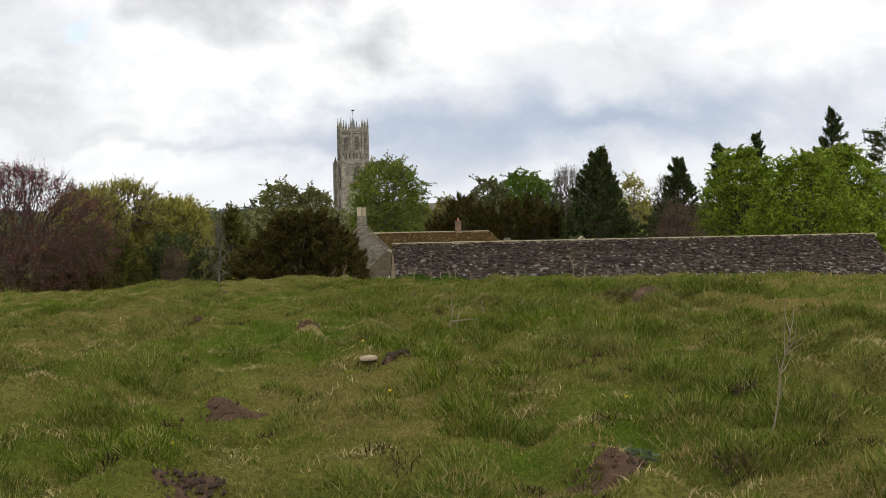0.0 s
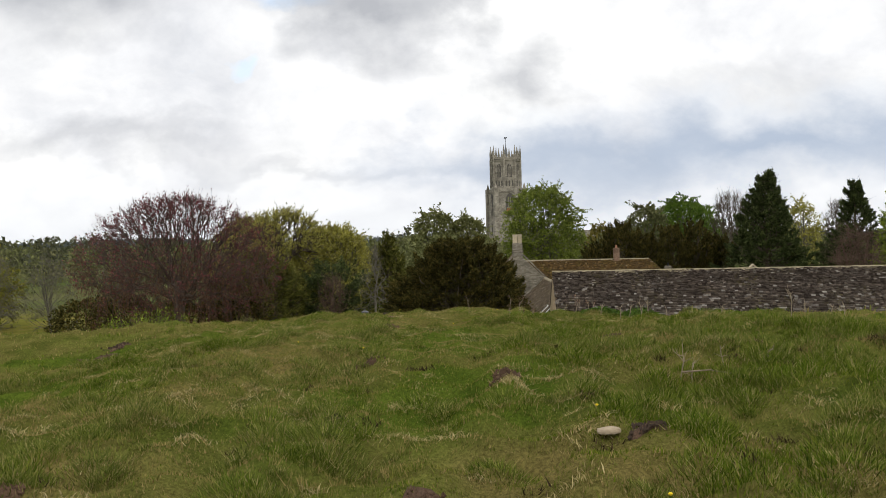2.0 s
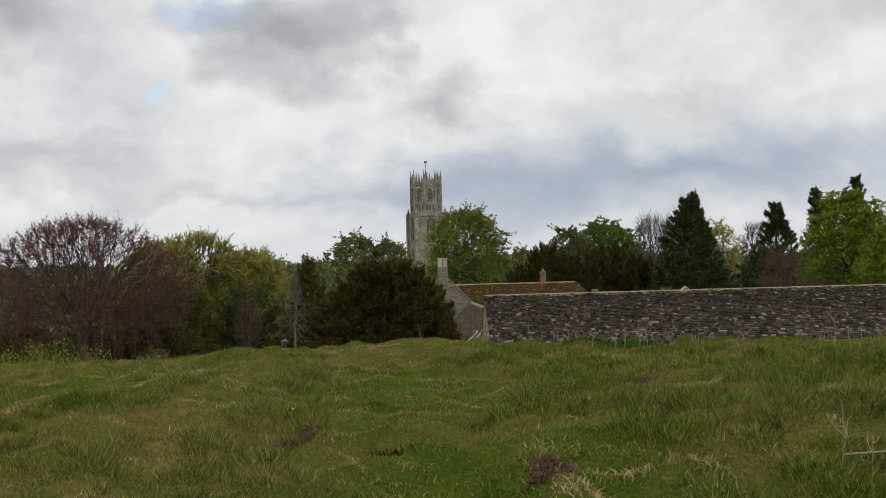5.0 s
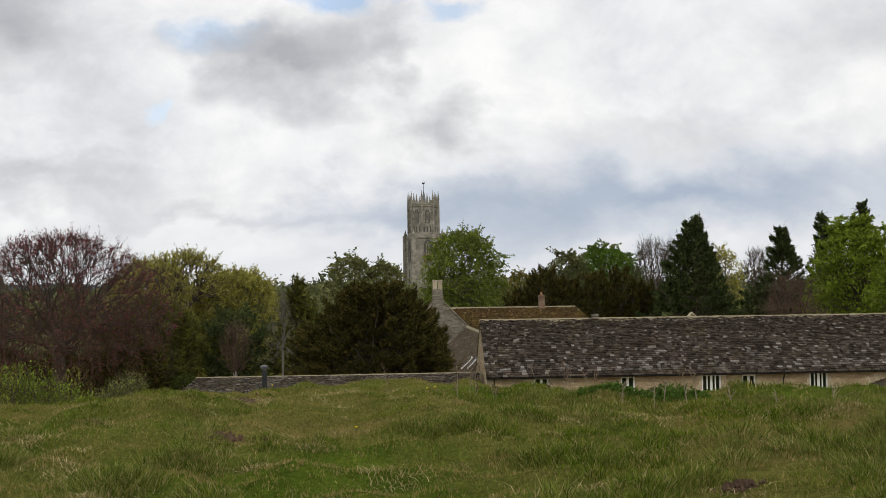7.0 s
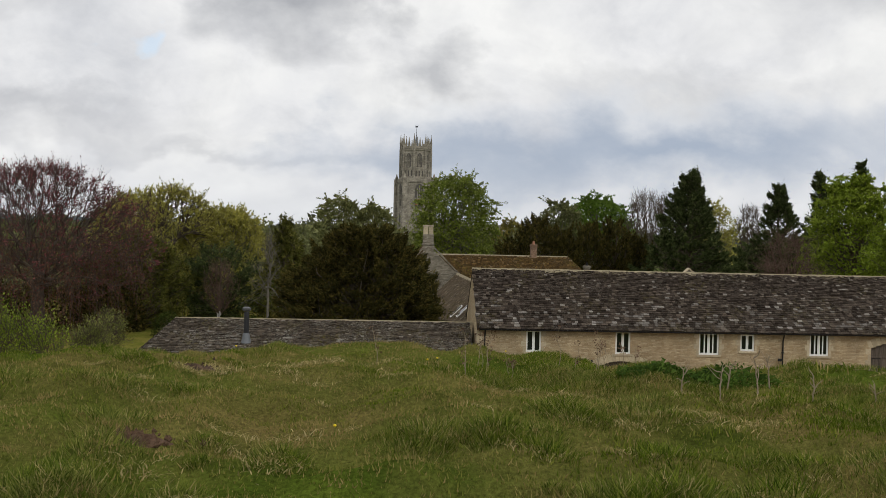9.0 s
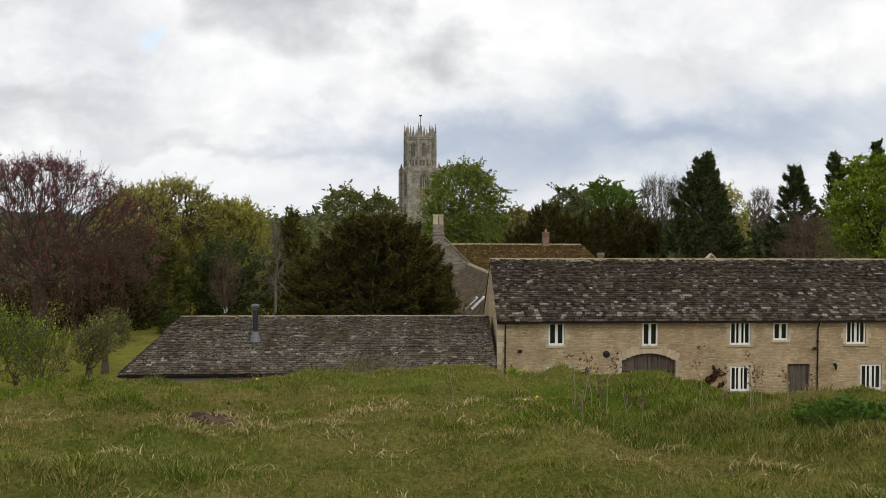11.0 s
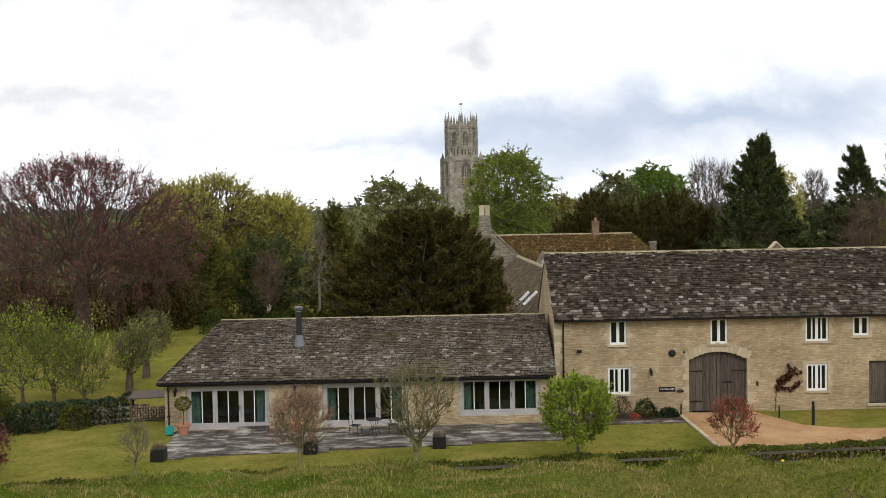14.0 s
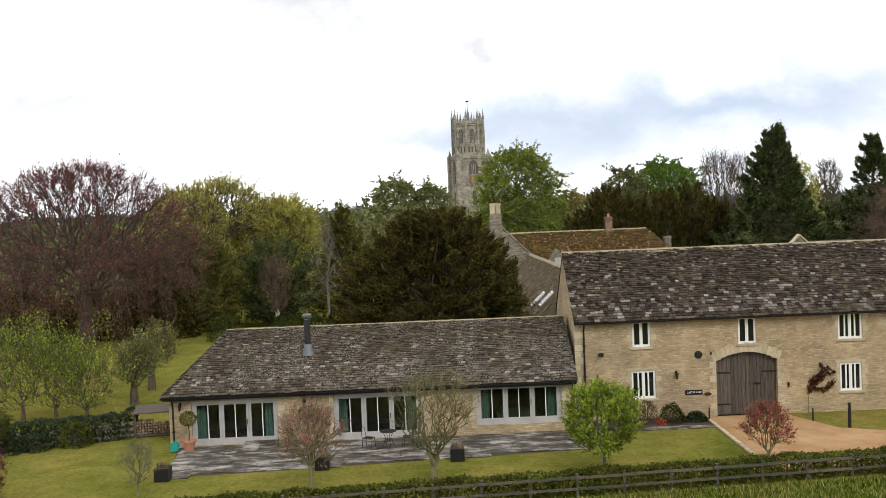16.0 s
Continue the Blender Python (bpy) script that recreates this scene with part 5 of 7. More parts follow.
st = part("chimney", Shape().box(-7.6, -6.4, HY - 0.02, HY + 0.8, 8.6, 10.4, bev=0.03).box(-7.7, -6.3, HY - 0.1, HY + 0.88, 9.2, 9.32), GREYSTONE, house, "twin-flue limestone chimney stack")
for x in (-7.55, -6.98):
    part("flue_stack", Shape().box(x, x + 0.5, HY + 0.1, HY + 0.6, 10.4, 11.25).box(x - 0.05, x + 0.55, HY + 0.05, HY + 0.65, 11.25, 11.42, bev=0.02), DRESSED, st)
rise = Vector((-3.35, 0, 3.2))
roofr = Shape().add([(-3.4, HY + 0.5, 5.9), (-3.4, 62, 5.9), (-6.95, 62, 9.15), (-6.95, HY + 0.5, 9.15), (-9.8, HY + 0.5, 6.1), (-9.8, 62, 6.1)], [(0, 1, 2, 3), (3, 2, 5, 4)])
part("roof", roofr, SLATE_FAR, house)
for x, y0_, y1_ in ((-3.9, HY + 0.5, 56.0), (-9.6, HY + 0.5, 62)):
    part("wall", Shape().box(x, x + 0.4, y0_, y1_, -0.2, 6.0), GREYSTONE, house)
part("wall", Shape().box(-3.9, 10.8, 56, 56.5, -0.2, 4.6), GREYSTONE, house)
part("wall", Shape().box(-3.9, 10.8, 63.5, 64, -0.2, 4.6), GREYSTONE, house)
part("roof_deck", Shape().add([(-4.2, 55.7, 4.5), (13.6, 55.7, 4.5), (10.6, 60, 8.0), (-5.5, 60, 8.0), (13.6, 64.3, 4.5), (-4.2, 64.3, 4.5)], [(0, 1, 2, 3), (4, 5, 3, 2), (1, 4, 2)]), SLATE_FAR, house)
run = Vector((0, 4.3, 3.5))
slate_roof(house, (-4.2, 55.65, 4.5), (1, 0, 0), run.normalized(), 17.8, run.length, 20, 17, right=lambda f: 17.8 - 3.0 * f, mat_all=SLATE_FAR, singles=0)
part("ridge_tiles", Shape().prism([(59.8, 7.95), (60, 8.14), (60.2, 7.95)], -5.4, 10.6, "x"), RIDGE, house)
for x, y, z0_, z1_ in ((6.4, 60, 7.4, 9.5), (13.5, 62, 4.0, 7.0)):
    ch = part("chimney", Shape().box(x - 0.36, x + 0.36, y - 0.36, y + 0.36, z0_, z1_, bev=0.02).box(x - 0.44, x + 0.44, y - 0.44, y + 0.44, z1_ - 0.25, z1_ - 0.12), rubble("brick_stack", ((0.20, 0.12, 0.08), (0.26, 0.17, 0.11), (0.3, 0.2, 0.14), (0.34, 0.25, 0.18)), 0.075, 0.22) if x < 10 else GREYSTONE, house)
    part("chimney_pot", Shape().lathe([(0.15, z1_), (0.12, z1_ + 0.35), (0.15, z1_ + 0.4)], x, y, 10), TERRACOTTA if x < 10 else BLACK, ch)
part("dormer", Shape().prism([(-1.5, 4.4), (1.3, 4.4), (-0.1, 6.3)], 54.8, 57.6), GREYSTONE, house, "small coped dormer gable")
part("dormer_window", Shape().box(-0.5, 0.3, 54.76, 54.8, 4.6, 5.4), GREYWOOD, house)

wing = thing("rear_wing", "low rear wing with a tan slate roof and two rooflights", "house")
W0, W1 = 6.6, 45.0
part("gable", Shape().prism([(-7.6, -0.2), (-0.8, -0.2), (-0.8, 3.0), (-4.2, 6.5), (-7.6, 3.0)], W1 - 0.5, W1), GREYSTONE, wing)
part("gable", Shape().prism([(-7.6, -0.2), (-0.8, -0.2), (-0.8, 3.0), (-4.2, 6.2), (-7.6, 3.0)], W0, W0 + 0.5), GREYSTONE, wing)
part("wall", Shape().box(-7.6, -7.1, W0 + 0.5, W1 - 0.5, -0.2, 2.9), GREYSTONE, wing)
part("wall", Shape().box(-1.3, -0.8, W0 + 0.5, W1 - 0.5, -0.2, 2.9), GREYSTONE, wing)
part("roof_deck", Shape().prism([(-8.0, 2.6), (-4.2, 6.3), (-0.4, 2.6), (-0.4, 2.5), (-4.2, 6.2), (-8.0, 2.5)], W0 - 0.1, W1), SLATE_TAN, wing)
run = Vector((3.8, 0, 3.7))
slate_roof(wing, (-8.0, W1, 2.62), (0, -1, 0), run.normalized(), W1 - W0 + 0.1, run.length, 22, 18, mat_all=SLATE_TAN, singles=0)
part("coping", Shape().prism([(-8.2, 2.75), (-4.2, 6.65), (-0.2, 2.75), (-0.2, 2.5), (-4.2, 6.4), (-8.2, 2.5)], W1 - 0.1, W1 + 0.35), GREYSTONE, wing)
part("ridge_tiles", Shape().prism([(-4.4, 6.25), (-4.2, 6.45), (-4.0, 6.25)], W0 - 0.1, W1 - 0.1), RIDGE, wing)
for x, y in ((-6.35, 20.0), (-6.1, 17.3)):
    m = Matrix.Translation((x, y, 2.66 + (x + 8.0) * 0.974)) @ Matrix.Rotation(-math.atan2(3.7, 3.8), 4, "Y")
    rl = part("rooflight", Shape().box(-0.65, 0.65, -0.42, 0.42, 0.0, 0.12, m), WHITE, wing, "pale-framed rooflight")
    part("pane", Shape().box(-0.55, 0.55, -0.33, 0.33, 0.12, 0.125, m), GLASS, rl)

cottage = thing("cottage", "small stone cottage roof seen over the barn", "house")
part("gable", Shape().prism([(11.5, 0), (12.95, 0), (12.95, 7.2), (12.2, 7.95), (11.5, 7.2)], 20, 20.4), GREYSTONE, cottage, "small coped stone gable")
for a, b in (((11.4, 7.2), (12.2, 8.0)), ((12.2, 8.0), (13.05, 7.2))):
    part("coping", Shape().prism([a, b, (b[0], b[1] + 0.12), (a[0], a[1] + 0.12)], 19.93, 20.47), DRESSED, cottage)
part("roof", Shape().prism([(19.0, 6.0), (21.2, 7.55), (23.4, 6.0), (23.4, 5.9), (21.2, 7.4), (19.0, 5.9)], 12.95, 16.2, "x"), SLATE_TAN, cottage)
part("wall", Shape().box(12.95, 16.0, 19.3, 23.1, 0, 5.95), GREYSTONE, cottage)

# church: square tower, octagonal lantern, nave
church = thing("church", "medieval limestone church tower with an octagonal lantern and pinnacles", "church")
TX, TY = 1.1, 283.0
TURN = radians(14)


def spin(r, k, z, off=0.0, n=8):
    a = TURN + 2 * math.pi * (k + off) / n
    return (TX + r * math.cos(a), TY + r * math.sin(a), z)


def ring_wall(r, z0, z1, n=8, off=0.5):
    v = [spin(r, k, z, off, n) for z in (z0, z1) for k in range(n)]
    return Shape().add(v, [(k, (k + 1) % n, n + (k + 1) % n, n + k) for k in range(n)] + [tuple(range(n))[::-1], tuple(range(n, 2 * n))])


OC = 5.35
part("lantern", ring_wall(OC, 30.0, 41.2), CHURCHSTONE, church, "octagonal belfry lantern")
for z, h, w in ((33.7, 0.35, 0.16), (40.6, 0.45, 0.3), (30.4, 0.6, 0.35)):
    part("string_course", ring_wall(OC + w, z, z + h), CHURCHSTONE, church)
# dark tone stands for the shade inside the church's openings and panels
SHADOWGLASS = plain("shaded_recess", (0.10, 0.092, 0.08), 0.9)


def lancet(w, h, n=6):
    pts = [(-w, 0), (w, 0), (w, h - w * 1.5)]
    pts += [(w * (1 - (i / n) ** 1.6), h - w * 1.5 + w * 1.5 * math.sin(i / n * math.pi / 2)) for i in range(1, n)]
    pts += [(0, h)] + [(-x, z) for x, z in pts[:2:-1][0:n - 1]] + [(-w, h - w * 1.5)]
    return pts


def face_frame(r, k, n=8):
    a = TURN + 2 * math.pi * k / n + 2 * math.pi / n
    return Matrix.Translation((TX, TY, 0)) @ Matrix.Rotation(a + math.pi / 2, 4, "Z") @ Matrix.Translation((0, -r * math.cos(math.pi / n), 0))


for k in range(8):
    m = face_frame(OC, k)
    for z0, h, w in ((34.6, 4.9, 0.85),):
        win = Shape().prism(lancet(w + 0.28, h + 0.4), -0.1, 0.0)
        win.v = [tuple(m @ (Vector(p) + Vector((0, 0, z0 - 0.2)))) for p in win.v]
        wf = part("window", win, CHURCHSTONE, church, "tall pointed belfry window")
        gl = Shape().prism(lancet(w, h), -0.13, -0.101)
        gl.v = [tuple(m @ (Vector(p) + Vector((0, 0, z0)))) for p in gl.v]
        part("louvres", gl, SHADOWGLASS, wf)
        for s in (-1, 0, 1):
            b = Shape().box(s * w * 0.5 - 0.07, s * w * 0.5 + 0.07, -0.2, -0.131, z0, z0 + h * (0.8 if s else 0.97), m)
            part("mullion", b, CHURCHSTONE, wf)
        part("transom", Shape().box(-w, w, -0.21, -0.131, z0 + h * 0.42, z0 + h * 0.46, m), CHURCHSTONE, wf)
    # recess shade laid on as dark slabs
    for s in (-1.15, 0, 1.15):
        sl = Shape().box(s - 0.22, s + 0.22, -0.06, 0, 31.4, 33.4, m)
        part("blind_panel", sl, SHADOWGLASS, church)
    for i in range(5):
        if i % 2 == 0:
            part("merlon", Shape().box(-2.0 + i * 0.82, -2.0 + i * 0.82 + 0.75, -0.25, 0.2, 41.2, 42.9, m), CHURCHSTONE, church)
    part("parapet", Shape().box(-2.05, 2.05, -0.2, 0.15, 41.2, 42.0, m), CHURCHSTONE, church)
    px, py, _ = spin(OC + 0.1, k, 0, 0.5)
    part("buttress", Shape().lathe([(0.42, 30), (0.42, 41), (0.36, 41.2), (0.36, 43.2), (0.42, 43.3), (0.06, 46.0), (0.14, 46.1), (0.02, 46.4)], px, py, 6), CHURCHSTONE, church, "corner shaft with a tall pinnacle")
    mx, my, _ = spin(OC * 0.93, k, 0, 0.0)
    part("pinnacle", Shape().lathe([(0.3, 41.2), (0.3, 43.3), (0.05, 45.2)], mx, my, 6), CHURCHSTONE, church)
part("turret", Shape().lathe([(0.55, 41), (0.55, 43.6), (0.1, 46.6), (0.03, 46.9)], TX + 0.1, TY - 1, 8), LEAD, church)
vane = part("weathervane", Shape().tube([(TX + 0.1, TY - 1, 46.5), (TX + 0.1, TY - 1, 49.3)], 0.09, 6), BLACK, church, "weathervane on a pole")
part("bird", Shape().prism([(TX - 0.5, 49.0), (TX + 0.5, 49.0), (TX + 0.7, 49.7), (TX + 0.2, 49.4), (TX - 0.3, 49.6)], TY - 1.05, TY - 0.95), BLACK, vane)
sq = Matrix.Translation((TX, TY, 0)) @ Matrix.Rotation(radians(14), 4, "Z")
HW = 5.35
part("tower", Shape().box(-HW, HW, -HW, HW, -0.3, 29.2, sq), CHURCHSTONE, church, "square limestone tower stage")
for z, w in ((29.2, 0.25), (20.2, 0.2), (12.0, 0.2)):
    part("string_course", Shape().box(-HW - w, HW + w, -HW - w, HW + w, z, z + 0.4, sq), CHURCHSTONE, church)
part("parapet", Shape().box(-HW, HW, -HW, -HW + 0.4, 29.6, 30.6, sq), CHURCHSTONE, church)
part("parapet", Shape().box(-HW, -HW + 0.4, -HW + 0.4, HW, 29.6, 30.6, sq), CHURCHSTONE, church)
for sx in (-1, 1):
    for sy in (-1, 1):
        part("corner_turret", Shape().box(sx * HW - 0.8, sx * HW + 0.8, sy * HW - 0.8, sy * HW + 0.8, 0, 30.6, sq), CHURCHSTONE, church)
        part("pinnacle", Shape().add([tuple(sq @ Vector(p)) for p in ((sx * HW - 0.5, sy * HW - 0.5, 30.6), (sx * HW + 0.5, sy * HW - 0.5, 30.6), (sx * HW + 0.5, sy * HW + 0.5, 30.6), (sx * HW - 0.5, sy * HW + 0.5, 30.6), (sx * HW, sy * HW, 32.8))],
                                     [(0, 1, 4), (1, 2, 4), (2, 3, 4), (3, 0, 4), (3, 2, 1, 0)]), CHURCHSTONE, church)
ORANGE = plain("orange_timber", (0.36, 0.13, 0.06), 0.8)
for m, wmat in ((sq @ Matrix.Translation((0, -HW, 0)), ORANGE), (sq @ Matrix.Rotation(-math.pi / 2, 4, "Z") @ Matrix.Translation((0, -HW, 0)), SHADOWGLASS)):
    win = Shape().prism(lancet(1.6, 8.0), -0.12, 0.0)
    win.v = [tuple(m @ (Vector(p) + Vector((0, 0, 20.8)))) for p in win.v]
    wf = part("window", win, SHADOWGLASS, church, "large pointed tower window")
    part("shutter", Shape().box(-1.3, 1.3, -0.15, -0.121, 21.2, 23.4, m), wmat, wf)
    for s in (-0.65, 0.65, 0):
        part("mullion", Shape().box(s - 0.1, s + 0.1, -0.25, -0.16, 20.8, 27.4, m), CHURCHSTONE, wf)
    part("transom", Shape().box(-1.5, 1.5, -0.25, -0.16, 23.5, 23.8, m), CHURCHSTONE, wf)
    low = Shape().prism(lancet(0.7, 4.5), -0.12, 0.0)
    low.v = [tuple(m @ (Vector(p) + Vector((0, 0, 13.5)))) for p in low.v]
    part("window", low, SHADOWGLASS, church)
part("nave", Shape().box(-9, 9, -30, -5, -0.3, 15.5, sq @ Matrix.Translation((10, 30, 0))).box(HW, 34, -5, 5, -0.3, 15.0, sq), CHURCHSTONE, church)
part("aisle", Shape().box(-14, -HW, -6, 14, -0.3, 11.5, sq), CHURCHSTONE, church)
for i in range(6):
    p = sq @ Vector((-14 + i * 1.9, -6, 0))
    part("pinnacle", Shape().lathe([(0.35, 8), (0.35, 12.6), (0.05, 14.6)], p.x, p.y, 6), CHURCHSTONE, church)


def woods(name, label, rows, mat, seed, size):
    """A belt of far trees: clumps of foliage on stems, in one piece."""
    g = np.random.RandomState(seed)
    lv, lf, base, paths = [], [], 0, []
    for x, y, h, r, k in rows:
        z = float(ground_z(x, y))
        f = g.beta(1.2, 1.0, k)
        a = g.uniform(0, 2 * np.pi, k)
        rr = envelope("round", f) * r * g.uniform(0.75, 1.1, k)
        c = np.stack([x + rr * np.cos(a), y + rr * np.sin(a), z + h * (0.05 + 0.92 * f)], 1)
        v, q = leaves(c + g.normal(0, 0.06 * h, c.shape), size * g.uniform(0.8, 1.2), g, 0.7)
        lv.append(v), lf.append(q + base)
        base += len(v)
        paths.append((np.array([[x, y, z - 0.5], [x, y, z + h * 0.5], [x, y, z + h * 0.85]]), [h * 0.025, h * 0.018, h * 0.005]))
    v2, q2 = tubes(paths, 4)
    q2 = np.concatenate([q2[:, [0, 1, 2]], q2[:, [0, 2, 3]]])
    me = array_mesh(name, np.concatenate(lv + [v2]), np.concatenate(lf + [q2 + base]))
    me.materials.append(mat)
    ob = new(name, me)
    return tagged(ob, label, "woods", kind="stuff")


g = np.random.RandomState(5)
near = []
for x in np.arange(-60, 20, 4.0):
    near.append((x + g.uniform(-1.5, 1.5), g.uniform(92, 125), g.uniform(8.5, 12.5), g.uniform(3, 4.8), 420))
woods("near_thicket", "mixed thicket of trees in young leaf", near, OLIVELEAF, 81, 0.75)
mid = [(x + g.uniform(-3, 3), g.uniform(165, 235), g.uniform(9.5, 14.5), g.uniform(4, 6.5), 420) for x in np.arange(-150, 190, 6.0)]
woods("park_woods", "belt of hazy green trees beyond the village", mid, OLIVELEAF, 82, 1.0)
# distance haze is put into these leaf colours, greyer then bluer outwards
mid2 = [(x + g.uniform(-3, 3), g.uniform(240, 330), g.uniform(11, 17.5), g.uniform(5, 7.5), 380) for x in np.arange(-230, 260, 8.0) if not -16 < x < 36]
woods("far_woods", "far belt of trees, painted grey-green with haze", mid2, leaf("far_leaves", (0.06, 0.065, 0.035), (0.10, 0.105, 0.055), (0.15, 0.15, 0.075)), 83, 1.3)
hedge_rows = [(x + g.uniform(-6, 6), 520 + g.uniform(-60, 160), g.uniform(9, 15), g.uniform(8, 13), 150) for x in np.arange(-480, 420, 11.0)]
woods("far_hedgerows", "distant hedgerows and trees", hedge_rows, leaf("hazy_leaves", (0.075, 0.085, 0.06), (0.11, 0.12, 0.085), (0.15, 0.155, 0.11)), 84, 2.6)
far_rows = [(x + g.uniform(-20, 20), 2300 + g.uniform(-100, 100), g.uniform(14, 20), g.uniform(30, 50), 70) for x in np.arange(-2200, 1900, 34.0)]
woods("horizon_woods", "woods along the horizon, painted blue-grey with haze", far_rows, plain("hazed_woods", (0.13, 0.15, 0.16), 1.0), 85, 14.0)


# ---- garden ----
def bush(name, label, at, rx, ry, h, mat, n, size, seed, category="shrub", group="", slim=0.6, wood=None, lumps=0.12):
    """A clipped or rounded shrub: short stems and a close coat of leaves."""
    g = np.random.RandomState(seed)
    top = thing(name, label, category, (at[0], at[1], float(ground_z(*at[:2])) + (at[2] if len(at) > 2 else 0)), group)
    d = g.normal(size=(n, 3))
    d[:, 2] = np.abs(d[:, 2]) * 1.0
    d /= np.linalg.norm(d, axis=1, keepdims=True)
    k = g.uniform(0.62, 1.0, (n, 1)) ** 0.5 * (1 + lumps * np.sin(d[:, :1] * 5 + seed) * np.cos(d[:, 1:2] * 6))
    p = d * k * np.array([rx, ry, h])
    p[:, 2] = np.maximum(p[:, 2], 0.03)
    part("foliage", array_mesh("foliage", *leaves(p, size, g, slim, d, 0.9)), mat, top)
    stems = [(curve((0, 0, 0), p[i] * 0.85, g, 0.08, k=4), np.linspace(0.025, 0.008, 4)) for i in range(0, min(n, 24))]
    part("stem_work", array_mesh("stem_work", *tubes(stems, 4)), wood or BARK, top, kind="stuff")
    return top


BOX = leaf("box_leaves", (0.022, 0.034, 0.008), (0.055, 0.075, 0.016), (0.11, 0.135, 0.03))
HEDGE = leaf("hedge_leaves", (0.04, 0.052, 0.010), (0.09, 0.105, 0.018), (0.17, 0.175, 0.035))
IVY = leaf("ivy_leaves", (0.012, 0.022, 0.008), (0.03, 0.05, 0.015), (0.06, 0.085, 0.03), 0.45, 0.4)

# paving beside the annexe
patio = thing("patio", "worn grey flagstone terrace in front of the annexe", "patio", kind="structure")
PAVE = Nodes("wet_flagstone", 0.6, spec=0.35)
rn = PAVE.node("ShaderNodeObjectInfo").outputs["Random"]
wet = PAVE.noise(1.1, 6, 0.7, PAVE.place("world", (0.7, 1.5, 1)))
PAVE.colour(PAVE.mix(1.0, PAVE.ramp(wet, (0.44, (0.04, 0.034, 0.027)), (0.51, (0.11, 0.097, 0.08)), (0.56, (0.24, 0.22, 0.19)), (0.68, (0.36, 0.34, 0.30))), PAVE.ramp(rn, (0.0, 0.7), (1.0, 1.2)), "MULTIPLY"))
PAVE.bump(PAVE.noise(12, 5), 0.4, 0.01)
PAVE = PAVE.m
front = lambda x: -7.0 + (x + 25.2) * 0.1  # noqa: E731
part("bed", Shape().add([(-26.0, -1.72, 0.01), (-7.2, -1.72, 0.01), (-7.2, front(-7.2), 0.01), (-25.3, front(-25.3), 0.01)], [(0, 3, 2, 1)]), EARTH, patio)
g = random.Random(3)
y = -1.74
while y > -7.2:
    d = g.choice((0.55, 0.75, 0.65))
    x = -25.85 + (y + 1.7) * -0.1
    while x < -7.3:
        w = min(g.uniform(0.7, 1.7), -7.22 - x)
        if w > 0.2 and y - d > front(x + w / 2) - 0.3:
            z = 0.05 + g.uniform(-0.008, 0.008)
            part("flagstone", Shape().box(x, x + w - 0.014, y - d + 0.014, y, 0.0, z, bev=0.006), PAVE, patio)
        x += w
    y -= d
path = thing("garden_path", "narrow stone path along the flower bed", "path", kind="structure")
for i in range(7):
    part("flagstone", Shape().box(-5.6 + i * 0.72, -5.6 + i * 0.72 + 0.69, -2.35, -1.72, 0.0, 0.045, bev=0.01), PAVE, path)
step = thing("ramp_step", "sloping slab ramp at the glazed doors", "step", kind="structure")
for i in range(2):
    part("slab", Shape().prism([(-1.75, 0.06), (-2.75, 0.06), (-2.75, 0.09), (-1.75, 0.22)], -22.9 + i * 0.8, -22.13 + i * 0.8, "x"), PAVE, step)

GRAVEL = Nodes("orange_gravel", 0.95, spec=0.1)
GRAVEL.colour(GRAVEL.mix(1.0, GRAVEL.ramp(GRAVEL.noise(0.5, 5, 0.6), (0.35, (0.29, 0.165, 0.075)), (0.65, (0.42, 0.27, 0.145))), GRAVEL.ramp(GRAVEL.noise(40, 3, 0.7), (0.3, 0.7), (0.7, 1.3)), "MULTIPLY"))
GRAVEL.bump(GRAVEL.noise(60, 3), 0.6, 0.02)
drive = part("driveway", Shape().add([(-0.55, 0.0, 0.018), (3.25, 0.0, 0.018), (3.6, -0.9, 0.018), (4.6, -3.4, 0.018), (6.6, -4.4, 0.018), (12, -4.2, 0.018), (15.6, -3.2, 0.018), (16.2, 0, 0.018), (20.4, 0, 0.018), (21.5, -3, 0.018), (40, -4.2, 0.018),
                                      (40, -8.9, 0.018), (6, -10.0, 0.018), (-0.8, -10.6, 0.018)], [tuple(range(14))]), GRAVEL.m)
tagged(drive, "orange gravel drive before the barn doors", "driveway", kind="structure")
edge = thing("drive_edging", "row of rough stone edging along the drive", "edging", kind="structure")
for i in range(30):
    y = -0.9 - i * 0.31
    part("edging_stone", Shape().box(-0.78 - 0.006 * i, -0.6 - 0.006 * i, y - 0.28, y, 0.0, 0.09 + 0.03 * random.random(), bev=0.015), DRESSED, edge)
bed = part("flower_bed", Shape().box(-6.6, -0.7, -1.7, -0.002, 0.0, 0.06), EARTH)
tagged(bed, "dug flower bed along the barn wall", "flower bed", kind="structure")

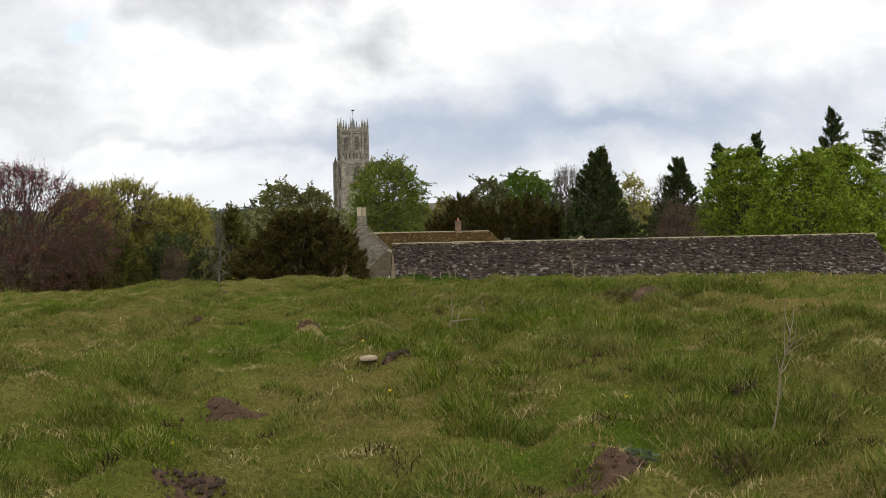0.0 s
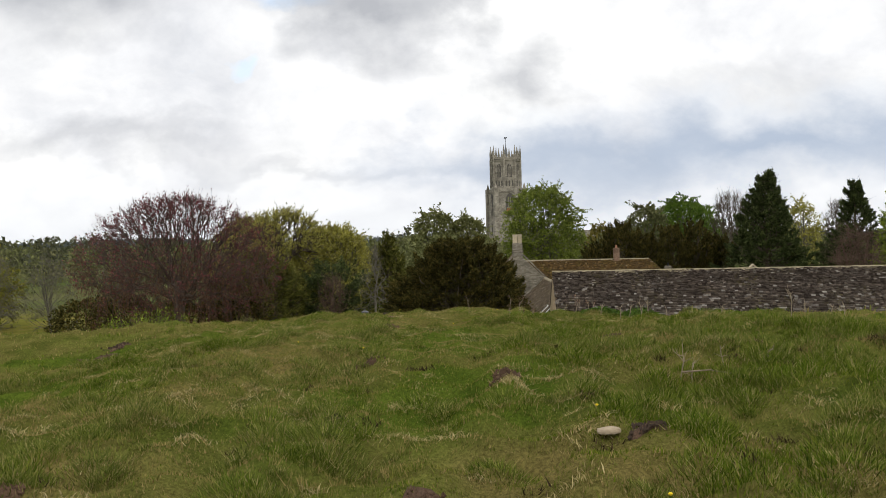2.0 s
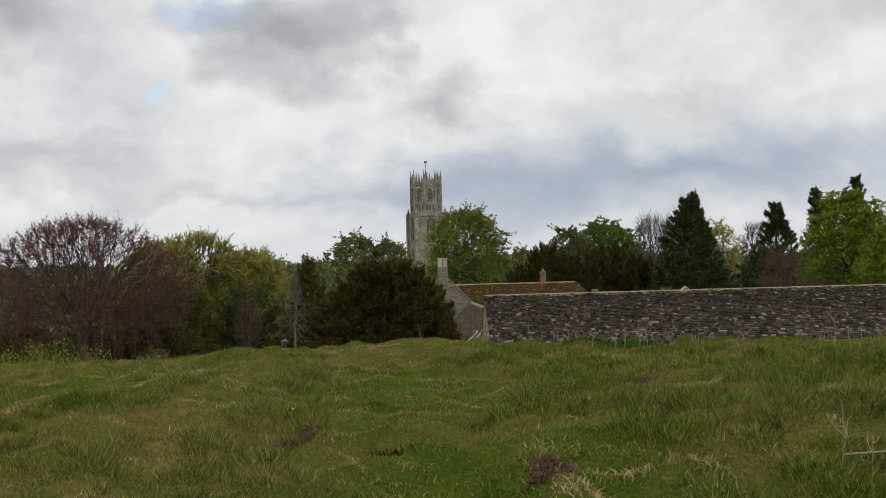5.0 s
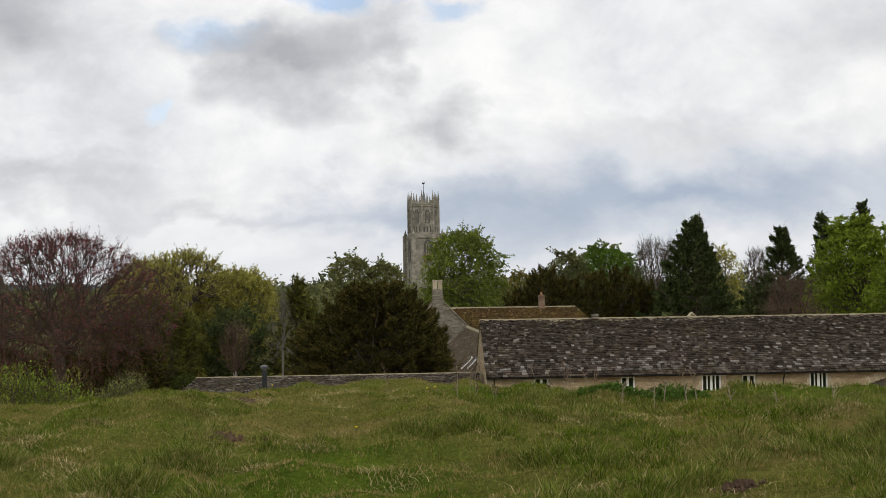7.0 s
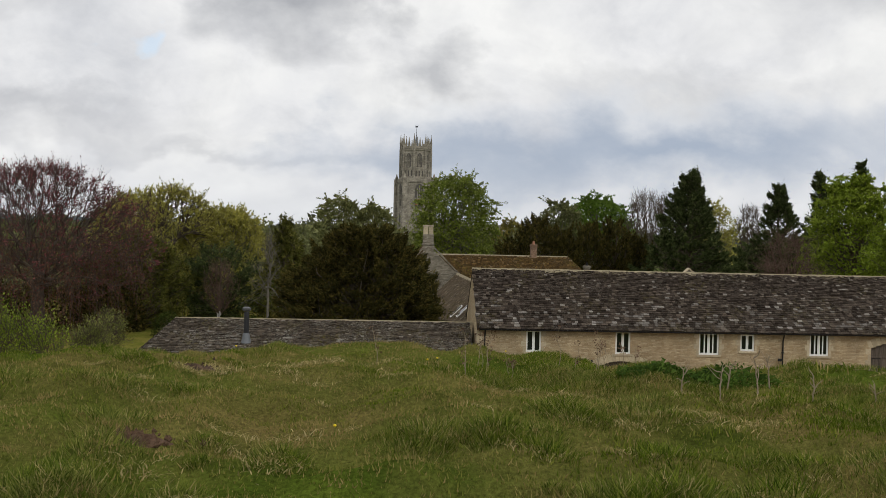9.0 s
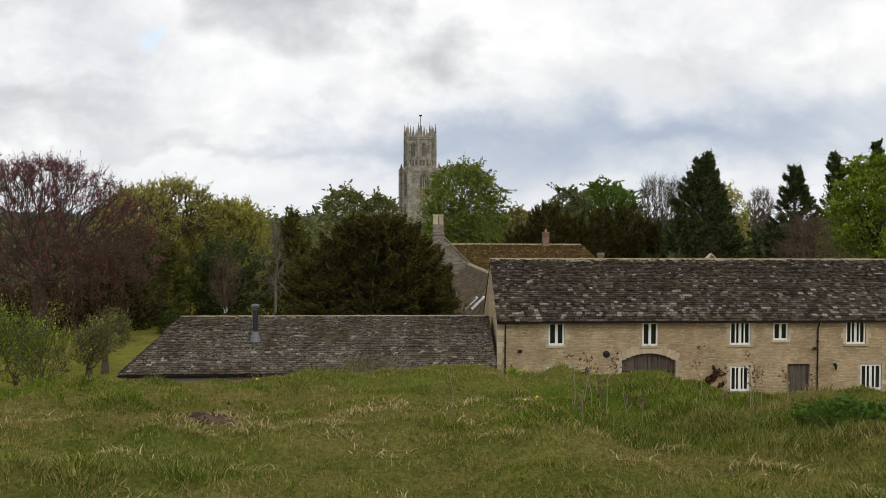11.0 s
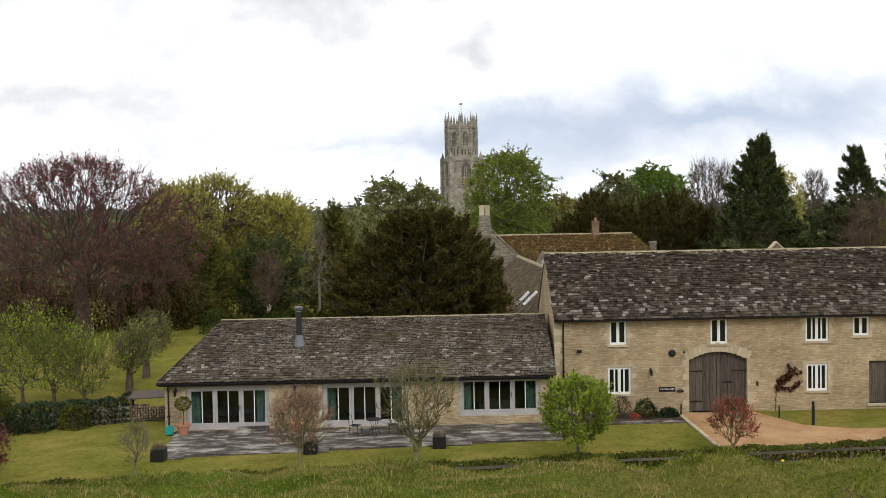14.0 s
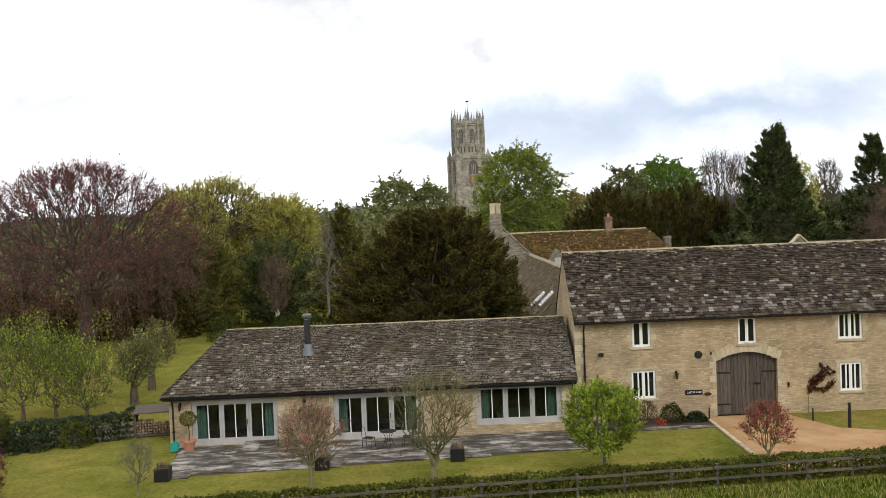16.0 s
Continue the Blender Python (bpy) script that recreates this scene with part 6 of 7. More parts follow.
# fence and hedge at the foot of the mound
fy = lambda x: -11.9 + 0.1 * (x + 8)  # noqa: E731
fence = thing("post_and_rail_fence", "weathered grey wooden post and rail fence", "fence")
x = -37.0
while x < 15:
    z = float(ground_z(x, fy(x)))
    part("post", Shape().box(x - 0.06, x + 0.06, fy(x) - 0.06, fy(x) + 0.06, z - 0.3, z + 0.86, bev=0.012), FENCEWOOD, fence)
    if x + 1.76 < 15:
        for h in (0.32, 0.72):
            a, b = Vector((x, fy(x) - 0.09, z + h)), Vector((x + 1.76, fy(x + 1.76) - 0.09, float(ground_z(x + 1.76, fy(x + 1.76))) + h + random.uniform(-0.02, 0.02)))
            s = Shape()
            s.add([a + Vector((0, dy, dz)) for dy in (0, 0.035) for dz in (-0.05, 0.05)] + [b + Vector((0, dy, dz)) for dy in (0, 0.035) for dz in (-0.05, 0.05)],
                  [(0, 1, 3, 2), (4, 6, 7, 5), (0, 4, 5, 1), (2, 3, 7, 6), (1, 5, 7, 3), (0, 2, 6, 4)])
            part("rail", s, FENCEWOOD, fence)
    x += 1.76


def hedge(name, label, x0, x1, line, h, w, mat, per_m, size, seed, z=0.0):
    g = np.random.RandomState(seed)
    n = int((x1 - x0) * per_m)
    x = g.uniform(x0, x1, n)
    side = g.randint(0, 3, n)
    yy = np.where(side == 0, -w / 2, np.where(side == 1, w / 2, g.uniform(-w / 2, w / 2, n)))
    zz = np.where(side == 2, h, g.uniform(0.02, h, n)) * (1 + 0.07 * waves(x, 0 * x, 1.3, seed))
    y = np.array([line(v) for v in x]) + yy
    p = np.stack([x, y, ground_z(x, y) + zz + z], 1) + g.normal(0, 0.045, (n, 3))
    me = array_mesh("foliage", *leaves(p, size, g, 0.6))
    top = thing(name, label, "hedge", ((x0 + x1) / 2, line((x0 + x1) / 2), z))
    ob = part("foliage", me, mat, top)
    ob.matrix_parent_inverse = top.matrix_basis.inverted()
    stems = [(np.array([[a, line(a), z], [a + g.uniform(-0.1, 0.1), line(a), z + h * 0.9]]), [0.03, 0.012]) for a in np.arange(x0, x1, 0.3)]
    st_ = part("stem_work", array_mesh("stem_work", *tubes(stems, 4)), BARK, top, kind="stuff")
    st_.matrix_parent_inverse = top.matrix_basis.inverted()
    return top


hedge("garden_hedge", "low trimmed green hedge behind the rail fence", -37, 15, lambda x: fy(x) + 0.3, 0.82, 0.62, HEDGE, 1300, 0.1, 91)
hl = lambda x: 1.1 + (x + 28.6) * 0.33  # noqa: E731
low = thing("garden_wall", "low drystone wall with ivy and shrubs", "wall", kind="structure")
for i in range(36):
    a = -41.5 + i * 0.345
    for j in range(6):
        part("wall_stone", Shape().box(a + 0.15 * (j % 2), a + 0.15 * (j % 2) + 0.335, hl(a) - 0.2, hl(a) + 0.2, j * 0.14 - 0.02, j * 0.14 + 0.118, bev=0.02), GREYSTONE, low)
hedge("ivy_hedge", "tangled ivy and shrubs over the garden wall", -42, -29.0, lambda x: hl(x) + 0.12, 1.2, 0.9, IVY, 1300, 0.12, 92)
for i, (x, r, h) in enumerate(((-31.4, 0.9, 1.25), (-34.6, 1.1, 1.4), (-37.6, 0.9, 1.2), (-33.0, 0.7, 1.0))):
    bush("wall_shrub", "leafy green shrub against the low wall", (x, hl(x) - 0.5), r, 0.7, h, (HEDGE, IVY)[i % 2], 900, 0.13, 93 + i, group="shrubs along the wall")

store = thing("log_store", "open-fronted timber log store full of firewood", "log store", (-28.0, 1.25, 0.0), turn=8)
for x in (-0.95, 0.87):
    for y in (-0.35, 0.3):
        part("post", Shape().box(x, x + 0.08, y, y + 0.08, 0.0, 1.2 if y < 0 else 1.4), FENCEWOOD, store)
part("roof", Shape().prism([(-0.5, 1.2), (0.5, 1.42), (0.5, 1.48), (-0.5, 1.26)], -1.1, 1.1, "x"), DOORWOOD, store, "brown boarded roof")
for x in (-0.98, 0.94):
    part("side_board", Shape().box(x, x + 0.03, -0.3, 0.35, 0.05, 1.2), FENCEWOOD, store)
part("base", Shape().box(-0.95, 0.95, -0.35, 0.38, 0.05, 0.13), FENCEWOOD, store)
lg = random.Random(8)
for i in range(58):
    r = lg.uniform(0.045, 0.075)
    x, z = -0.82 + (i % 13) * 0.135 + lg.uniform(-0.02, 0.02), 0.2 + (i // 13) * 0.135
    part("log", Shape().tube([(x, -0.26 + lg.uniform(-0.03, 0.03), z), (x, 0.25, z)], r, 7), GREYBARK if i % 3 else NEWWOOD, store)

# small garden trees
ramified("garden_tree", "round-headed small tree in fresh green leaf", (-7.25, -8.8), 3.25, 1.45, GREYBARK, 101, "round", 0.26, 0.3, 360, 7, 0.075, 0.006, 4, 0.28, 0.4, GREENLEAF, 8, 0.11, hollow=0.3)
ramified("garden_tree", "bare round tree with pinkish buds", (-18.85, -9.6), 3.2, 1.25, LICHENBARK, 102, "round", 0.3, 0.3, 190, 7, 0.09, 0.008, 5, 0.3, 0.35, PINKBUD, 4, 0.06, hollow=0.3, crook=0.15)
ramified("apple_tree", "lichened spreading apple tree, still bare", (-14.05, -8.9), 3.85, 1.95, LICHENBARK, 103, "vase", 0.25, 0.17, 120, 6, 0.16, 0.0125, 5, 0.42, 0.5, GREENBUD, 1, 0.05, hollow=0.35, limb_r=0.8, crook=0.15)
ramified("red_maple", "small round tree with red young leaves", (-0.45, -8.2), 2.15, 1.0, LICHENBARK, 104, "dome", 0.3, 0.14, 150, 6, 0.05, 0.007, 5, 0.24, 0.6, REDLEAF, 4, 0.07, hollow=0.35)
ramified("garden_tree", "small bare tree with pale buds", (-25.6, -9.5), 2.05, 0.75, GREYBARK, 105, "dome", 0.3, 0.25, 90, 5, 0.04, 0.006, 5, 0.22, 0.5, GREENBUD, 2, 0.045)
tree("clipped_tree", "clipped round-headed tree on a clear stem", (-33.5, -8.4), 2.6, 0.72, HEDGE, GREYBARK, 106, "round", 0.45, 55, 90, 0.075, 0.2, 5, 0.05, hollow=0.4, twig_r=0.006, group="clipped trees")
tree("clipped_tree", "clipped round-headed tree on a clear stem", (-34.3, -2.6), 2.5, 0.75, HEDGE, GREYBARK, 107, "round", 0.45, 55, 90, 0.075, 0.2, 5, 0.05, hollow=0.4, twig_r=0.006, group="clipped trees")
tree("clipped_tree", "clipped dark round-headed tree beside the drive", (8.2, -8.0), 1.9, 0.95, DEEPLEAF, GREYBARK, 108, "round", 0.3, 60, 110, 0.08, 0.22, 4, 0.05, hollow=0.4, twig_r=0.006)
tree("purple_shrub", "small tree with dark purple-red leaves", (-31.6, -9.6), 2.15, 0.95, BEECHLEAF, BARK, 109, "round", 0.25, 60, 70, 0.085, 0.26, 6, 0.045, hollow=0.35, twig_r=0.007)
for i, (x, y, h, r, m) in enumerate(((-36.7, 6.2, 4.5, 2.2, GREENLEAF), (-35.0, 6.4, 3.8, 1.7, GREENLEAF), (-33.2, 6.2, 3.3, 1.6, GREENLEAF), (-39.6, 7.2, 3.8, 1.9, GREENLEAF), (-41.0, 3.2, 3.3, 1.5, GREENBUD))):
    ramified("fruit_tree", "orchard fruit tree with fresh leaves on upright shoots", (x, y), h, r, BARK, 110 + i, "round", 0.12, 0.16, 85, 6, 0.11, 0.011, 4, 0.8, 1.0, m, 9 if m is GREENLEAF else 5, 0.11, hollow=0.4, limb_r=0.7, crook=0.16, group="orchard trees")
for i, (x, y, h, r) in enumerate(((-32.1, 14.6, 3.6, 1.6), (-31.8, 10.0, 3.1, 1.2))):
    ramified("fruit_tree", "old orchard tree with a thick dark trunk, in bud", (x, y), h, r, BARK, 117 + i, "dome", 0.4, 0.36, 130, 6, 0.24, 0.014, 4, 0.55, 0.7, GREENBUD, 8, 0.09, lean=(0.5, 0.0), group="orchard trees")
bush("box_bush", "dark rounded clipped box bush by the door", (-2.55, -1.05), 0.66, 0.55, 1.0, BOX, 2600, 0.06, 120)
bush("leafy_plant", "low glossy green plant in the flower bed", (-1.35, -1.0), 0.55, 0.4, 0.5, IVY, 420, 0.16, 121)
bush("twiggy_shrub", "brown twiggy shrub against the wall", (-3.75, -0.95), 0.6, 0.45, 1.25, leaf("brown_twig_leaf", (0.07, 0.045, 0.025), (0.12, 0.08, 0.045), (0.17, 0.12, 0.07)), 700, 0.07, 122)
bush("flower_clump", "clump of orange-red tulips", (-3.15, -1.45), 0.3, 0.2, 0.38, leaf("orange_petals", (0.45, 0.07, 0.03), (0.65, 0.13, 0.06), (0.7, 0.25, 0.14)), 150, 0.07, 123, category="flowers")
for i, (x, y, w, h) in enumerate(((-32.7, 38.6, 1.4, 2.4), (-26.6, 44, 0.95, 1.6), (-25.0, 43, 1.0, 1.7), (-23.3, 44.5, 0.9, 1.5), (-28.5, 45, 0.8, 1.4))):
    bush("topiary", "dark clipped topiary dome on the lawn", (x, y), w, w, h, BOX, 1500, 0.15, 125 + i, group="clipped topiary")
hedge("olive_hedge", "ragged olive hedge at the back of the lawn", -36, -19, lambda x: 52.0, 2.4, 1.6, HEDGE, 130, 0.3, 131)
gravel_walk = part("gravel_walk", Shape().add([(-27.5, 48.5, 0.015), (-19.5, 48.5, 0.015), (-19.5, 50.6, 0.015), (-27.5, 50.6, 0.015)], [(0, 1, 2, 3)]), GRAVEL.m)
tagged(gravel_walk, "pinkish gravel walk across the far lawn", "path", kind="structure")

creeper = thing("wall_creeper", "climbing plant with russet leaves on the barn wall", "climber", (4.5, -0.02, 0.0))
cg = np.random.RandomState(140)
runs = [((0, 0, 0), (0.05, -0.04, 1.0)), ((0.05, -0.04, 1.0), (0.25, -0.05, 1.75)), ((0.25, -0.05, 1.75), (1.35, -0.05, 2.0)), ((0.1, -0.05, 1.2), (0.9, -0.05, 1.15)), ((0.9, -0.05, 1.15), (1.3, -0.05, 1.5)), ((0.2, -0.05, 1.5), (0.75, -0.05, 1.7)), ((0.6, -0.05, 1.8), (1.0, -0.05, 2.2))]
part("stem_work", array_mesh("stem_work", *tubes([(curve(a, b, cg, 0.06, k=6), np.linspace(0.022, 0.01, 6)) for a, b in runs], 4)), BARK, creeper, kind="stuff")
cp = np.concatenate([np.array(a) + (np.array(b) - np.array(a)) * cg.uniform(0, 1, (75, 1)) + cg.normal(0, 0.07, (75, 3)) * [1, 0.3, 1] for a, b in runs[1:]])
cp[:, 1] = np.minimum(cp[:, 1], -0.02)
part("foliage", array_mesh("foliage", *leaves(cp, 0.12, cg, 0.7)), leaf("russet_leaves", (0.05, 0.018, 0.012), (0.10, 0.04, 0.022), (0.15, 0.07, 0.035)), creeper)


for i, (x, y, w, h) in enumerate(((-52, 42, 5.0, 5.5), (-46, 44, 5.0, 4.5), (-39.5, 43, 4.0, 5.0), (-58, 46, 5.0, 5.0))):
    bush("undergrowth", "dark evergreen undergrowth below the beech", (x, y), w, 3.0, h, YEWLEAF, 3800, 0.3, 160 + i, group="dark undergrowth")

# pots, planters, bollards, terrace furniture
def pot_plant(x, y, clip):
    top = thing("potted_bay", "clipped bay tree in a terracotta pot", "potted plant", (x, y, 0.05), "potted bays")
    part("pot", Shape().lathe([(0.2, 0.0), (0.3, 0.42), (0.34, 0.42), (0.34, 0.52), (0.29, 0.52), (0.27, 0.44)], 0, 0, 18), TERRACOTTA, top)
    part("soil", Shape().lathe([(0.27, 0.4), (0.01, 0.45)], 0, 0, 12), EARTH, top)
    part("stem", Shape().tube([(0, 0, 0.4), (0.03, 0, 0.8), (0, 0, 1.25)], 0.022, 6), BARK, top)
    g = np.random.RandomState(int(abs(x) * 10))
    d = g.normal(size=(900, 3))
    d /= np.linalg.norm(d, axis=1, keepdims=True)
    p = d * g.uniform(0.5, 1, (900, 1)) ** 0.4 * [0.4, 0.4, 0.36] + [0, 0, 1.5]
    part("crown", array_mesh("crown", *leaves(p, 0.075, g, 0.55)), clip, top)


BAY = leaf("bay_leaves", (0.05, 0.055, 0.010), (0.11, 0.105, 0.02), (0.18, 0.16, 0.04))
pot_plant(-25.35, -2.55, BAY)
pot_plant(-19.9, -2.5, BAY)
PLASTIC = plain("black_planter", (0.015, 0.015, 0.016), 0.5, var=0.2)
for i, (x, y) in enumerate(((-25.25, -7.25), (-18.75, -6.55), (-13.05, -6.1))):
    pl = thing("planter", "square black planter with dry grasses", "planter", (x, y, 0.0), "black planters")
    part("box", Shape().box(-0.3, 0.3, -0.3, 0.3, 0.0, 0.55, bev=0.015), PLASTIC, pl)
    part("soil", Shape().box(-0.27, 0.27, -0.27, 0.27, 0.5, 0.556), EARTH, pl)
    g = np.random.RandomState(150 + i)
    p = np.stack([g.uniform(-0.24, 0.24, 70), g.uniform(-0.24, 0.24, 70), np.full(70, 0.62)], 1)
    part("grasses", array_mesh("grasses", *leaves(p, 0.3, g, 0.08, np.tile([0, 0, 1.0], (70, 1)), 0.3)), leaf("dry_blades", (0.16, 0.12, 0.08), (0.26, 0.2, 0.14), (0.34, 0.28, 0.2)), pl, kind="stuff")
reel = thing("hose_reel", "round teal garden hose reel by the corner", "hose reel", (-26.05, -2.45, 0.05))
TEAL = plain("teal_plastic", (0.02, 0.28, 0.25), 0.45)
drum = Shape()
for r, y in ((0.2, -0.1), (0.2, 0.1)):
    drum.add([(r * math.cos(k * 0.3927), y + dy, 0.22 + r * math.sin(k * 0.3927)) for dy in (-0.015, 0.015) for k in range(16)], [(k, (k + 1) % 16, 16 + (k + 1) % 16, 16 + k) for k in range(16)] + [tuple(range(16)), tuple(range(31, 15, -1))])
part("drum", drum, TEAL, reel)
part("hose", Shape().tube([(0.15 * math.cos(a * 0.5), -0.08 + 0.16 * (a % 9) / 9, 0.22 + 0.15 * math.sin(a * 0.5)) for a in range(60)], 0.02, 6), TEAL, reel)
part("stand", Shape().box(-0.18, 0.18, -0.14, 0.14, 0.0, 0.04), TEAL, reel)
for x, y, h, r in ((5.05, -3.37, 1.15, 0.075), (4.02, -1.74, 0.62, 0.04), (-0.6, -0.62, 0.6, 0.04)):
    bo = thing("bollard_light", "slim black garden bollard light", "bollard light", (x, y, 0.0), "bollard lights")
    part("post", Shape().lathe([(r * 1.3, 0.0), (r, 0.04), (r, h * 0.78)], 0, 0, 10), BLACK, bo)
    part("lens", Shape().lathe([(r * 0.8, h * 0.78), (r * 0.8, h * 0.93)], 0, 0, 10), GLASS, bo)
    part("cap", Shape().lathe([(r * 1.1, h * 0.93), (r * 1.1, h * 0.97), (r * 0.5, h)], 0, 0, 10), BLACK, bo)
table = thing("garden_table", "small black metal garden table", "table", (-16.1, -3.4, 0.05))
part("tabletop", Shape().lathe([(0.38, 0.7), (0.38, 0.73), (0.36, 0.735)], 0, 0, 20), BLACK, table)
for k in range(4):
    a = k * math.pi / 2 + 0.4
    part("leg", Shape().tube([(0.3 * math.cos(a), 0.3 * math.sin(a), 0.0), (0.12 * math.cos(a), 0.12 * math.sin(a), 0.4), (0.25 * math.cos(a), 0.25 * math.sin(a), 0.7)], 0.014, 6), BLACK, table)
for x, turn in ((-17.0, 70), (-15.2, -80)):
    chair = thing("garden_chair", "black wrought-iron garden chair", "chair", (x, -3.4, 0.05), "garden chairs", turn=turn)
    part("seat", Shape().box(-0.22, 0.22, -0.22, 0.22, 0.43, 0.455, bev=0.008), BLACK, chair)
    part("backrest", Shape().tube([(-0.2, 0.22, 0.44), (-0.2, 0.28, 0.85), (0, 0.3, 0.95), (0.2, 0.28, 0.85), (0.2, 0.22, 0.44)], 0.014, 6), BLACK, chair)
    for lx in (-0.2, 0.2):
        for ly in (-0.2, 0.2):
            part("leg", Shape().tube([(lx * 1.15, ly * 1.15, 0.0), (lx, ly, 0.44)], 0.013, 6), BLACK, chair)


# ---- turf on the mound ----
def blades(x, y, h, w, g, mat, name, label, bend=0.5):
    """Bent tapering grass blades, each rooted at its own place."""
    m = len(x)
    z = ground_z(x, y) - 0.01
    a = g.uniform(0, 2 * np.pi, m)
    side = np.stack([np.cos(a), np.sin(a), 0 * a], 1) * (w / 2)[:, None]
    b = g.uniform(0, 2 * np.pi, m)
    tip = np.stack([np.cos(b), np.sin(b), 0 * b], 1) * (h * bend * g.uniform(0.2, 1.4, m))[:, None]
    root = np.stack([x, y, z], 1)
    mid = root + tip * 0.3 + np.stack([0 * h, 0 * h, h * 0.6], 1)
    end = root + tip + np.stack([0 * h, 0 * h, h * g.uniform(0.7, 1.0, m)], 1)
    v = np.stack([root - side, root + side, mid - side * 0.75, mid + side * 0.75, end], 1).reshape(-1, 3)
    k = np.arange(m)[:, None] * 5
    f = np.concatenate([k + [0, 1, 3], k + [0, 3, 2], k + [2, 3, 4]])
    me = array_mesh(name, v, f)
    me.materials.append(mat)
    return tagged(new(name, me), label, "grass", kind="stuff")


def spikes(name, label, x, y, h, w, g, mat, bend=0.9, soil=0.0, way=None):
    """Fine grass: one slim leaning spike a blade."""
    m = len(x)
    a = g.uniform(0, 2 * np.pi, m)
    b = g.uniform(0, 2 * np.pi, m) if way is None else way + g.normal(0, 0.9, m)
    root = np.stack([x, y, ground_z(x, y) - 0.008 + soil], 1)
    side = np.stack([np.cos(a), np.sin(a), 0 * a], 1) * (w / 2)[:, None]
    far_ = h * bend * g.uniform(0.1, 1, m)
    tip = root + np.stack([np.cos(b) * far_, np.sin(b) * far_, h], 1)
    me = array_mesh(name, np.stack([root - side, root + side, tip], 1).reshape(-1, 3), np.arange(3 * m).reshape(-1, 3))
    me.materials.append(mat)
    return tagged(new(name, me), label, "grass", kind="stuff")


def turf_mat(name, tones, straw, bleached=1.0):
    n = Nodes(name, 0.85, spec=0.02)
    rnd = n.node("ShaderNodeNewGeometry").outputs["Random Per Island"]
    green = n.ramp(rnd, (0.0, tones[0]), (0.5, tones[1]), (0.86, tones[2]), (0.93, straw))
    dry = n.ramp(rnd, (0.0, tones[1]), (0.4, tuple(x * 0.75 for x in straw)), (1.0, straw))
    big, mid_ = n.noise(0.42, 4, 0.6), n.noise(1.7, 4, 0.6)
    col = n.mix(n.math("MULTIPLY", n.math("MULTIPLY", n.ramp(big, (0.40, 0.0), (0.54, 1.0)), n.ramp(mid_, (0.38, 0.15), (0.56, 1.0))), bleached), green, dry)
    n.colour(col)
    tr = n.node("ShaderNodeBsdfTranslucent")
    n.t.links.new(col, tr.inputs[0])
    mx = n.node("ShaderNodeMixShader")
    mx.inputs[0].default_value = 0.25
    n.t.links.new(n.b.outputs[0], mx.inputs[1])
    n.t.links.new(tr.outputs[0], mx.inputs[2])
    n.t.links.new(mx.outputs[0], n.t.nodes["Material Output"].inputs[0])
    return n.m


TURF = turf_mat("turf_blades", ((0.050, 0.085, 0.008), (0.115, 0.16, 0.014), (0.19, 0.22, 0.026)), (0.36, 0.27, 0.11))
LUSH = turf_mat("lush_blades", ((0.022, 0.045, 0.004), (0.09, 0.14, 0.012), (0.21, 0.25, 0.03)), (0.40, 0.33, 0.14), 0.3)
SCRAPES = ((-13.92, -56.91, 0.18), (-13.06, -58.89, 0.19), (-12.53, -54.88, 0.12), (-11.72, -57.87, 0.10), (-14.1, -53.1, 0.13), (-10.86, -61.25, 0.28), (-13.11, -60.82, 0.15), (-8.09, -54.22, 0.32),
           (-9.0, -60.07, 0.10), (-9.47, -59.9, 0.08), (-10.13, -61.26, 0.10), (-19.2, -47.92, 0.34), (-19.35, -46.87, 0.18), (-14.17, -48.41, 0.13), (-10.91, -50.85, 0.09), (-14.64, -44.65, 0.26), (-15.2, -57.6, 0.12), (-15.6, -58.6, 0.10))
tg = np.random.RandomState(7)


def wild(x, y):
    """How rank the grass is, 0 short turf to 1 tussock."""
    t = waves(x, y, 2.4, 61) * 0.5 + waves(x, y, 0.8, 62) * 0.75 + 0.07 * np.clip(x + 12.5, -4, 6)
    on_path = np.exp(-(((x + 13.0 + 0.5 * np.sin(y * 0.35)) / 0.8) ** 2))
    rank = np.exp(-(((x + 10.6) / 2.0) ** 2) - ((y + 44.7) / 1.1) ** 2)
    return np.clip(0.36 + 0.62 * t - 0.6 * on_path - 0.25 * np.clip((y + 52) / 8, 0, 1) + 0.8 * rank, 0, 1)


def scatter(m, x0, x1, y0, y1, keep=None):
    x, y = tg.uniform(x0, x1, m), tg.uniform(y0, y1, m)
    ok = np.ones(m, bool)
    for sx, sy, sr in SCRAPES:
        ok &= np.hypot(x - sx, (y - sy) * 1.2) > sr * (0.6 + 0.5 * tg.uniform(size=m))
    if keep is not None:
        ok &= keep(x, y)
    return x[ok], y[ok]


x, y = scatter(460000, -18.5, -8.2, -62.3, -38.8)
r_ = wild(x, y)
spikes("turf", "short mixed green and straw turf", x, y, 0.016 + 0.022 * tg.uniform(size=len(x)) + 0.045 * r_ ** 2, 0.007 + 0.005 * tg.uniform(size=len(x)), tg, TURF)
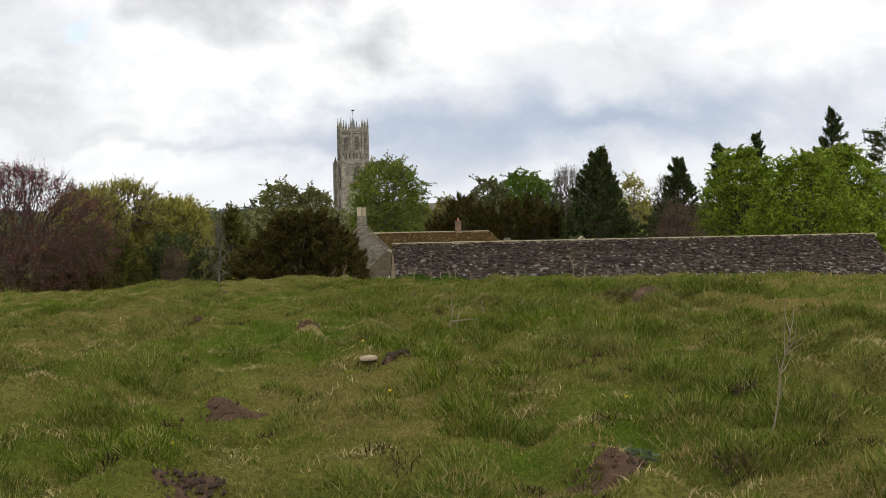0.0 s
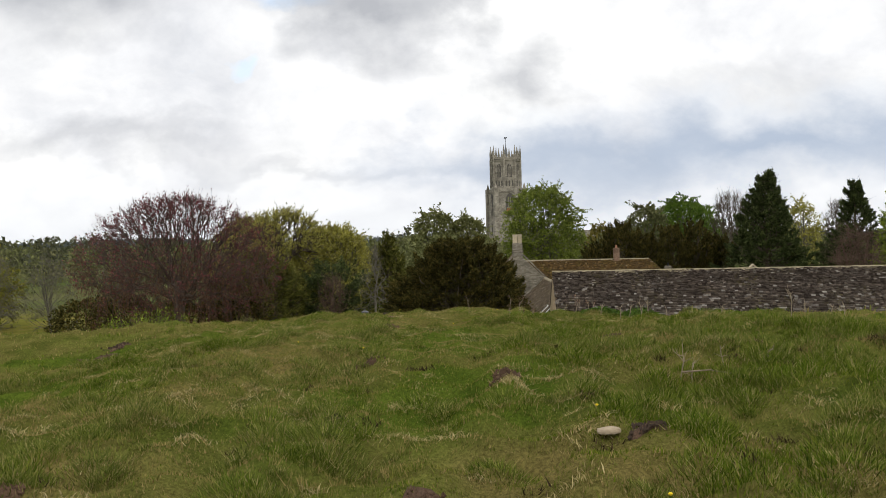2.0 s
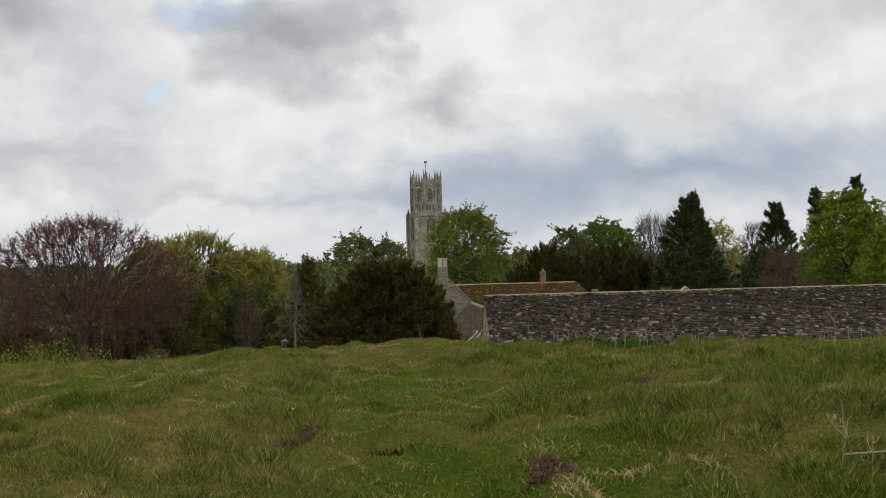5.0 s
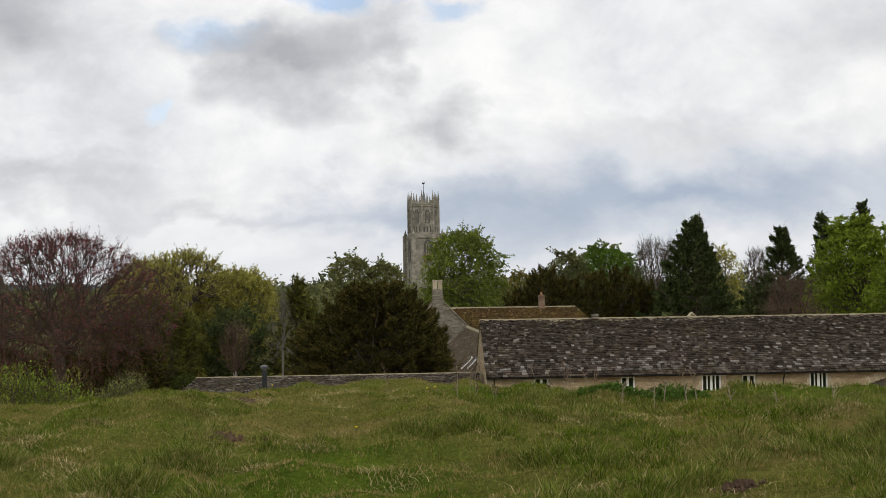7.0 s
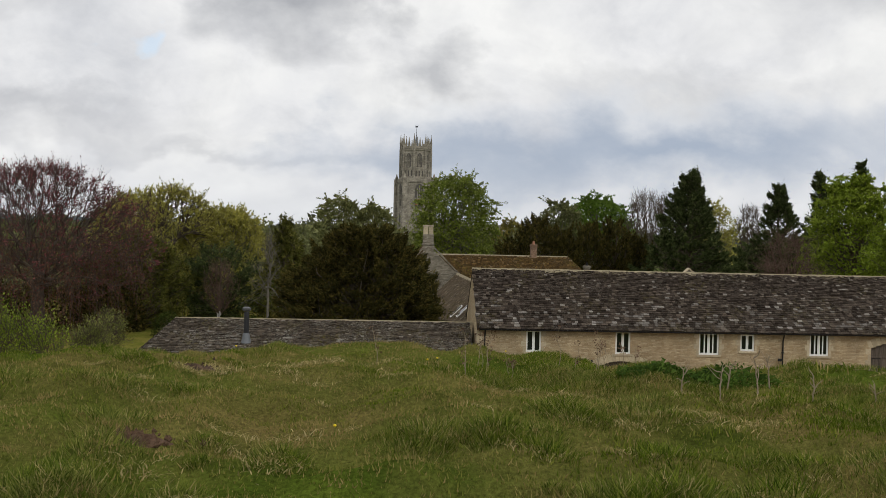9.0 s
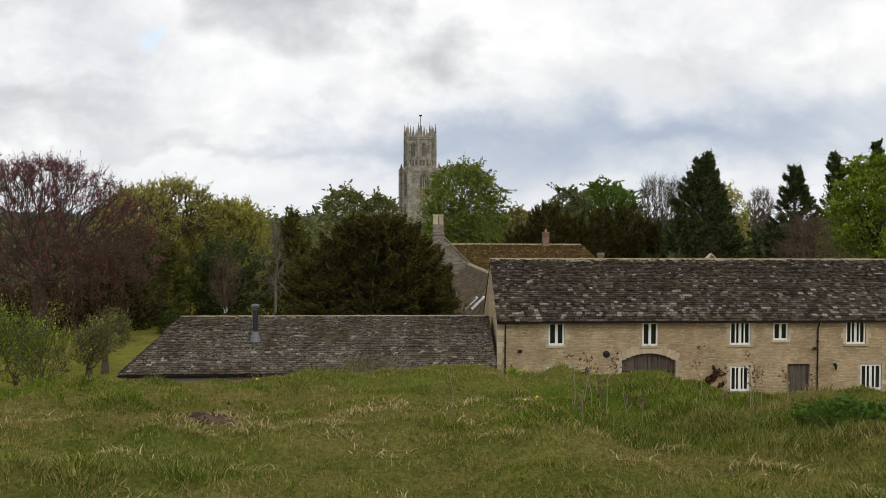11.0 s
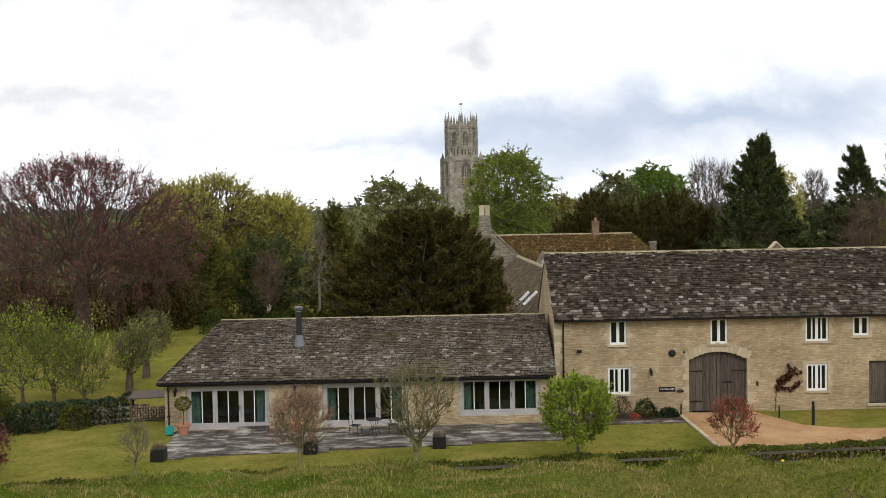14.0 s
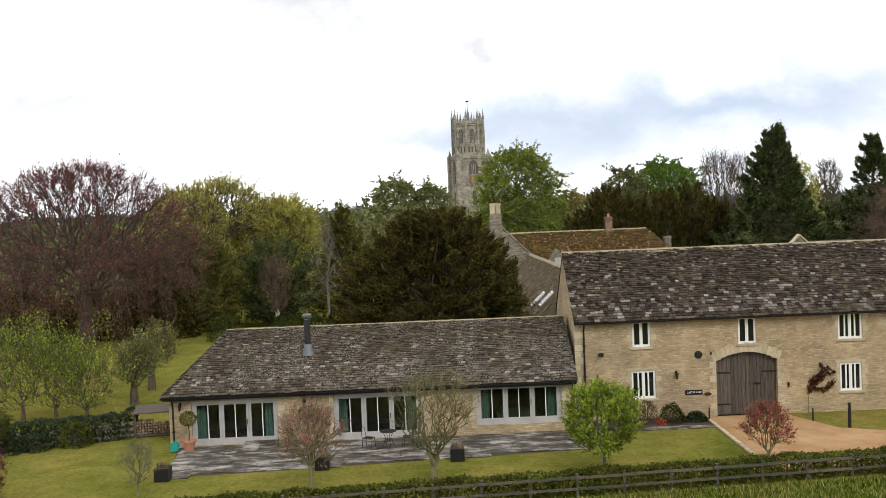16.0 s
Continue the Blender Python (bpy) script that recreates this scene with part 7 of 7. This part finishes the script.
# tussocks: each a fan of long blades from one root
m_ = 5200
cx, cy = tg.uniform(-19.5, -6.5, m_), tg.uniform(-62.3, -39, m_)
ok = (wild(cx, cy) > 0.2 + 0.5 * tg.uniform(size=m_))
cx, cy = cx[ok], cy[ok]
cr = (0.05 + 0.2 * tg.uniform(size=len(cx)) ** 1.6) * (1 + 0.4 * wild(cx, cy))
per_ = (60 + 1700 * cr).astype(int)
k_ = np.repeat(np.arange(len(cx)), per_)
a_, q_ = tg.uniform(0, 2 * np.pi, len(k_)), np.sqrt(tg.uniform(0, 1, len(k_)))
bx, by = cx[k_] + q_ * cr[k_] * np.cos(a_), cy[k_] + q_ * cr[k_] * np.sin(a_)
bh = (0.028 + 0.2 * cr[k_]) * (1.15 - 0.45 * q_) * (1 - 0.35 * np.clip((cy[k_] + 50) / 3, 0, 1)) * tg.uniform(0.6, 1.2, len(k_))
hump = 0.4 * cr[k_] * (1 - q_ ** 2) * (1 - 0.6 * np.clip((cy[k_] + 50) / 3, 0, 1))
spikes("tussock_grass", "rank green tussocks of longer grass", bx, by, bh, 0.004 + 0.003 * tg.uniform(size=len(k_)), tg, LUSH, 1.3, hump, a_)
STRAW = turf_mat("straw_blades", ((0.16, 0.15, 0.05), (0.34, 0.27, 0.11), (0.46, 0.37, 0.17)), (0.55, 0.46, 0.24))
cx, cy = tg.uniform(-18.5, -7.5, 550), tg.uniform(-62.3, -44, 550)
cr = tg.uniform(0.05, 0.18, 550)
k_ = np.repeat(np.arange(550), (20 + 450 * cr).astype(int))
bx, by = cx[k_] + tg.normal(0, 0.8, len(k_)) * cr[k_], cy[k_] + tg.normal(0, 0.5, len(k_)) * cr[k_]
blades(bx, by, (0.03 + 0.14 * cr[k_]) * tg.uniform(0.6, 1.2, len(k_)), 0.006 + 0.004 * tg.uniform(size=len(k_)), tg, STRAW, "dead_grass", "flattened tufts of dead straw-coloured grass", 1.8)
x, y = scatter(60000, -30, 4, -62, -37.5, lambda x, y: (np.abs(x + 13.3) > 4.4) & (np.abs(x + 13) < (y + 67) * 0.56 + 1.5))
r_ = wild(x, y)
blades(x, y, (0.03 + 0.04 * tg.uniform(size=len(x)) + 0.10 * r_ ** 2), 0.012 + 0.008 * tg.uniform(size=len(x)), tg, TURF, "outer_turf", "rough turf on the shoulders of the mound", 0.8)
x, y = tg.uniform(-37, 15, 26000), tg.uniform(-15.6, -12.2, 26000)
y = y + 0.1 * (x + 8) * 0.9
blades(x, y, 0.1 + 0.2 * tg.uniform(size=len(x)), 0.03 + 0.02 * tg.uniform(size=len(x)), tg, LUSH, "ditch_grass", "long dark grass in the ditch below the fence", 0.6)

# brown dead sprigs in the rank grass
cx, cy = tg.uniform(-16.5, -7.0, 520), tg.uniform(-62.0, -52.0, 520)
ok = tg.uniform(size=520) < 0.25 + 0.06 * np.clip(cx + 12, -3, 6)
cx, cy = cx[ok], cy[ok]
k_ = np.repeat(np.arange(len(cx)), 34)
bx, by = cx[k_] + tg.normal(0, 0.05, len(k_)), cy[k_] + tg.normal(0, 0.05, len(k_))
SPRIG = turf_mat("dead_brown_sprigs", ((0.018, 0.012, 0.008), (0.04, 0.026, 0.016), (0.075, 0.05, 0.03)), (0.13, 0.09, 0.055), 0.1)
spikes("dead_sprig", "dark brown dead weed sprigs in the rank grass", bx, by, 0.03 + 0.04 * tg.uniform(size=len(k_)), 0.007 + 0.005 * tg.uniform(size=len(k_)), tg, SPRIG, 1.4, 0.02)

SOIL = plain("crumbled_red_brown_soil", (0.105, 0.062, 0.038), 1.0, var=0.7, scale=30, bump=0.08)
for i, (sx, sy, sr) in enumerate(SCRAPES):
    g = np.random.RandomState(200 + i)
    k = 14
    rr, aa = np.meshgrid(np.linspace(0, 1, 6), np.linspace(0, 2 * np.pi, k, endpoint=False), indexing="ij")
    edge_ = 1 + 0.25 * np.sin(aa * 3 + i) + 0.15 * np.sin(aa * 5 + 2 * i)
    px, py = sx + sr * 1.25 * rr * edge_ * np.cos(aa), sy + sr * 0.95 * rr * edge_ * np.sin(aa)
    pz = ground_z(px, py) + 0.004 + 0.02 * (1 - rr ** 2) * (1 if i % 2 else 0.2) + 0.012 * g.normal(size=rr.shape) - 0.03 * (rr == 1)
    q = np.arange(6 * k).reshape(6, k)
    f = np.stack([q[:-1], np.roll(q, -1, 1)[:-1], np.roll(q, -1, 1)[1:], q[1:]], -1).reshape(-1, 4)
    ob = new("earth_scrape", array_mesh("earth_scrape", np.stack([px, py, pz], -1).reshape(-1, 3), f, True))
    ob.data.materials.append(SOIL)
    tagged(ob, "patch of crumbled red-brown earth in the turf", "soil", "burrow scrapes")
    cx, cy = sx + g.normal(0, sr * 0.6, 70), sy + g.normal(0, sr * 0.5, 70)
    crumbs = Shape()
    for a, b in zip(cx, cy):
        s = g.uniform(0.006, 0.022)
        z = float(ground_z(a, b)) + 0.02
        crumbs.add([(a + s, b, z), (a - s * 0.6, b + s, z), (a - s * 0.6, b - s, z), (a, b, z + s * 1.3), (a, b, z - s)], [(0, 1, 3), (1, 2, 3), (2, 0, 3), (1, 0, 4), (2, 1, 4), (0, 2, 4)])
    tagged(part("soil_crumb", crumbs, SOIL if i % 3 else EARTH), "loose crumbs of earth and small stones", "soil", kind="stuff")


def on_turf(x, y, up=0.0):
    return float(ground_z(x, y)) + up


def rock(x, y, r, seed, label):
    g = np.random.RandomState(seed)
    bm = bmesh.new()
    bmesh.ops.create_icosphere(bm, subdivisions=2, radius=1)
    for v in bm.verts:
        n_ = v.co.copy()
        v.co = Vector((n_.x * r * 1.5, n_.y * r * 0.8, max(n_.z, -0.5) * r * 0.5)) * (1 + 0.16 * noise.noise(n_ * 1.7 + Vector((seed, 0, 0))))
    me = bpy.data.meshes.new("stone")
    bm.to_mesh(me)
    bm.free()
    ob = new("stone", me)
    me.materials.append(plain("pale_field_stone", (0.40, 0.32, 0.22), 0.9, var=0.3, bump=0.02))
    ob.matrix_basis = pose(x, y, on_turf(x, y, 0.05), 0, 0, 12)
    return tagged(ob, label, "stone")


rock(-11.97, -57.84, 0.06, 3, "pale flat field stone lying on the turf")
DRY = plain("bleached_dry_stalk", (0.27, 0.215, 0.145), 0.9, var=0.3, scale=20)
THISTLE = leaf("thistle_leaves", (0.05, 0.08, 0.035), (0.10, 0.135, 0.07), (0.17, 0.21, 0.13))
NETTLE = leaf("nettle_leaves", (0.03, 0.06, 0.010), (0.065, 0.115, 0.018), (0.11, 0.175, 0.03))
DOCKHEAD = leaf("dead_flower_heads", (0.08, 0.045, 0.03), (0.14, 0.085, 0.055), (0.22, 0.15, 0.10))


def stalk(name, label, x, y, h, arms, seed, heads=0, r=0.008, fan=0.35):
    """A dry weed: one stem that forks into thin arms, some with seed heads."""
    g = np.random.RandomState(seed)
    top = thing(name, label, "weed", (x, y, on_turf(x, y)), "dry weed stalks")
    lean = g.normal(0, 0.08, 2) * h
    stem = curve((0, 0, -0.02), (lean[0], lean[1], h * 0.75), g, 0.04, k=6)
    paths = [(stem, np.linspace(r, r * 0.6, 6))]
    tips = []
    for i in range(arms):
        s = stem[g.randint(2, 6)]
        e = s + np.array([g.normal(0, fan), g.normal(0, fan), g.uniform(0.15, 0.55)]) * h * 0.6
        paths.append((curve(s, e, g, 0.06, k=4), np.linspace(r * 0.6, r * 0.25, 4)))
        tips.append(e)
    part("stem", array_mesh("stem", *tubes(paths, 5)), DRY, top)
    if heads:
        p = np.concatenate([t + g.normal(0, 0.02, (heads, 3)) for t in tips])
        part("seed_heads", array_mesh("seed_heads", *leaves(p, 0.02, g, 0.7)), DOCKHEAD, top, kind="stuff")
    return top


stalk("dead_thistle", "tall bleached dead thistle stalk", -9.8, -60.95, 0.85, 9, 301, r=0.006, fan=0.16)
stalk("dead_thistle", "forked bleached thistle stalk", -10.82, -54.72, 0.42, 5, 302, r=0.007, fan=0.4)
stick = thing("fallen_stick", "bleached crooked stick lying in the grass", "stick", (-10.8, -54.72, on_turf(-10.8, -54.72, 0.05)))
part("stick", array_mesh("stick", *tubes([(np.array([[0, 0, 0.06], [0.25, -0.1, 0.09], [0.5, -0.25, 0.06], [0.7, -0.4, 0.03]]), [0.009, 0.007, 0.006, 0.004])], 6)), DRY, stick)
for i in range(3):
    stalk("dry_weed", "thin branching dry weed stem", -10.4 + tg.uniform(-0.5, 0.7), -54.6 + tg.uniform(-0.5, 0.5), tg.uniform(0.2, 0.4), 5, 310 + i, r=0.006, fan=0.6)
for i, (x, y, h) in enumerate(((-9.55, -45.7, 0.42), (-9.4, -45.6, 0.36), (-9.1, -45.8, 0.34), (-9.75, -45.5, 0.3), (-7.2, -47.2, 0.62), (-6.9, -47.0, 0.36), (-8.2, -46.4, 0.34), (-8.0, -46.2, 0.3), (-6.3, -46.8, 0.32), (-5.9, -46.3, 0.4), (-8.6, -46.0, 0.28), (-10.4, -46.2, 0.3), (-10.0, -46.0, 0.34))):
    stalk("dry_weed", "pale leafless weed stalk on the crest", x, y, h, 6, 330 + i, r=0.008, fan=0.25)
for i in range(16):
    x, y = -11.5 + tg.normal(0, 0.6), -44.5 + tg.normal(0, 0.35)
    stalk("dock_stem", "dead brown dock stem with seed heads", x, y, tg.uniform(0.25, 0.42), 3, 350 + i, heads=9, r=0.004, fan=0.12)
for i in range(9):
    stalk("dry_weed", "bleached weed stalk at the foot of the mound", -29 + tg.uniform(-3, 5), -15.2 + tg.uniform(-0.8, 0.5), tg.uniform(0.5, 0.95), 7, 380 + i, heads=14, r=0.014, fan=0.3)


def leafy(name, label, x, y, r, h, n_, size, mat, seed, category="weed", slim=0.4):
    g = np.random.RandomState(seed)
    top = thing(name, label, category, (x, y, on_turf(x, y)))
    a, q = g.uniform(0, 2 * np.pi, n_), np.sqrt(g.uniform(0, 1, n_)) * r
    zz = g.uniform(0.1, 1.0, n_) * h * (1 - 0.4 * q / r)
    p = np.stack([q * np.cos(a), q * np.sin(a), zz], 1)
    gx_, gy_ = x + p[:, 0], y + p[:, 1]
    p[:, 2] += ground_z(gx_, gy_) - on_turf(x, y)
    out = np.stack([np.cos(a), np.sin(a), 0.35 + 0 * a], 1)
    part("foliage", array_mesh("foliage", *leaves(p, size, g, slim, out, 0.6)), mat, top)
    stems = [(np.array([[p[i, 0], p[i, 1], p[i, 2] - zz[i] - 0.02], p[i]]), [0.004, 0.002]) for i in range(0, n_, 5)]
    part("stem_work", array_mesh("stem_work", *tubes(stems, 3)), mat, top, kind="stuff")


for i, (x, y, r, h) in enumerate(((-10.25, -45.15, 0.4, 0.15), (-9.8, -44.95, 0.45, 0.17), (-9.4, -44.7, 0.45, 0.18))):
    leafy("nettle_patch", "dense patch of dark green nettles", x, y, r, h, 700, 0.05, NETTLE, 401 + i, slim=0.5)
for i, (x, y) in enumerate(((-9.1, -58.98), (-10.6, -61.0))):
    leafy("thistle_rosette", "grey-green spiny thistle rosette", x, y, 0.09, 0.06, 34, 0.075, THISTLE, 411 + i, slim=0.28)
YELLOW = plain("dandelion_yellow", (0.75, 0.55, 0.02), 0.8, var=0.15)
for i, (x, y) in enumerate(((-12.4, -44.7), (-10.35, -60.0), (-13.15, -47.95), (-12.5, -40.9), (-11.9, -59.4), (-12.0, -57.5), (-14.2, -52.3), (-11.2, -41.6), (-13.3, -60.2), (-12.3, -44.6), (-15.4, -50.2), (-10.9, -43.8), (-14.4, -43.4))):
    top = thing("dandelion", "yellow dandelion in the turf", "flower", (x, y, on_turf(x, y)), "dandelions")
    part("stem", Shape().tube([(0, 0, 0), (0.003, 0, 0.065)], 0.002, 5), NETTLE, top)
    part("flower_head", Shape().lathe([(0.003, 0.06), (0.010, 0.067), (0.012, 0.071), (0.008, 0.076), (0.002, 0.078)], 0, 0, 10), YELLOW, top)
